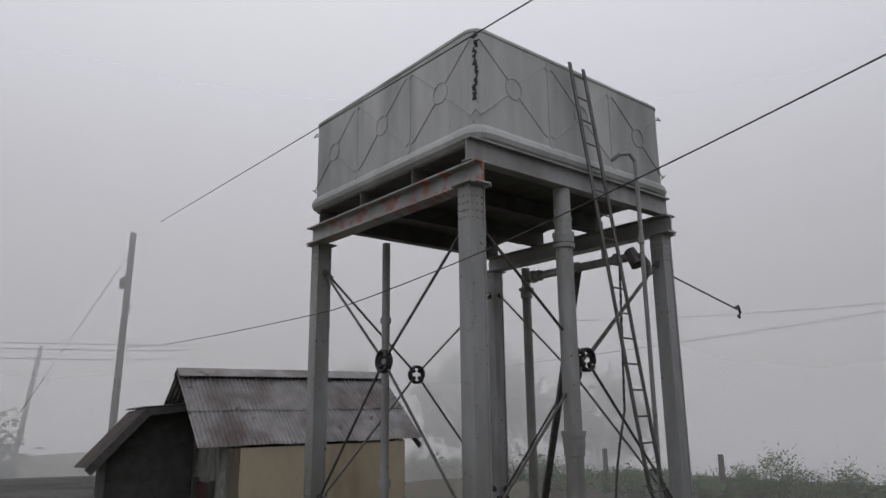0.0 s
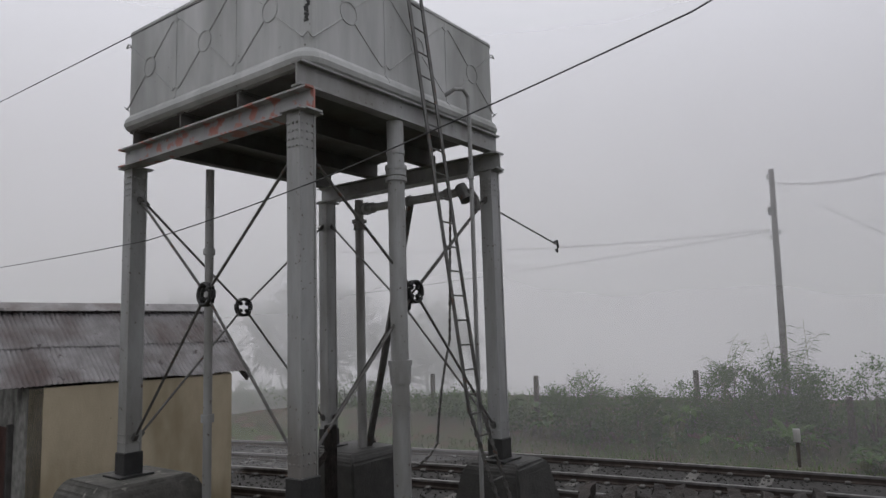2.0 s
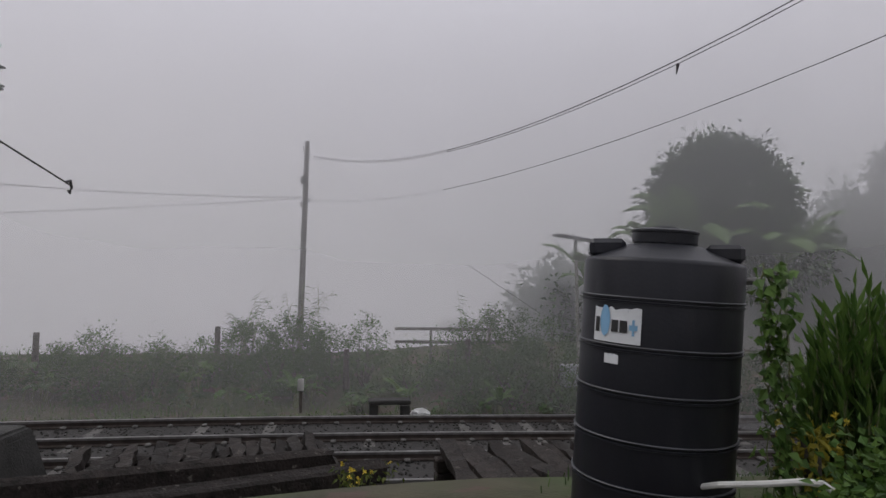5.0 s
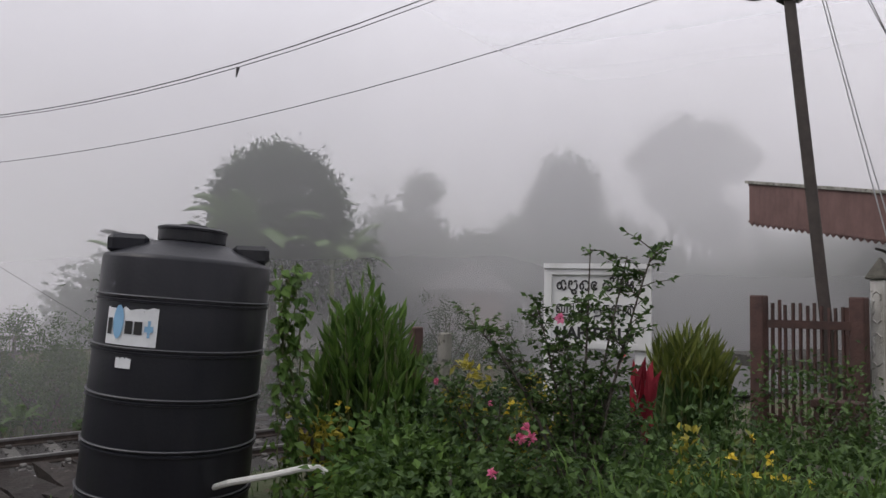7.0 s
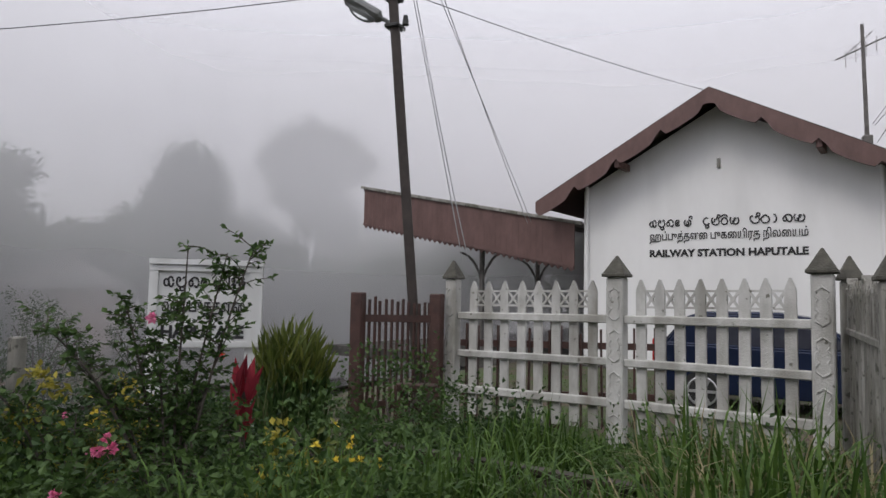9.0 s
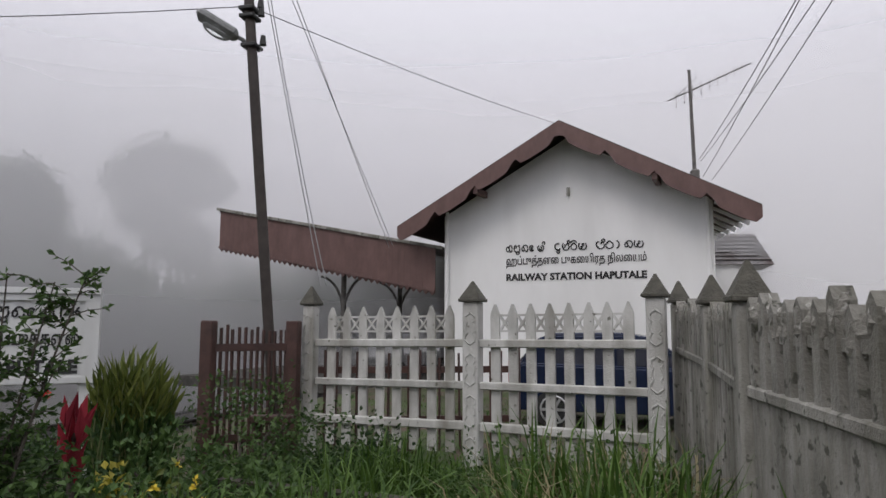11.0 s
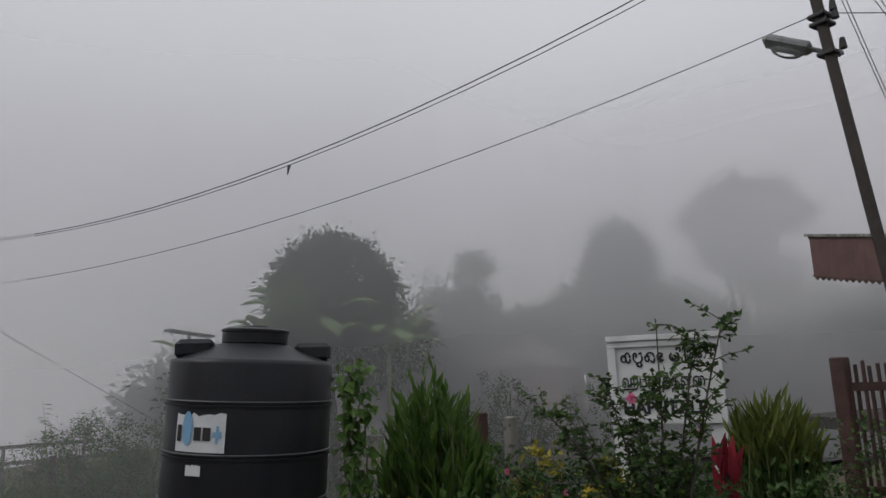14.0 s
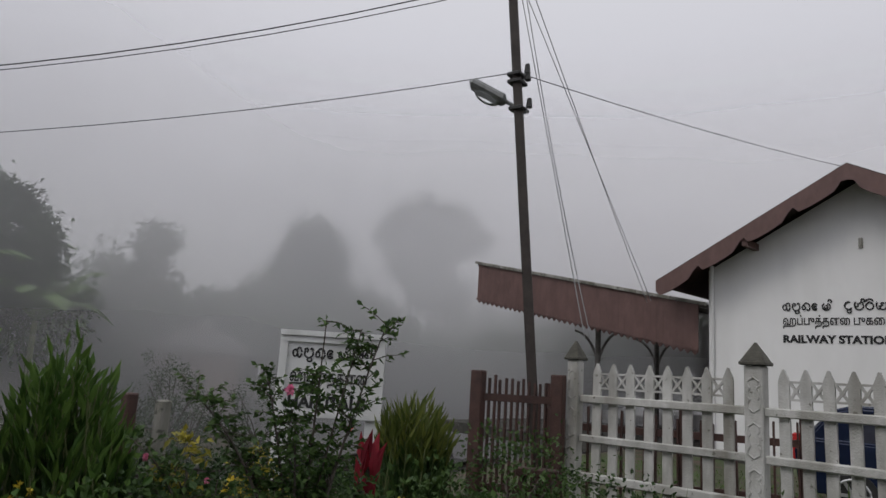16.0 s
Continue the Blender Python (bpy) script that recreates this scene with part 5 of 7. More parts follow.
# ---- brown timber fence and gate by the lamp pole ----
def build_brown_fence():
    a, b = V(-0.81, -12.16, 0.95), V(-1.53, -12.65, 0.95)
    root = thing("timber_fence", a.lerp(b, 0.5), "dark red-brown timber picket fence by the lamp pole", "fence")
    for p in (a, b):
        part("post", box(Matrix.Translation(p + V(0, 0, 0.78)), (0.14, 0.12, 1.56), 0.012), M_BROWN, root)
    for z in (0.35, 1.28):
        part("rail", add_bar(bmesh.new(), a + V(0, 0, z), b + V(0, 0, z), 0.05, 0.08), M_BROWN, root)
    for q in range(13):
        c = a.lerp(b, (q + 0.9) / 14)
        part("picket", add_bar(bmesh.new(), c + V(0, 0, 0.1), c + V(random.uniform(-0.01, 0.01), 0, 1.50 + random.uniform(-0.06, 0.03)), 0.035, 0.02), M_BROWN, root)
    rear = thing("timber_fence", V(-2.6, -14.1, 0.95), "dark red-brown timber fence standing behind the white fence", "fence")
    r0, r1 = V(-1.35, -13.55, 0.9), V(-3.75, -14.35, 0.9)
    for k in (0.0, 0.5, 1.0):
        part("post", box(Matrix.Translation(r0.lerp(r1, k) + V(0, 0, 0.66)), (0.11, 0.10, 1.32), 0.01), M_BROWN, rear)
    for z in (0.42, 1.02):
        part("rail", add_bar(bmesh.new(), r0 + V(0, 0, z), r1 + V(0, 0, z), 0.05, 0.08), M_BROWN, rear)
    for q in range(20):
        c = r0.lerp(r1, (q + 0.5) / 20)
        part("picket", add_bar(bmesh.new(), c + V(0, 0.03, 0.05), c + V(random.uniform(-0.02, 0.02), 0.03, 1.24 + random.uniform(-0.08, 0.04)), 0.05, 0.02), M_BROWN, rear)
    gate = thing("timber_gate", V(-1.2, -13.0, 0.95), "dark brown slatted timber gate standing ajar", "gate")
    c0, c1 = V(-1.45, -12.72, 0.95), V(-0.95, -13.7, 0.95)
    for q in range(8):
        c = c0.lerp(c1, (q + 0.3) / 8)
        part("slat", add_bar(bmesh.new(), c + V(0, 0, 0.15), c + V(0, 0, 1.45), 0.06, 0.02), M_BROWN, gate)
    for z in (0.7, 1.2):
        part("rail", add_bar(bmesh.new(), c0 + V(0, 0, z), c1 + V(0, 0, z), 0.05, 0.07), M_BROWN, gate)
    bench = thing("timber_trestle", V(-1.6, -12.2, 0.9), "low dark brown timber trestle beside the fence", "trestle")
    part("top", box(pose(-1.50, -12.25, 1.52, 0, 0, 20), (0.42, 0.16, 0.08), 0.01), M_BROWN, bench)
    for s in (-0.15, 0.15):
        part("leg", add_bar(bmesh.new(), (-1.5 + s, -12.25, 1.5), (-1.5 + s * 1.5, -12.15, 0.85), 0.07, 0.06), M_BROWN, bench)


build_brown_fence()


# ---- station name board ----
def build_sign():
    a, b = V(1.36, -11.31, 0.70), V(0.34, -11.97, 0.70)
    d = (b - a).normalized()
    out = V(d.y, -d.x, 0)
    if out.dot(V(-4.5, -5.5, 0) - a) < 0:
        out = -out
    L = (b - a).length
    root = thing("station_name_board", a.lerp(b, 0.5), "white concrete station name board on two legs with black lettering", "name board")
    part("board", add_prism(bmesh.new(), [a + V(0, 0, 1.16), b + V(0, 0, 1.16), b + V(0, 0, 2.08), a + V(0, 0, 2.08)], out * -0.10), M_SIGN, root)
    for p in (a + d * 0.08, b - d * 0.09):
        part("leg", box(Matrix.Translation(p - out * 0.05 + V(0, 0, 1.05)) @ Matrix.Rotation(math.atan2(d.y, d.x), 4, "Z"), (0.17, 0.086, 2.12), 0.012), M_SIGN, root)
    for z in (1.20, 2.04):
        part("frame_rail", add_bar(bmesh.new(), a + V(0, 0, z) + out * 0.01, b + V(0, 0, z) + out * 0.01, 0.05, 0.06), M_SIGN, root)
    for s0, wd in ((0.045, 0.09), (L - 0.07, 0.14)):
        part("frame_stile", add_bar(bmesh.new(), a + d * s0 + V(0, 0, 1.225) + out * 0.008, a + d * s0 + V(0, 0, 2.015) + out * 0.008, wd, 0.045, up=out), M_SIGN, root)
    part("top_strip", add_bar(bmesh.new(), a + V(0, 0, 2.11) - out * 0.05, b + V(0, 0, 2.11) - out * 0.05, 0.22, 0.06), M_SIGN, root, "chipped white coping")
    face = Matrix((d, V(0, 0, 1), out)).transposed().to_4x4()

    def put(body, h, s, z, w):
        me = text("letters", body, h, 0, z, w, root, M_BLACK, 0.004)
        ob = new("lettering", me)
        ob.parent, ob.matrix_parent_inverse = root, root.matrix_basis.inverted()
        m = face.copy()
        m.translation = a + d * s + V(0, 0, z) + out * 0.006
        ob.matrix_basis = m
        ob["label"] = "black painted lettering"
    put("HAPUTALE", 0.19, 0.14, 1.27, 0.89)
    put("ஹப்புத்தளை", 0.19, 0.14, 1.56, 0.89)
    put("246", 0.12, 0.87, 1.86, 0.16)
    bm = bmesh.new()
    script_row(bm, lambda x, y: a + d * (0.15 + x) + V(0, 0, 1.83 + y) + out * 0.006, 0.66, 0.13, ((0.0, 1.0, NAME),), 0.011)
    add_bar(bm, a + d * 0.85 + V(0, 0, 1.83) + out * 0.006, a + d * 0.85 + V(0, 0, 2.0) + out * 0.006, 0.018, 0.01)
    part("lettering", bm, M_BLACK, root, "black painted rounded script")


build_sign()


# ---- black plastic water tank ----
def build_cistern():
    r = 0.548
    c = V(0.42, -6.84, 0.86)
    root = thing("plastic_cistern", c, "tall black ribbed plastic water cistern with a torn label", "cistern")
    lean = Matrix.Translation(c) @ Matrix.Rotation(radians(3.4), 4, V(0.91, -0.42, 0))
    prof = [(r - 0.02, 0.0), (r, 0.04), (r, 1.765), (r - 0.01, 1.79), (r - 0.04, 1.80), (0.34, 1.865), (0.27, 1.90), (0.215, 1.91), (0.205, 1.91), (0.205, 1.94), (0.20, 1.95), (0.0, 1.96)]
    seg = 56

    def turned(pf, m):
        bm = bmesh.new()
        rings = []
        for rr, z in pf:
            rings.append([bm.verts.new(m @ V(rr * math.cos(t), rr * math.sin(t), z)) for t in (2 * math.pi * i / seg for i in range(seg))] if rr > 1e-6 else [bm.verts.new(m @ V(0, 0, z))])
        for p, q in zip(rings, rings[1:]):
            for i in range(seg):
                j = (i + 1) % seg
                bm.faces.new((p[i], p[j], q[j], q[i]) if len(q) > 1 else (p[i], p[j], q[0]))
        bm.faces.new(rings[0][::-1])
        return bm
    part("body", turned(prof, lean), M_PLASTIC, root, smooth=True)
    for z in (0.27, 0.57, 0.88, 1.18, 1.50):
        bm = bmesh.new()
        for dz in (0, 0.028):
            add_sweep(bm, [lean @ V((r + 0.004) * math.cos(t), (r + 0.004) * math.sin(t), z + dz) for t in np.linspace(0, 2 * math.pi, 57)], 0.009, 5)
        part("rib", bm, M_PLASTIC, root)
        part("scuffed_ridge", add_sweep(bmesh.new(), [lean @ V((r + 0.010) * math.cos(t), (r + 0.010) * math.sin(t), z + 0.03) for t in np.linspace(0, 2 * math.pi, 57)], 0.005, 4), M_RIM, root)
    part("lid", turned([(0.215, 1.915), (0.225, 1.915), (0.225, 1.985), (0.232, 1.99), (0.232, 2.005), (0.20, 2.018), (0.10, 2.022), (0.09, 2.035), (0.0, 2.04)], lean), M_PLASTIC, root, smooth=False)
    to = math.atan2(CAMY - c.y - 0.3, CAMX - c.x)
    for s in (-1, 1):
        a = to + s * 1.5
        q = lean @ V(0.40 * math.cos(a), 0.40 * math.sin(a), 1.86)
        part("lifting_lug", box(Matrix.Translation(q) @ Matrix.Rotation(a, 4, "Z"), (0.25, 0.28, 0.13), 0.03), M_PLASTIC, root)

    def patch(a0, a1, z0, z1, lift, jag=0.0):
        bm = bmesh.new()
        n = 10
        lo, hi = [], []
        for i in range(n + 1):
            t = a0 + (a1 - a0) * i / n
            lo.append(bm.verts.new(lean @ V((r + lift) * math.cos(t), (r + lift) * math.sin(t), z0)))
            hi.append(bm.verts.new(lean @ V((r + lift) * math.cos(t), (r + lift) * math.sin(t), z1 - jag * random.random())))
        for i in range(n):
            bm.faces.new((lo[i], lo[i + 1], hi[i + 1], hi[i]))
        return bm
    a = to - 0.93
    part("label", patch(a, a + 0.66, 1.225, 1.465, 0.006, 0.03), M_LABEL, root, "torn white and blue sticker")
    part("small_label", patch(a + 0.20, a + 0.40, 1.085, 1.16, 0.006, 0.02), M_LABEL, root, "small white sticker")
    # the printed drop and letters follow the wall
    bm = bmesh.new()
    for i in range(14):
        t = 2 * math.pi * i / 14
        bm.verts.new(lean @ V((r + 0.012) * math.cos(a + 0.19 + 0.075 * math.cos(t)), (r + 0.012) * math.sin(a + 0.19 + 0.075 * math.cos(t)), 1.365 + 0.105 * math.sin(t)))
    bm.verts.ensure_lookup_table()
    bm.faces.new(bm.verts[:])
    part("blue_drop", bm, M_BLUE, root, "blue printed drop")
    for u0, w, z0, z1, mt in ((0.03, 0.07, 1.285, 1.385, M_BLACK), (0.285, 0.095, 1.295, 1.375, M_BLACK), (0.40, 0.095, 1.295, 1.375, M_BLACK), (0.52, 0.10, 1.315, 1.35, M_BLUE), (0.555, 0.03, 1.28, 1.385, M_BLUE)):
        part("print_bar", patch(a + u0, a + u0 + w, z0, z1, 0.011), mt, root)
    part("inlet_pipe", add_sweep(bmesh.new(), [lean @ V(0.5 * math.cos(to + 1.45), 0.5 * math.sin(to + 1.45), 1.68), lean @ V(0.66 * math.cos(to + 1.4), 0.66 * math.sin(to + 1.4), 1.70), lean @ V(0.72 * math.cos(to + 1.38), 0.72 * math.sin(to + 1.38), 1.60)], 0.025, 8), M_STEEL, root)
    out0 = lean @ V((r - 0.02) * math.cos(to + 0.55), (r - 0.02) * math.sin(to + 0.55), 0.36)
    part("outlet_pipe", add_sweep(bmesh.new(), [out0, V(-0.26, -7.06, 1.26), V(-0.46, -7.25, 1.325), V(-0.62, -7.39, 1.385), V(-0.68, -7.46, 1.39), V(-0.71, -7.50, 1.36)], 0.020, 8), M_PVC, root, "pale plastic outlet pipe")


build_cistern()


# ---- car in the yard ----
def build_car():
    m = pose(-5.36, -17.2, 0.88, 0, 0, 176)
    root = thing("car", m.translation, "dark blue hatchback parked behind the fence", "car")

    def shape(prof, half, mat, name, parent, inset=0.0, label=""):
        bm = bmesh.new()
        rows = []
        for y, k in ((-half, 0.94), (-half * 0.96, 1.0), (half * 0.96, 1.0), (half, 0.94)):
            rows.append([bm.verts.new(m @ V(x * (1 - (1 - k) * 0.1), y, 0.1 + (z - 0.1) * (1 if abs(y) < half else 0.97))) for x, z in prof])
        for a, b in zip(rows, rows[1:]):
            for i in range(len(prof)):
                j = (i + 1) % len(prof)
                bm.faces.new((a[i], a[j], b[j], b[i]))
        bm.faces.new(rows[0][::-1])
        bm.faces.new(rows[-1])
        bmesh.ops.recalc_face_normals(bm, faces=bm.faces[:])
        bmesh.ops.bevel(bm, geom=bm.edges[:], offset=0.02, segments=2, affect="EDGES")
        return part(name, bm, mat, parent, label)
    shape([(-1.85, 0.28), (1.85, 0.26), (1.92, 0.55), (1.80, 0.78), (0.95, 0.95), (-1.70, 1.0), (-1.90, 0.85)], 0.82, M_CARPAINT, "body", root)
    shape([(0.95, 0.93), (0.25, 1.40), (-0.2, 1.47), (-1.2, 1.46), (-1.45, 1.38), (-1.78, 0.95)], 0.70, M_CARPAINT, "roof", root)
    for y in (-0.715, 0.715):
        for quad in ([(0.75, 0.98), (0.22, 1.32), (-0.25, 1.36), (-0.25, 0.98)], [(-0.32, 0.98), (-0.32, 1.36), (-1.1, 1.36), (-1.25, 0.98)]):
            part("side_window", add_prism(bmesh.new(), [m @ V(x, y, z) for x, z in quad], m.to_3x3() @ V(0, 0.01 if y > 0 else -0.01, 0)), M_SOLAR, root, "dark tinted window")
    part("rear_window", add_prism(bmesh.new(), [m @ V(-1.76, -0.58, 1.0), m @ V(-1.76, 0.58, 1.0), m @ V(-1.46, 0.52, 1.36), m @ V(-1.46, -0.52, 1.36)], m.to_3x3() @ V(-0.02, 0, 0.01)), M_SOLAR, root, "dark rear window")
    for y in (-0.68, 0.68):
        part("tail_lamp", box(m @ pose(-1.86, y, 0.86), (0.12, 0.22, 0.36), 0.02), M_REDLAMP, root, "red tail lamp")
        part("head_lamp", box(m @ pose(1.83, y, 0.68), (0.12, 0.28, 0.16), 0.02), M_GLASS, root)
    for x in (-1.2, 1.2):
        for y in (-0.76, 0.76):
            s = 1 if y > 0 else -1
            w = part("wheel", tube(m @ V(x, y - 0.09 * s, 0.30), m @ V(x, y + 0.09 * s, 0.30), 0.30, seg=22), M_TYRE, root, "black tyre on silver alloy wheel")
            bm = bmesh.new()
            add_tube(bm, m @ V(x, y + 0.085 * s, 0.30), m @ V(x, y + 0.098 * s, 0.30), 0.06, seg=10)
            for k in range(6):
                t = k * math.pi / 3
                add_bar(bm, m @ V(x, y + 0.095 * s, 0.30), m @ V(x + 0.20 * math.cos(t), y + 0.095 * s, 0.30 + 0.20 * math.sin(t)), 0.03, 0.04)
            add_sweep(bm, [m @ V(x + 0.205 * math.cos(t), y + 0.095 * s, 0.30 + 0.205 * math.sin(t)) for t in np.linspace(0, 2 * math.pi, 19)], 0.016, 5)
            part("rim", bm, M_ALLOY, w)


build_car()


# ---- old timber stacks beside the siding ----
def build_stack(p0, p1, width, n, z, label, seed):
    """Old sleepers laid side by side from p0 to p1."""
    rng = random.Random(seed)
    p0, p1 = Vector(p0), Vector(p1)
    root = thing("timber_stack", p0.lerp(p1, 0.5) + V(0, 0, z - 0.7), label, "timber stack", "timber stacks")
    d = (p1 - p0).normalized()
    a = V(-d.y, d.x, 0)
    step = (p1 - p0).length / n
    for i in range(n):
        c = p0 + d * step * (i + 0.5)
        L = width * rng.uniform(0.85, 1.08)
        m = Matrix.Translation(c + V(0, 0, z - 0.08 + rng.uniform(-0.10, 0.05))) @ Matrix.Rotation(math.atan2(a.y, a.x) + rng.uniform(-0.10, 0.10), 4, "Z") @ pose(0, 0, 0, rng.uniform(-12, 12), rng.uniform(-3, 3), 0)
        bm = bmesh.new()
        w2, segs = step * rng.uniform(0.36, 0.47), 7
        rings = []
        for k in range(segs + 1):
            q = -L / 2 + L * k / segs
            jx = [rng.uniform(-0.03, 0.03) for _ in range(8)]
            rings.append([bm.verts.new(m @ V(q, sy * w2 + jx[a_], sz * 0.075 + jx[a_ + 4])) for a_, (sy, sz) in enumerate(((-1, -1), (1, -1), (1, 1), (-1, 1)))])
        for e, g in zip(rings, rings[1:]):
            for c4 in range(4):
                bm.faces.new((e[c4], e[(c4 + 1) % 4], g[(c4 + 1) % 4], g[c4]))
        bm.faces.new(rings[0][::-1])
        bm.faces.new(rings[-1])
        part("old_sleeper", bm, M_OLDWOOD, root)
    for s in (-0.4, 0.4):
        for k in range(3):
            q0, q1 = p0 + a * width * s + V(0, 0, z - 0.26 - 0.2 * k), p1 + a * width * s + V(0, 0, z - 0.26 - 0.2 * k)
            part("bearer", add_bar(bmesh.new(), q0, q1, 0.22, 0.18, 0.02), M_OLDWOOD, root)


def build_log_pile():
    root = thing("log_pile", (-1.6, 14.0, 0.2), "low pile of dark wet logs beyond the hut", "log pile")
    for k, (w, z) in enumerate(((0.0, 0.45), (0.5, 0.42), (0.25, 0.72), (-0.3, 0.40), (0.1, 0.15), (0.6, 0.12))):
        part("log", tube(V(-3.4, 15.4 + w, z - 0.06), V(-0.3, 12.6 + w, z + 0.06), 0.17, 0.15, 9), M_OLDWOOD, root)


build_log_pile()
build_stack((4.2, -0.75, 0), (5.1, -3.9, 0), 1.5, 17, 0.20, "stack of wet black decaying timber sleepers", 1)
build_stack((3.9, -5.5, 0), (4.3, -7.6, 0), 2.2, 9, 0.30, "stack of wet black split timber sleepers", 2)


def split_timber(p, q, w, h, segs=16):
    """A long baulk with a ridged, splintered top and uneven sides."""
    m, L = axis_pose(p, q), (q - p).length
    bm = bmesh.new()
    outline = [(-0.5, -0.5), (0.5, -0.5), (0.52, 0.3), (0.36, 0.5), (0.16, 0.40), (0.02, 0.52), (-0.18, 0.38), (-0.34, 0.50), (-0.5, 0.32)]
    drift = [random.uniform(-0.08, 0.08) for _ in outline]
    rings = []
    for k in range(segs + 1):
        drift = [max(-0.16, min(0.16, e + random.uniform(-0.07, 0.07))) for e in drift]
        rings.append([bm.verts.new(m @ V(x * w * (1 + e * 0.5), y * h * (1 + e), -L / 2 + L * k / segs + (random.uniform(-0.08, 0.08) if k in (0, segs) else 0))) for (x, y), e in zip(outline, drift)])
    for e, g in zip(rings, rings[1:]):
        for i in range(len(outline)):
            bm.faces.new((e[i], e[(i + 1) % len(outline)], g[(i + 1) % len(outline)], g[i]))
    bm.faces.new(rings[0][::-1])
    bm.faces.new(rings[-1])
    bmesh.ops.recalc_face_normals(bm, faces=bm.faces[:])
    return bm


def build_timber_edge():
    for (a, b), label in ((((1.2, -0.65, 0.62), (4.05, -4.05, 0.30)), "long wet timber baulk lying by the siding"), (((1.0, -1.6, 0.50), (3.6, -4.7, 0.28)), "long wet timber baulk lying by the siding")):
        root = thing("timber_baulk", a, label, "timber", "timber baulks")
        for nm, dz, w, h in (("baulk", 0.0, 0.26, 0.2), ("block", -0.21, 0.34, 0.24), ("block", -0.52, 0.5, 0.46)):
            part(nm, split_timber(V(*a) + V(0, 0, dz), V(*b) + V(0, 0, dz), w, h), M_OLDWOOD, root)
    root = thing("old_rail_edge", (-3.3, -10.3, 0.8), "rusty old rails edging the grass bank", "edging")
    for p, q in (((-1.7, -10.92, 1.17), (-4.5, -10.08, 1.27)), ((-1.9, -10.58, 1.06), (-4.4, -9.92, 1.16))):
        part("rail", add_ibeam(bmesh.new(), p, q, 0.10, 0.13, 0.03), M_RAIL, root)
        for k in (0.1, 0.5, 0.9):
            c = V(*p).lerp(V(*q), k)
            part("stub_post", box(pose(c.x, c.y, c.z - 0.28), (0.10, 0.10, 0.46), 0.01), M_RAIL, root)
    stop = thing("buffer_post", (1.5, 2.4, -0.5), "short black timber post with a slanting prop", "post")
    part("post", box(pose(1.75, 1.55, 0.55), (0.13, 0.13, 1.5), 0.015), M_OLDWOOD, stop)
    part("prop", add_bar(bmesh.new(), (1.2, 2.0, 0.2), (1.72, 1.58, 0.95), 0.10, 0.08), M_OLDWOOD, stop)


build_timber_edge()


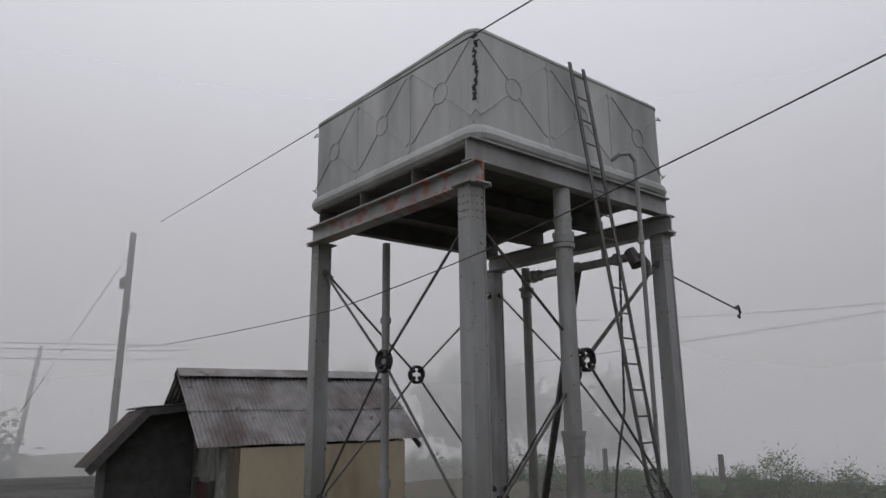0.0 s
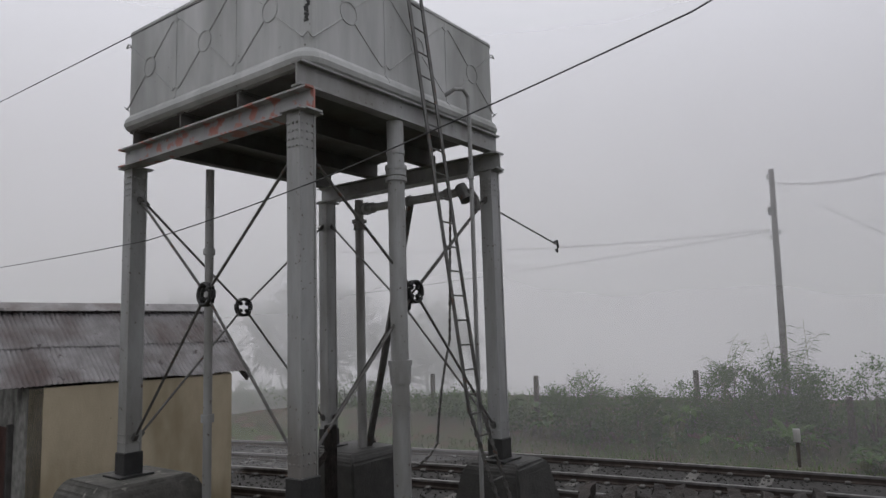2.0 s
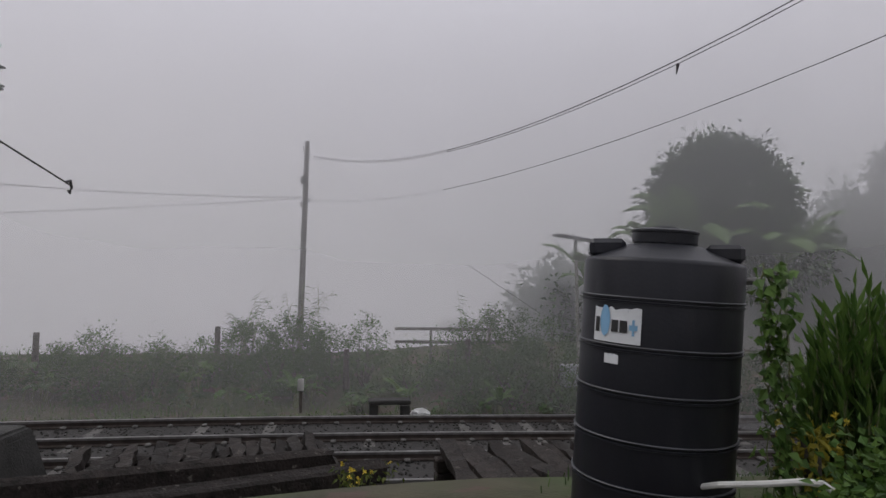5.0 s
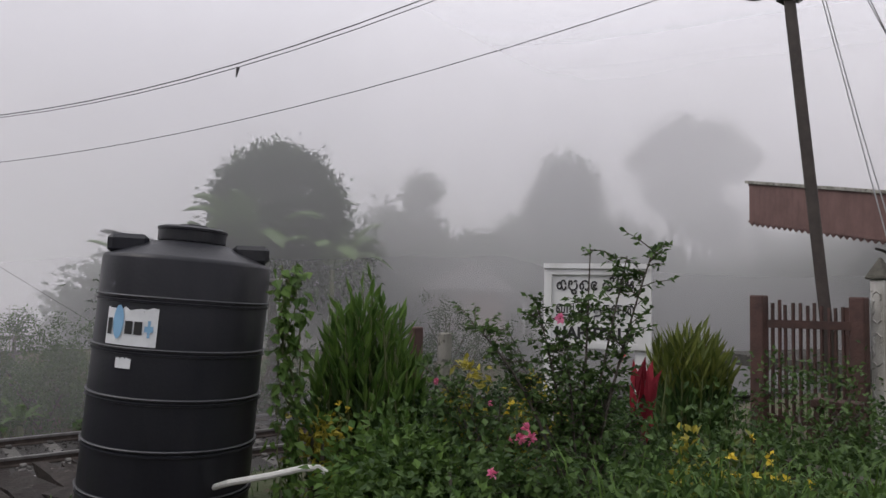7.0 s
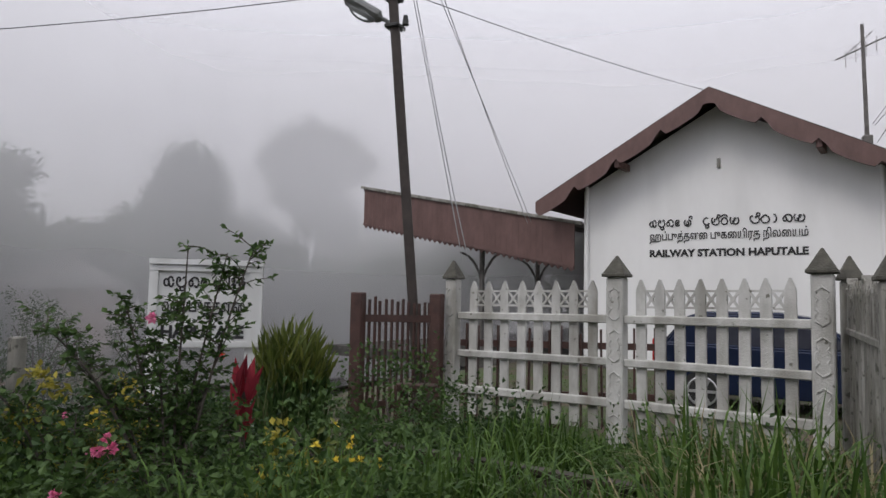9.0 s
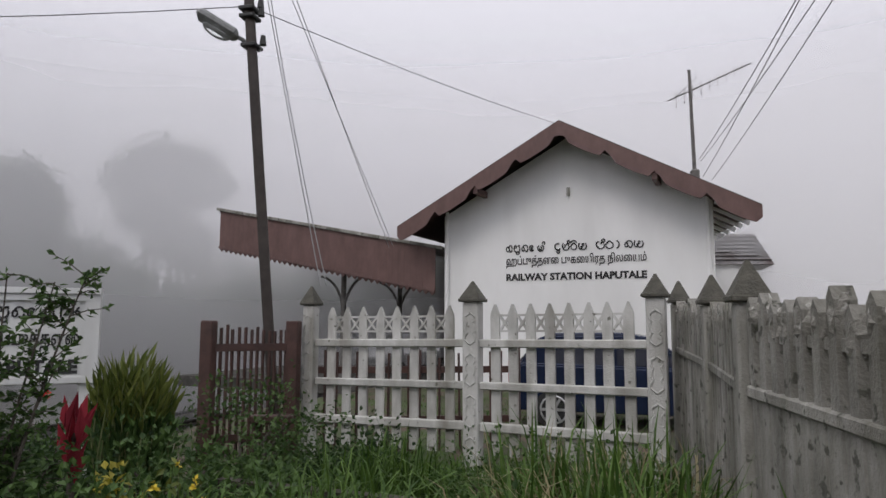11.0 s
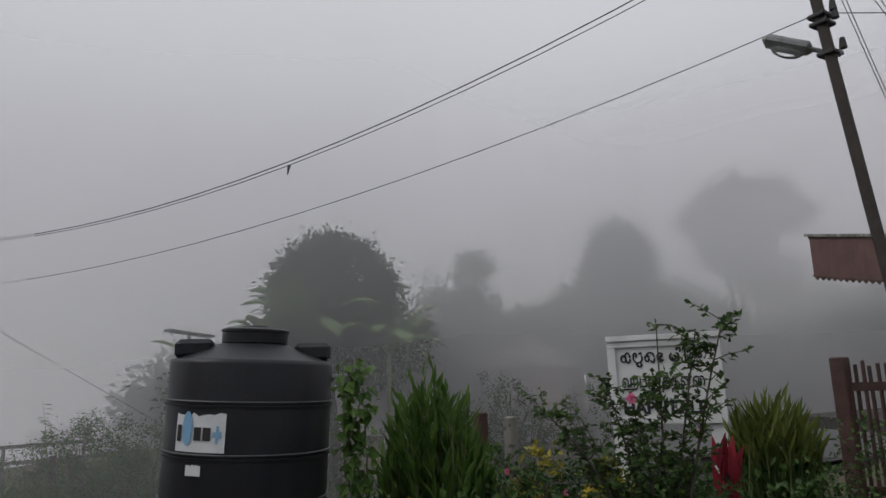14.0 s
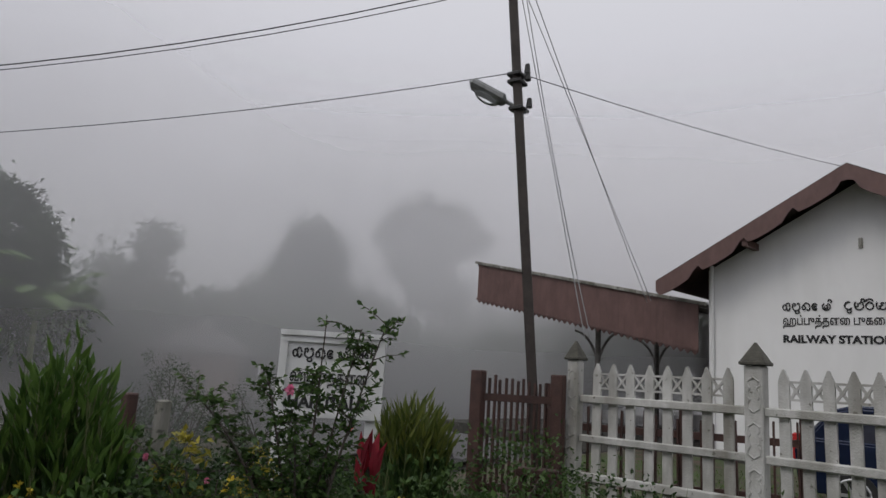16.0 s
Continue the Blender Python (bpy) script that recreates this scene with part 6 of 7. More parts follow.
# ---- far side of the line ----
def build_far_side():
    for x, y, h in ((12.86, 4.73, 1.45), (14.2, 0.6, 1.4), (13.8, -6.2, 1.5), (13.0, 8.6, 1.3), (12.4, 12.5, 1.3), (13.6, -3.0, 1.2)):
        z = ground_z(x, y) - 0.1
        root = thing("fence_stake", (x, y, z), "dark weathered timber fence stake on the bank", "fence stake", "bank stakes")
        part("stake", add_tube(bmesh.new(), (x, y, z), (x + random.uniform(-.05, .05), y, z + h), 0.085, 0.075, 8), M_BARK, root)
    for z in (0.35, 0.15, -0.05):
        cable((12.9, 4.7, z), (14.2, 0.6, z + 0.05), 0.05, 0.006, label="thin slack fence wire")
    s = thing("solar_street_lamp", (13.1, -9.0, -0.8), "slim grey pole carrying a flat tilted solar panel", "solar lamp")
    s0, s1 = V(13.07, -9.06, -0.7), V(13.1, -8.94, 3.62)
    part("pole", tube(s0, s1, 0.048, 0.042, 8), M_FENCE_GREY, s)
    part("panel", box(Matrix.Translation(s1 + V(0, 0, 0.05)) @ pose(0, 0, 0, 8, 0, 9), (0.48, 1.12, 0.05), 0.005), M_SOLAR, s, "dark flat solar panel")
    part("control_box", box(pose(13.0, -8.84, 0.15, 0, 0, 9), (0.34, 0.55, 0.55), 0.02), M_BIN, s, "pale grey steel box")
    b = thing("marker_stone", (11.6, -2.2, -0.5), "small pale square marker on the bank", "marker")
    part("plate", box(pose(11.6, -2.2, 0.05, 0, 0, 9), (0.05, 0.14, 0.28), 0.01), M_FENCE, b)
    part("stem", box(pose(11.62, -2.2, -0.3, 0, 0, 9), (0.05, 0.07, 0.6), 0.01), M_BARK, b)
    p = thing("far_roof_beams", (18, -5, 0.5), "two long level grey beams far on the slope", "beams")
    for z in (1.35, 0.95):
        part("beam", add_bar(bmesh.new(), (16.5, -4.1, z - 0.3), (16.6, -7.2, z - 0.3), 0.1, 0.09), M_POLE_GREY, p)
    for y in (-5.2, -7.0):
        part("leg", add_bar(bmesh.new(), (16.55, y, z - 1.9), (16.55, y, 1.05), 0.08, 0.08), M_POLE_GREY, p)
    for x, y, h, mat, lab in ((1.17, -9.37, 1.3, M_BROWN, "short red-brown timber post in the garden"), (1.03, -9.62, 1.25, M_FENCE_GREY, "short grey concrete post in the garden")):
        z = ground_z(x, y)
        r = thing("garden_post", (x, y, z), lab, "post")
        part("post", box(pose(x, y, z + h / 2 - 0.1), (0.11, 0.11, h), 0.012), mat, r)
    h = thing("far_cottage", (18.0, -23.7, -0.3), "long low faint pink cottage among trees in the mist", "cottage")
    hm = pose(18.2, -23.9, ground_z(18.2, -23.9) - 0.2, 0, 0, -50)
    part("wall", box(hm @ pose(0, 0, 1.2), (5.6, 3.0, 2.4)), M_BRICK, h)
    bm = bmesh.new()
    add_prism(bm, [hm @ V(-3.3, -2.1, 2.45), hm @ V(-3.3, 0, 3.45), hm @ V(-3.3, 2.1, 2.45)], hm.to_3x3() @ V(6.4, 0, 0))
    part("roof", bm, M_SHEET, h)
    part("eaves_board", add_bar(bmesh.new(), hm @ V(-3.3, -2.12, 2.42), hm @ V(3.1, -2.12, 2.42), 0.03, 0.10), M_FENCE_GREY, h)
    part("ridge_tile", add_bar(bmesh.new(), hm @ V(-2.2, 0, 3.5), hm @ V(-0.9, 0, 3.5), 0.16, 0.10), M_FENCE, h)
    part("window", box(hm @ pose(-0.9, -1.51, 1.4), (0.8, 0.06, 0.8), 0.01), M_SHED, h)
    bag = thing("plastic_sack", (11.5, -5.0, ground_z(11.5, -5.0)), "crumpled white plastic sack lying on the bank", "sack")
    bm = bmesh.new()
    bmesh.ops.create_icosphere(bm, subdivisions=3, radius=1.0)
    for v in bm.verts:
        k = 1 + 0.35 * noise.noise(v.co * 2.3)
        v.co = V(11.5 + 0.13 * v.co.x * k, -5.0 + 0.24 * v.co.y * k, ground_z(11.5, -5.0) + 0.10 + 0.16 * v.co.z * k)
    part("sack", bm, M_SIGN, bag)
    culvert = thing("culvert_head", (11.1, -4.4, -0.6), "small dark concrete culvert head below the bank", "culvert")
    part("lintel", box(pose(11.2, -4.3, -0.24, 0, 0, 8), (0.4, 0.95, 0.10), 0.02), M_CONCRETE_DARK, culvert)
    for q in (-0.42, 0.42):
        part("side_block", box(pose(11.2, -4.3 + q * 0.85, -0.52, 0, 0, 8), (0.38, 0.2, 0.46), 0.02), M_CONCRETE_DARK, culvert)


build_far_side()


# ---- plants ----
def stems(name, base, tips, r, mat, root):
    bm = bmesh.new()
    for a, b, k in tips:
        a, b = Vector(a), Vector(b)
        mid = a.lerp(b, 0.5) + V(random.uniform(-1, 1), random.uniform(-1, 1), random.uniform(-.3, .8)) * (b - a).length * 0.10
        add_sweep(bm, [a, mid, b], r * k, 5, r * k * 0.45)
    ob = part(name, bm, mat, root)
    ob["kind"] = "stuff"
    return ob


def tree(name, at, trunk_h, centre_h, radii, n, size, mat, label, clumps=60, spread=0.35, hollow=0.6, r=0.18, lean=0.0):
    x, y = at
    z = ground_z(x, y) - 0.2
    root = thing(name, (x, y, z), label, "tree", "misty trees")
    c = V(x + lean, y, z + centre_h)
    bm = bmesh.new()
    add_sweep(bm, [(x, y, z), (x + lean * 0.3, y, z + trunk_h * 0.5), (x + lean * 0.7, y + 0.1, z + trunk_h), c], r, 8, r * 0.4)
    part("trunk", bm, M_BARK, root)
    tips = []
    for k in range(9):
        u = unit(RNG.normal(size=(1, 3)))[0]
        u[2] = abs(u[2]) * 0.8
        tips.append((c - V(0, 0, radii[2] * 0.7), c + V(*(u * np.array(radii) * 0.85)), 1))
    stems("limb_tangle", at, tips, r * 0.45, M_BARK, root)
    p, h = crown_points(n, c, radii, clumps, spread, hollow)
    v, f = leaf_mesh(p, h, RNG.uniform(0.7, 1.3, n) * size, RNG.uniform(0.5, 0.75, n) * size)
    part_ob = from_data("crown", v.tolist(), f.tolist(), mat, root)
    return root


tree("round_tree", (14.05, -13.1), 2.6, 5.10, (1.55, 1.78, 1.88), 26000, 0.15, L_DARK, "dense dark rounded tree looming in the mist", 420, 0.16, 0.80, 0.22)
tree("round_tree", (16.4, -27.2), 3.0, 6.6, (1.25, 1.45, 1.9), 13000, 0.17, L_DARK, "faint rounded tree deep in the mist", 90, 0.3, 0.5, 0.25)
for dx, dy, h, r, zr in ((0.0, 0.0, 10.5, 2.3, 0.65), (1.5, 1.2, 9.7, 1.5, 0.5), (-1.3, -1.2, 9.6, 1.7, 0.5), (0.7, 0.9, 8.0, 1.5, 0.6), (-0.5, -0.6, 6.4, 1.5, 0.7)):
    tree("umbrella_tree", (15.8 + dx * 0.4, -35.8 + dy * 0.4), h - 1.5, h, (r, r, zr), 5200, 0.19, L_DARK, "pale flat-topped tree almost lost in mist", 26, 0.30, 0.25, 0.2, dx * 0.6)
tree("feathery_tree", (18.2, -20.9), 3.4, 5.2, (0.8, 0.85, 1.75), 4500, 0.2, L_DARK, "feathery upright tree behind the cottage in mist", 40, 0.22, 0.5, 0.12)
tree("feathery_tree", (19.2, -19.8), 2.6, 4.4, (0.9, 0.9, 1.6), 3600, 0.2, L_DARK, "feathery upright tree behind the cottage in mist", 40, 0.25, 0.5, 0.12)
tree("broad_tree", (19.5, -24.0), 2.0, 3.4, (1.9, 1.9, 1.3), 5500, 0.24, L_DARK, "broad dark shrubby tree in mist", 90, 0.30, 0.5, 0.16)
tree("broad_tree", (14.4, -25.5), 2.0, 3.3, (2.2, 2.0, 1.3), 5500, 0.24, L_DARK, "broad dark tree crown in mist", 90, 0.30, 0.5, 0.16)
tree("broad_tree", (12.0, -30.0), 2.2, 3.0, (2.6, 2.4, 1.4), 5000, 0.26, L_DARK, "broad dark tree crown in mist", 90, 0.32, 0.5, 0.2)
tree("broad_tree", (9.0, -36.0), 2.2, 2.8, (3.2, 2.6, 1.5), 4500, 0.28, L_DARK, "broad dark tree crown in mist", 90, 0.34, 0.5, 0.2)
tree("broad_tree", (17.2, -31.5), 2.2, 4.2, (2.2, 2.2, 1.6), 4000, 0.28, L_DARK, "broad dark tree crown in mist", 70, 0.34, 0.5, 0.2)
tree("broad_tree", (20.0, -21.0), 2.2, 3.6, (2.4, 2.2, 1.5), 4500, 0.26, L_DARK, "broad dark tree crown in mist", 80, 0.32, 0.5, 0.18)
tree("broad_tree", (19.0, -27.5), 2.2, 4.4, (2.4, 2.4, 1.6), 4500, 0.26, L_DARK, "broad dark tree crown in mist", 80, 0.32, 0.5, 0.18)
tree("broad_tree", (15.0, -29.5), 2.2, 3.6, (2.4, 2.4, 1.5), 4500, 0.26, L_DARK, "broad dark tree crown in mist", 80, 0.32, 0.5, 0.18)
tree("broad_tree", (18.5, -16.8), 2.0, 3.4, (1.8, 1.8, 1.4), 4000, 0.24, L_DARK, "broad dark tree crown in mist", 80, 0.28, 0.5, 0.18)
tree("thin_tree", (19.5, 21.5), 2.4, 4.0, (3.0, 3.0, 2.2), 3200, 0.35, L_DARK, "sparse leafy tree faint beyond the rails", 60, 0.40, 0.5, 0.14)
tree("thin_tree", (14.5, 28.0), 2.2, 3.4, (3.4, 3.0, 1.9), 2600, 0.38, L_DARK, "sparse leafy tree faint beyond the rails", 50, 0.45, 0.5, 0.14)
tree("thin_tree", (24.0, 17.5), 2.2, 3.8, (2.6, 2.6, 1.8), 2200, 0.36, L_DARK, "sparse leafy tree faint beyond the rails", 44, 0.42, 0.5, 0.14)


for x, y, h, r in ((22.6, -10.4, 1.2, 1.7), (24.4, -13.2, 1.9, 2.1), (25.4, -16.4, 1.4, 1.9), (25.0, -19.4, 2.3, 2.2), (24.4, -22.4, 1.7, 2.0), (22.6, -25.4, 2.4, 2.3), (-6.0, 24.0, 2.2, 2.6), (-9.5, 25.5, 2.6, 2.8), (-3.0, 22.5, 1.4, 2.0), (13.6, -37.5, 4.2, 2.6), (11.0, -38.5, 4.4, 2.8), (8.2, -39.5, 4.6, 3.0), (5.2, -41.0, 4.6, 3.0), (2.0, -42.0, 4.8, 3.2), (11.6, -34.0, 3.2, 2.2), (8.6, -34.8, 3.2, 2.2)):
    tree("forest_tree", (x, y), 2.2, h, (r, r, 1.9), 4200, 0.30, L_DARK, "dark broad forest tree dimmed by mist", 80, 0.36, 0.5, 0.2)


def bush(name, at, radii, n, size, mat, label, z=None, group="bushes", clumps=26, spread=0.13, hollow=0.3, width=0.5, category="bush"):
    x, y = at
    zz = ground_z(x, y) if z is None else z
    root = thing(name, (x, y, zz), label, category, group)
    c = (x, y, zz + radii[2] * 0.75)
    tips = [((x, y, zz - 0.1), tuple(np.array(c) + unit(RNG.normal(size=(1, 3)))[0] * np.array(radii) * 0.7), 1) for _ in range(7)]
    stems("stem_tangle", at, tips, 0.02 + 0.01 * radii[2], M_BARK, root)
    p, h = crown_points(n, c, radii, clumps, spread, hollow)
    p[:, 2] = np.maximum(p[:, 2], zz + 0.02)
    v, f = leaf_mesh(p, h, RNG.uniform(0.7, 1.3, n) * size, RNG.uniform(0.8, 1.2, n) * size * width)
    from_data("foliage", v.tolist(), f.tolist(), mat, root)
    return root


# bushes on the bank across the line: place, half width, level of the top, leaves
for x, y, rx, top, n, mat in ((12.4, 2.9, 0.62, 1.15, 3000, L_MID), (12.7, 1.62, 0.50, 1.00, 2000, L_MID), (13.6, 4.6, 0.8, 0.75, 1800, L_MID), (12.4, 5.6, 0.8, 0.55, 1700, L_MID), (12.9, 7.6, 1.0, 0.65, 1900, L_MID), (12.3, 9.8, 1.0, 0.65, 1800, L_MID),
                              (13.5, 0.6, 0.6, 0.95, 1700, L_MID), (14.4, -0.35, 0.85, 1.35, 3000, L_MID), (14.5, -1.5, 0.95, 1.55, 3600, L_MID), (14.0, -2.5, 0.6, 1.25, 1700, L_MID), (13.4, -1.2, 0.9, 0.70, 1800, L_MID),
                              (13.9, -3.45, 0.55, 1.62, 1300, L_MID), (13.6, -4.7, 0.8, 0.75, 1600, L_MID), (14.0, -6.0, 0.8, 1.45, 2700, L_MID), (14.2, -7.2, 1.0, 1.75, 3600, L_MID), (13.8, -8.4, 0.9, 1.75, 2900, L_MID), (13.0, -7.4, 0.9, 0.80, 1700, L_MID),
                              (12.7, -6.2, 0.7, 0.35, 1200, L_MID), (12.6, -8.6, 1.0, 0.95, 1700, L_MID), (12.3, -10.8, 1.2, 1.3, 2200, L_DARK), (13.2, -12.2, 1.4, 1.8, 2400, L_DARK), (11.9, -13.6, 1.2, 1.2, 1900, L_DARK), (12.5, -16.2, 1.4, 1.6, 2200, L_DARK),
                              (13.2, 12.5, 1.3, 0.8, 1500, L_MID), (12.0, 15.5, 1.6, 0.9, 1600, L_MID), (10.5, 19.0, 1.6, 0.8, 1300, L_MID), (13.0, -18.8, 1.4, 1.7, 1800, L_DARK), (10.6, -15.6, 1.0, 0.9, 1300, L_DARK), (15.2, -20.2, 1.5, 2.1, 2200, L_DARK), (13.6, -22.6, 1.5, 2.0, 2200, L_DARK), (16.4, -20.6, 1.3, 2.6, 2400, L_DARK)):
    bush("bank_bush", (x, y), (rx, rx, (top - ground_z(x, y)) / 1.75), int(n * 1.3), 0.085, mat, "wild green bush on the bank across the line", clumps=46, spread=0.12)


def broad_leaf(at, n, size, mat, label):
    """A low plant of a few broad arching leaves on stalks."""
    x, y = at
    z = ground_z(x, y)
    root = thing("broad_leaf_plant", (x, y, z), label, "plant", "bank plants")
    tips = []
    for k in range(n):
        a = 2.4 * k + random.uniform(-0.4, 0.4)
        d = V(math.cos(a), math.sin(a), 0)
        rise = size * random.uniform(0.6, 1.3)
        c = V(x, y, z + rise) + d * size * 0.35
        tips.append((V(x, y, z), c, 1))
        bm = bmesh.new()
        side = V(-d.y, d.x, 0)
        rows = []
        for t, w in ((0.0, 0.06), (0.25, 0.22), (0.5, 0.25), (0.78, 0.16), (1.0, 0.01)):
            q = c + d * size * 0.75 * t + V(0, 0, size * (0.35 * t - 0.55 * t * t))
            rows.append([bm.verts.new(q + side * w * size + V(0, 0, 0.10 * size)), bm.verts.new(q), bm.verts.new(q - side * w * size + V(0, 0, 0.10 * size))])
        for p, q in zip(rows, rows[1:]):
            for j in (0, 1):
                bm.faces.new((p[j], p[j + 1], q[j + 1], q[j]))
        part("leaf", bm, mat, root)
    stems("stalks", at, tips, 0.012, M_STALK, root)


place = random.Random(21)
for k in range(46):
    q = (place.uniform(11.5, 13.2), place.uniform(-9.0, 5.0))
    broad_leaf(q, place.randint(5, 8), place.uniform(0.28, 0.58) * (0.62 if q[1] < -3.5 or q[0] < 12 else 1.0), place.choice((L_MID, L_MID, L_BRIGHT)), "broad-leaved yam plant on the bank")


def banana(at, h, label, n=8, leaf=1.5, mat=None, group="banana plants"):
    x, y = at
    z = ground_z(x, y) - 0.05
    root = thing("banana_plant", (x, y, z), label, "banana plant", group)
    part("stem", add_tube(bmesh.new(), (x, y, z), (x + 0.05, y, z + h), 0.11, 0.06, 9), M_STALK, root)
    for k in range(n):
        a = 2 * math.pi * k / n + random.uniform(-0.3, 0.3)
        d = V(math.cos(a), math.sin(a), 0)
        s = V(-d.y, d.x, 0)
        L = leaf * random.uniform(0.75, 1.1)
        up = random.uniform(0.95, 1.7)
        bm = bmesh.new()
        rows = []
        m = 9
        for i in range(m + 1):
            t = i / m
            c = V(x, y, z + h) + d * L * t * 0.78 + V(0, 0, L * (up * t - 0.95 * t * t))
            w = 0.21 * L / 1.5 * math.sin(math.pi * min(1, 0.08 + 0.92 * t)) ** 0.6 * (0 if t < 0.10 else 1) + 0.012
            rag = random.uniform(0.75, 1.05)
            rows.append([bm.verts.new(c + s * w * rag - V(0, 0, 0.35 * w)), bm.verts.new(c), bm.verts.new(c - s * w * rag - V(0, 0, 0.35 * w))])
        for p, q in zip(rows, rows[1:]):
            for j in (0, 1):
                if random.random() < 0.93:
                    bm.faces.new((p[j], p[j + 1], q[j + 1], q[j]))
        part("leaf", bm, mat or L_BANANA, root)


banana((12.9, -12.0), 4.1, "banana plant with ragged drooping leaves", 10, 2.4)
banana((13.9, -13.4), 4.4, "banana plant with ragged drooping leaves", 10, 2.3)
banana((12.3, -14.0), 3.8, "banana plant with ragged drooping leaves", 10, 2.2)
banana((13.4, -10.9), 4.1, "banana plant with ragged drooping leaves", 8, 1.6)
banana((13.6, -9.5), 2.9, "banana plant with ragged drooping leaves", 8, 1.7)
for q in ((12.9, 0.9), (12.6, -1.9), (12.5, -4.6), (12.2, -6.9)):
    banana(q, 0.35, "young banana plant with broad pale leaves", 6, 0.75, L_BRIGHT, "young banana plants")


def reeds(at, n, h, label):
    """Canes that bow at the top, with narrow leaves hanging along them."""
    x, y = at
    z = ground_z(x, y)
    root = thing("reed_clump", (x, y, z), label, "reeds", "reed clumps")
    bm = bmesh.new()
    p, hd, ln = [], [], []
    for _ in range(n):
        a, rr = random.uniform(0, 6.28), random.uniform(0, 0.7)
        b = V(x + rr * math.cos(a), y + rr * math.sin(a), z)
        L, bow = h * random.uniform(0.6, 1.05), random.uniform(-0.9, 0.9)
        run = [b + V(0.1 * t, bow * t ** 2.2, L * (t - 0.22 * abs(bow) * t ** 4)) for t in np.linspace(0, 1, 8)]
        add_sweep(bm, run, 0.013, 4, 0.004)
        for k in range(14):
            f = 2.6 + 4.3 * k / 14
            q = run[int(f)].lerp(run[int(f) + 1], f % 1)
            p.append(tuple(q))
            hd.append((random.uniform(-.4, .4), random.choice((-1, 1)) * random.uniform(0.4, 1), random.uniform(0.1, 0.9)))
            ln.append(random.uniform(0.16, 0.38))
    part("canes", bm, M_STALK, root)
    v, f = leaf_mesh(np.array(p), np.array(hd), np.array(ln), 0.018, droop=0.75)
    from_data("leaves", v.tolist(), f.tolist(), L_MID, root)


reeds((14.9, -0.1), 9, 2.5, "tall feathery canes beside the utility pole")
reeds((14.9, -1.6), 12, 2.7, "tall feathery canes beside the utility pole")
reeds((14.5, -6.7), 12, 2.6, "tall feathery canes on the bank")
reeds((12.7, 1.7), 14, 1.5, "low feathery canes on the bank")
reeds((12.2, 4.4), 8, 0.9, "low feathery canes on the bank")


def shoots(name, at, z0, height, radius, n, mats, label, category="shrub", leaf=0.22, width=0.05, belly=0.45, per=20):
    """An upright oval shrub of lance leaves set along many stems, paler at the tips."""
    x, y = at
    root = thing(name, (x, y, z0), label, category)
    tips, low, high = [], [], []
    for _ in range(n):
        a, rr = random.uniform(0, 6.28), radius * random.random() ** 0.5
        hh = height * (1 - belly * (rr / radius) ** 2) * random.uniform(0.86, 1.03)
        b = V(x + rr * 0.7 * math.cos(a), y + rr * 0.7 * math.sin(a), z0)
        t = V(x + rr * 0.94 * math.cos(a), y + rr * 0.94 * math.sin(a), z0 + hh)
        tips.append((b, t, 1))
        for k in range(per):
            f = 0.06 + 0.94 * (k + random.random()) / per
            aa = a + random.gauss(0, 1.1)
            (high if f > 0.72 else low).append((*b.lerp(t, f), math.cos(aa), math.sin(aa), random.uniform(1.3, 3.6)))
    stems("stem_tangle", at, tips, 0.010, M_STALK, root)
    for nm, rows, mat in (("leaves", low, mats[0]), ("young_leaves", high, mats[1])):
        q = np.array(rows)
        v, f = leaf_mesh(q[:, :3], q[:, 3:], RNG.uniform(0.7, 1.2, len(q)) * leaf, RNG.uniform(0.75, 1.1, len(q)) * width, fold=0.2, droop=0.08)
        from_data(nm, v.tolist(), f.tolist(), mat, root)
    return root


shoots("ginger_shrub", (0.24, -8.30), 0.85, 1.66, 0.47, 130, (L_MID, L_BRIGHT), "tall dense green lance-leaved shrub", leaf=0.21, width=0.046, belly=0.46)
shoots("croton_shrub", (-0.77, -11.05), 0.85, 1.30, 0.38, 110, (L_MID, L_YELLOW), "rounded croton shrub with yellow-green blades", leaf=0.22, width=0.040, belly=0.22)


def cordyline(at, z0, label):
    x, y = at
    root = thing("cordyline", (x, y, z0), label, "shrub")
    part("cane", add_tube(bmesh.new(), (x, y, z0), (x, y, z0 + 0.7), 0.03, 0.02, 6), M_BARK, root)
    n = 22
    pts = np.array([(x + random.uniform(-.06, .06), y + random.uniform(-.06, .06), z0 + random.uniform(0.05, 0.62)) for _ in range(n)])
    hd = np.array([(random.uniform(-1, 1), random.uniform(-1, 1), random.uniform(1.0, 3.2)) for _ in range(n)])
    v, f = leaf_mesh(pts, hd, RNG.uniform(0.22, 0.36, n), 0.085, droop=0.06)
    from_data("leaves", v.tolist(), f.tolist(), L_RED, root)


cordyline((-1.02, -10.08), 1.12, "crimson strap-leaved cordyline in the flower bed")


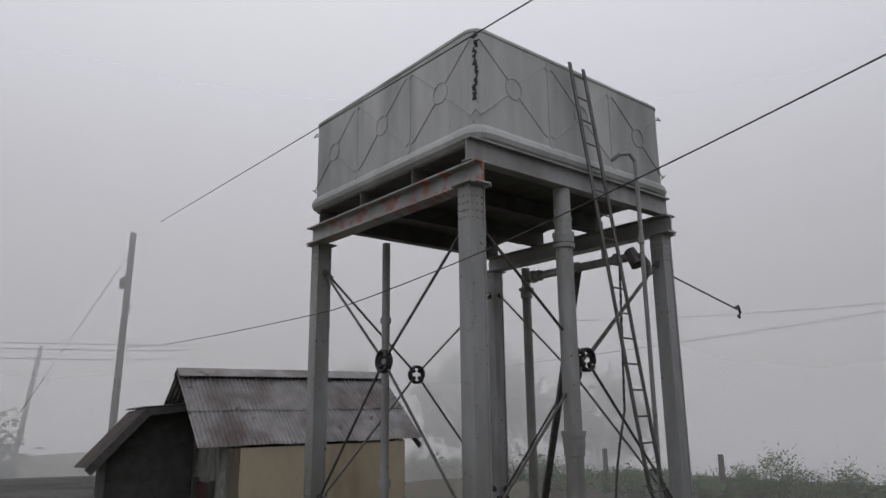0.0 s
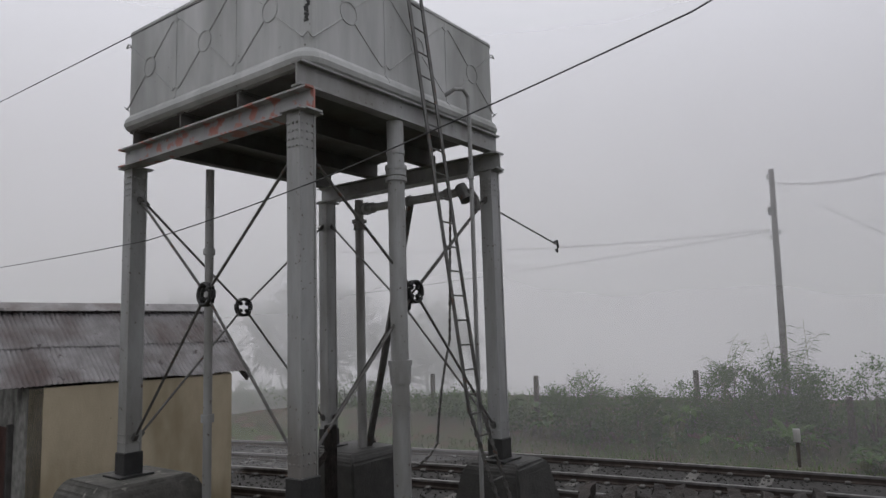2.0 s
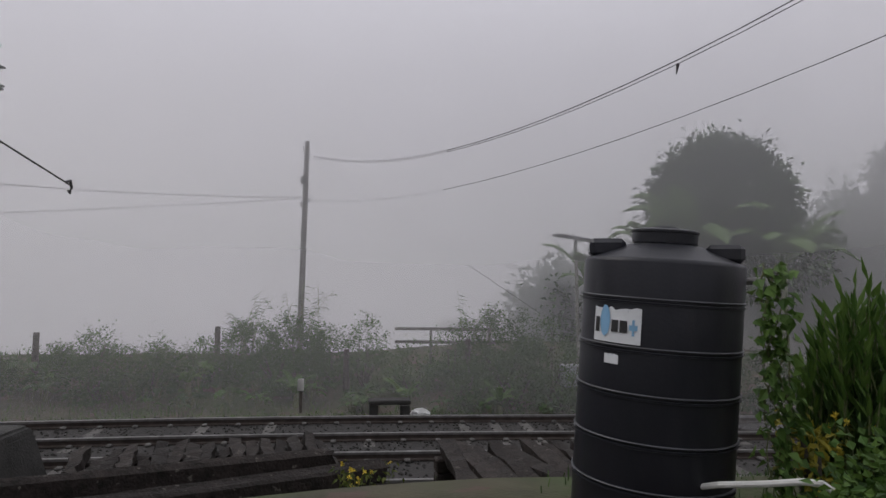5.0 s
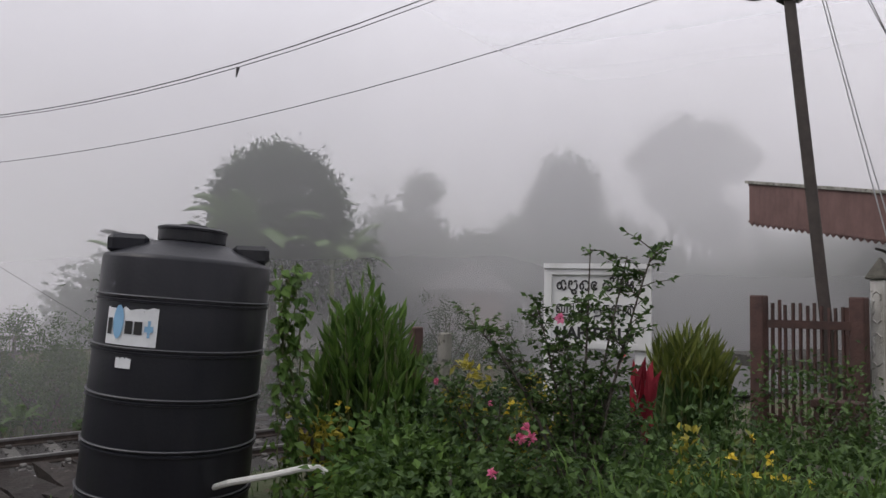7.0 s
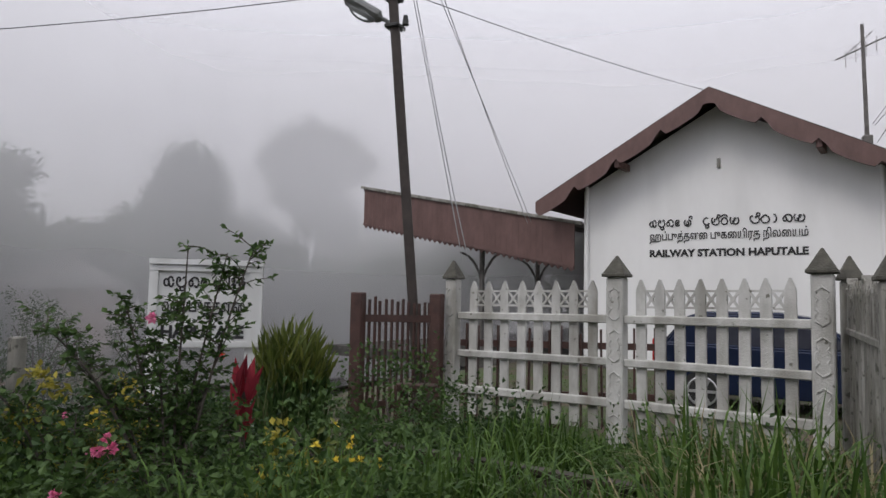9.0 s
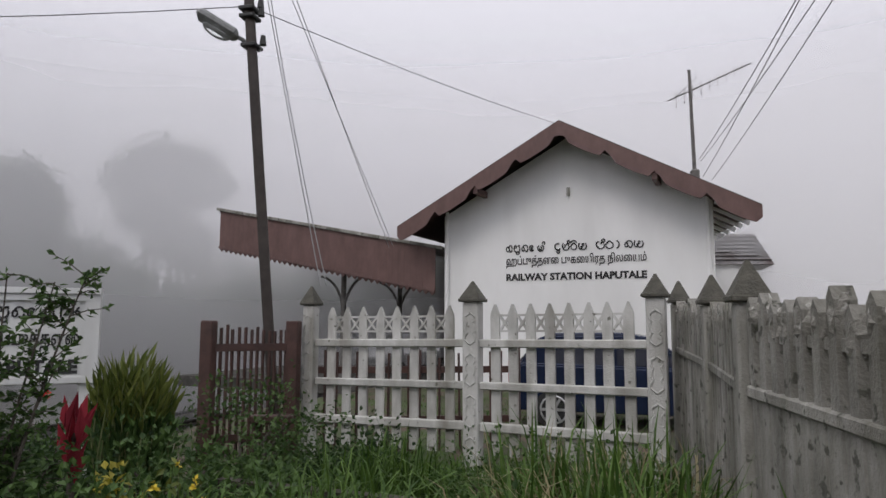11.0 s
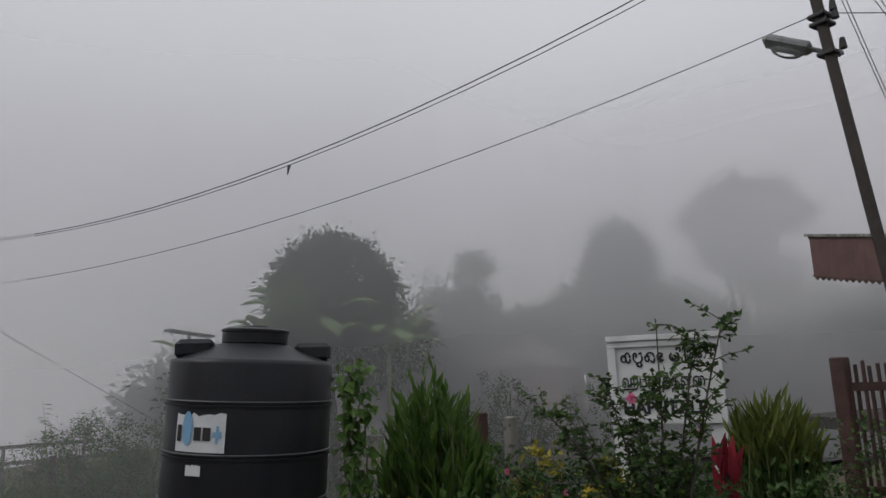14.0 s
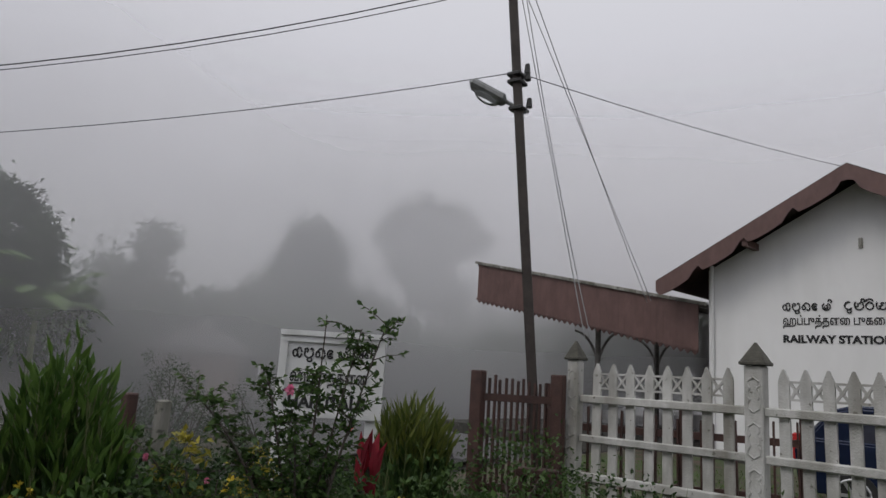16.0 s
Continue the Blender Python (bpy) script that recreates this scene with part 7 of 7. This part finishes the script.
def rose(at, z0, limbs, sprays, label, flowers, leaf=0.062):
    """An open shrub: a few bowed limbs, each with sprays of small oval leaves, and blooms."""
    x, y = at
    root = thing("rose_bush", (x, y, z0), label, "rose bush", "rose bushes")
    bm = bmesh.new()
    p, hd = [], []
    for dx, dy, dz, bend, k in limbs:
        b, t = V(x + random.uniform(-.05, .05), y + random.uniform(-.05, .05), z0), V(x + dx, y + dy, z0 + dz)
        run = [b.lerp(t, u) + V(0, 0, bend * math.sin(math.pi * u)) for u in np.linspace(0, 1, 9)]
        add_sweep(bm, run, 0.011 * k, 5, 0.004)
        for _ in range(int(sprays * k)):
            f = random.uniform(0.38, 1.0) ** 0.8 * 7.99
            q = run[int(f)].lerp(run[int(f) + 1], f % 1)
            e = q + V(random.uniform(-1, 1), random.uniform(-1, 1), random.uniform(-0.25, 0.9)) * 0.15
            add_sweep(bm, [q, q.lerp(e, 0.5) + V(0, 0, 0.012), e], 0.004, 4, 0.002)
            for m in range(9):
                c = q.lerp(e, 0.2 + 0.8 * m / 8) + V(random.uniform(-1, 1), random.uniform(-1, 1), random.uniform(-1, 1)) * 0.012
                d = e - q
                p.append(tuple(c))
                hd.append((d.x * 3 + random.uniform(-1, 1), d.y * 3 + random.uniform(-1, 1), d.z * 2 + random.uniform(-.5, .9)))
    part("branch_tangle", bm, M_BARK, root)["kind"] = "stuff"
    v, f = leaf_mesh(np.array(p), np.array(hd), RNG.uniform(0.7, 1.15, len(p)) * leaf, RNG.uniform(0.42, 0.62, len(p)) * leaf)
    from_data("leaves", v.tolist(), f.tolist(), L_MID, root)
    for q, r, mat in flowers:
        m = 26
        c = np.array(q)
        hd2 = unit(RNG.normal(size=(m, 3)) + np.array([0, 0, 0.4]))
        v, f = leaf_mesh(c + hd2 * r * 0.2, hd2, r, r * 0.9, fold=0.15, droop=0.0)
        from_data("bloom", v.tolist(), f.tolist(), mat, root, "full open bloom")


rose((-1.37, -9.0), 0.95, ((-0.21, -0.19, 1.78, 0.05, 1.0), (-0.33, -0.32, 1.86, 0.12, 1.15), (-0.08, 0.02, 1.82, 0.05, 1.1), (-0.22, -0.24, 1.30, 0.10, 0.9), (0.05, 0.10, 1.22, 0.10, 1.1), (0.14, 0.30, 1.50, 0.12, 1.2), (0.40, 0.62, 1.32, 0.20, 1.3), (0.30, 0.42, 1.05, 0.15, 1.0), (-0.02, 0.0, 1.0, 0.05, 1.2), (-0.10, -0.12, 0.85, 0.05, 1.2), (0.12, 0.16, 0.80, 0.05, 1.2), (-0.25, -0.28, 0.78, 0.08, 1.1)), 22,
     "leggy rose bush with small leaves and pink blooms", (((-1.34, -8.82, 2.31), 0.035, L_PINK), ((-1.19, -9.61, 2.02), 0.03, L_FLOWER_R), ((-1.30, -8.60, 1.56), 0.045, L_PINK), ((-1.26, -8.62, 1.61), 0.040, L_PINK), ((-1.22, -8.58, 1.55), 0.042, L_PINK), ((-1.12, -8.62, 1.52), 0.026, L_PINK), ((-1.72, -7.95, 1.52), 0.030, L_PINK)))
rose((-0.95, -8.62), 0.95, ((0.30, 0.38, 1.00, 0.20, 1.1), (0.10, 0.22, 0.85, 0.12, 1.0), (-0.1, 0.05, 0.80, 0.05, 1.0), (0.38, 0.20, 0.72, 0.15, 1.0), (0.2, -0.1, 0.6, 0.1, 1.0)), 11, "spreading rose bush with small leaves and thin limbs", (((-0.70, -8.30, 1.86), 0.024, L_PINK), ((-0.92, -8.60, 1.72), 0.022, L_PINK)))
for q, h in (((-1.6, -8.4), 0.55), ((-0.9, -9.3), 0.6), ((-1.8, -9.4), 0.55)):
    rose(q, 0.95, ((0.1, 0.2, h, 0.05, 1.1), (-0.2, 0.05, h * 0.9, 0.05, 1.1), (0.2, -0.15, h * 0.8, 0.05, 1.1), (-0.05, -0.22, h, 0.05, 1.1)), 15, "low leafy rose bush in the flower garden", ())


def gold_bush(at, r, h):
    bush("golden_shrub", at, (r, r, h), 420, 0.075, L_GOLD, "small golden variegated shrub in the flower garden", group="golden shrubs", clumps=14, spread=0.05, hollow=0.2, width=0.5)


gold_bush((-0.12, -7.72), 0.14, 0.50)
gold_bush((-0.30, -8.85), 0.15, 0.62)
gold_bush((-0.62, -9.30), 0.16, 0.52)
gold_bush((-2.05, -9.20), 0.16, 0.44)


def build_vine():
    root = thing("climbing_vine", (-0.28, -7.35, 0.9), "heart-leaved vine climbing beside the cistern", "vine")
    p, hd, tips = [], [], []
    for s in range(5):
        pts = [V(-0.22 + 0.04 * math.sin(k * 0.9 + s), -7.47 + 0.07 * math.sin(k * 0.7 + s * 1.7) + 0.05 * k / 14, 0.9 + 1.72 * k / 14) for k in range(15)]
        for a, b in zip(pts, pts[1:]):
            tips.append((a, b, 1))
            for _ in range(5):
                q = a.lerp(b, random.random()) + V(random.uniform(-.07, .07), random.uniform(-.07, .07), 0)
                p.append(tuple(q))
                hd.append((-0.8 + random.uniform(-.6, .6), random.uniform(-.8, .8), random.uniform(-.7, .3)))
    stems("stem_tangle", (0, 0), tips, 0.008, M_STALK, root)
    v, f = leaf_mesh(np.array(p), np.array(hd), RNG.uniform(0.05, 0.105, len(p)), RNG.uniform(0.05, 0.09, len(p)), droop=0.3)
    from_data("leaves", v.tolist(), f.tolist(), L_BRIGHT, root)


build_vine()


def clear_of(x, y):
    """Away from the camera's stand, the cistern, the car yard and the tracks."""
    return math.hypot(x + 4.5, y + 5.5) > 2.2 and math.hypot(x - 0.42, y + 6.84) > 0.72 and track_offset(x, y) > 6.6


# undergrowth of the flower garden, in plots
def build_undergrowth():
    plots = (
        ((-2.3, -8.6), 0.75, 0.39, 1950, 0.066, L_MID, "tangled green undergrowth in the flower garden"), ((-1.5, -7.9), 0.7, 0.39, 1950, 0.066, L_MID, "tangled green undergrowth in the flower garden"),
        ((-0.85, -7.85), 0.4, 0.35, 1690, 0.078, L_BRIGHT, "heart-leaved green undergrowth in the flower garden"), ((-0.7, -8.2), 0.6, 0.39, 1560, 0.070, L_MID, "tangled green undergrowth in the flower garden"),
        ((-0.3, -8.9), 0.7, 0.35, 1560, 0.070, L_DARK, "tangled dark undergrowth in the flower garden"), ((-2.9, -9.0), 0.4, 0.35, 1690, 0.062, L_MID, "tangled green undergrowth in the flower garden"),
        ((-1.7, -10.2), 0.8, 0.42, 1950, 0.066, L_MID, "tangled green undergrowth in the flower garden"), ((-2.7, -11.5), 0.5, 0.35, 1690, 0.062, L_DARK, "tangled dark undergrowth below the fence"),
        ((-0.6, -10.1), 0.8, 0.39, 1820, 0.066, L_DARK, "tangled dark undergrowth in the flower garden"), ((-1.6, -11.6), 0.8, 0.59, 2340, 0.058, L_MID, "tangled green shrub below the timber fence"),
        ((-3.9, -8.6), 0.4, 0.29, 1430, 0.066, L_MID, "tangled green undergrowth by the old rails"), ((-4.9, -9.5), 0.4, 0.29, 1300, 0.066, L_DARK, "tangled dark undergrowth by the old rails"),
        ((-4.2, -11.2), 0.8, 0.32, 1560, 0.055, L_MID, "low green undergrowth below the fence"), ((-5.0, -10.3), 0.5, 0.35, 1170, 0.062, L_MID, "tangled green undergrowth by the fence"),
        ((0.6, -9.2), 0.7, 0.35, 1300, 0.070, L_DARK, "tangled dark undergrowth in the flower garden"), ((0.9, -10.4), 0.8, 0.32, 1300, 0.070, L_DARK, "low dark undergrowth by the name board"),
        ((0.2, -10.9), 0.7, 0.35, 1300, 0.070, L_MID, "low green undergrowth by the name board"), ((-2.2, -7.6), 0.5, 0.29, 1170, 0.070, L_BRIGHT, "heart-leaved green undergrowth in the flower garden"))
    for at, r, h, n, s, mat, lab in plots:
        bush("undergrowth", at, (r, r, h), int(n * 1.3), s * 0.92, mat, lab, group="garden undergrowth", clumps=40, spread=0.12, hollow=0.2, width=0.66, category="undergrowth")
    for c, n, r, mat, lab in (((-2.42, -9.28, 1.50), 12, 0.14, L_FLOWER_Y, "small yellow garden flowers"), ((-0.46, -9.3, 1.46), 14, 0.2, L_FLOWER_Y, "small yellow garden flowers"), ((0.05, -7.95, 1.5), 10, 0.12, L_FLOWER_Y, "small yellow garden flowers"), ((2.6, -4.6, 0.45), 14, 0.2, L_FLOWER_Y, "small yellow wild flowers by the sleepers")):
        root = thing("flower_clump", (c[0], c[1], c[2] - 0.4), lab, "flowers", "yellow flowers")
        pts = np.array(c) + RNG.normal(size=(n, 3)) * r * np.array([1, 1, 0.5])
        stems("stem_tangle", (0, 0), [((q[0], q[1], q[2] - 0.4), tuple(q), 1) for q in pts], 0.005, M_STALK, root)
        allp = np.repeat(pts, 9, axis=0)
        hd = unit(RNG.normal(size=(len(allp), 3)) + np.array([0, 0, 0.5]))
        v, f = leaf_mesh(allp, hd, 0.035, 0.022, fold=0.1, droop=0)
        from_data("petals", v.tolist(), f.tolist(), mat, root)["kind"] = "stuff"
        allp = np.repeat(pts - np.array([0, 0, 0.12]), 12, axis=0) + RNG.normal(size=(n * 12, 3)) * 0.07
        v, f = leaf_mesh(allp, RNG.normal(size=(len(allp), 3)), 0.08, 0.035)
        from_data("leaves", v.tolist(), f.tolist(), L_YELLOW, root)


build_undergrowth()


def grass(name, n, area, h, w, mat, label, lean=0.5, patches=40, spread=0.35, only=None):
    x0, x1, y0, y1 = area
    cx, cy = RNG.uniform(x0, x1, patches), RNG.uniform(y0, y1, patches)
    pick = RNG.integers(0, patches, n)
    x, y = cx[pick] + RNG.normal(size=n) * spread, cy[pick] + RNG.normal(size=n) * spread
    ok = np.array([only(a, b) if only else True for a, b in zip(x, y)])
    x, y = x[ok], y[ok]
    pts = np.stack([x, y, [ground_z(a, b) - 0.03 for a, b in zip(x, y)]], axis=1)
    m = len(pts)
    ln = np.concatenate([RNG.normal(size=(m, 2)) * lean, np.zeros((m, 1))], axis=1)
    k = np.linalg.norm(ln[:, :2], axis=1, keepdims=True)
    ln[:, :2] *= np.minimum(1, 0.9 / np.maximum(k, 1e-6))
    v, f = blade_mesh(pts, ln, h * RNG.uniform(0.5, 1.15, m), w)
    tagged(from_data(name, v.tolist(), f.tolist(), mat), label, "grass", kind="stuff")


grass("long_grass", 1500, (-5.2, -2.2, -11.6, -8.9), 0.85, 0.016, L_GRASS, "long arching green grass below the fence", 0.45, 17, 0.14, clear_of)
grass("long_grass", 900, (-5.3, -4.3, -10.6, -8.6), 1.15, 0.020, L_GRASS, "tall arching grass by the grey fence", 0.35, 16, 0.16, clear_of)
grass("long_grass", 3600, (-5.2, -1.6, -12.25, -11.35), 0.46, 0.012, L_BRIGHT, "bright rank grass at the foot of the white fence", 0.5, 60, 0.16, clear_of)
grass("dry_grass", 500, (-5.3, -4.2, -10.9, -8.8), 1.05, 0.012, L_STRAW, "dry straw-coloured grass by the grey fence", 0.45, 14, 0.16, clear_of)
grass("long_grass", 500, (-2.9, -2.0, -9.6, -7.9), 0.85, 0.018, L_BRIGHT, "bright long grass in the flower garden", 0.4, 12, 0.15, clear_of)
grass("turf", 9000, (-7.0, 2.2, -14.5, -6.5), 0.13, 0.010, L_MID, "short rough turf of the garden and yard", 0.5, 500, 0.35, clear_of)
grass("turf", 6000, (-7.0, 0.5, -20.5, -12.8), 0.10, 0.014, L_GRASS, "short lawn of the station yard", 0.5, 400, 0.4, clear_of)
grass("bank_grass", 7000, (10.2, 12.6, -12.0, 14.0), 0.20, 0.020, L_GRASS, "rough green grass along the far bank", 0.5, 260, 0.5, lambda a, b: -2.5 < track_offset(a, b) < -0.9)
grass("bank_grass", 6000, (13.0, 18.0, -10.0, 22.0), 0.30, 0.03, L_MID, "rank green growth along the far bank", 0.5, 160, 0.6, lambda a, b: track_offset(a, b) < -2.2)
grass("bank_grass", 5000, (8.0, 13.0, -24.0, -10.0), 0.3, 0.03, L_MID, "rank green growth along the far bank", 0.5, 140, 0.6, lambda a, b: track_offset(a, b) < -1.6)
grass("weeds", 300, (2.0, 4.5, -6.5, 2.5), 0.30, 0.02, L_MID, "weeds growing among the timber and piers", 0.5, 26, 0.12, lambda a, b: track_offset(a, b) > 5.6)


# ---- the mist: thin veils of droplets, one behind another ----
def build_mist():
    for k, (r, alpha, low, high, floor) in enumerate(((16.4, 0.29, 8.0, 16.0, 0.68), (25.7, 0.48, 7.0, 15.0, 0.90), (33.0, 0.42, 7.0, 17.0, 0.60), (46.0, 0.90, 8.0, 26.0, 0.70))):
        m = 96
        verts, faces = [], []
        zs = (-6, 2, high * 0.4, high * 0.6, high * 0.8, high)
        for z in zs:
            for i in range(m):
                a = 2 * math.pi * i / m
                south = smooth(-26, -50, math.degrees(a) - 360) * smooth(180, 200, math.degrees(a))
                rr = r * (1 + 0.015 * math.sin(3 * a + k)) + (8.0 * south if k == 0 else 0)
                verts.append((CAMX + rr * math.cos(a), CAMY + rr * math.sin(a), z))
        for j in range(len(zs) - 1):
            for i in range(m):
                faces.append((j * m + i, j * m + (i + 1) % m, (j + 1) * m + (i + 1) % m, (j + 1) * m + i))
        tagged(from_data("mist", verts, faces, mist_material("mist_veil", alpha, low, high, floor), smooth=True), "thin grey veil of drifting hill mist", "mist", kind="structure")


build_mist()
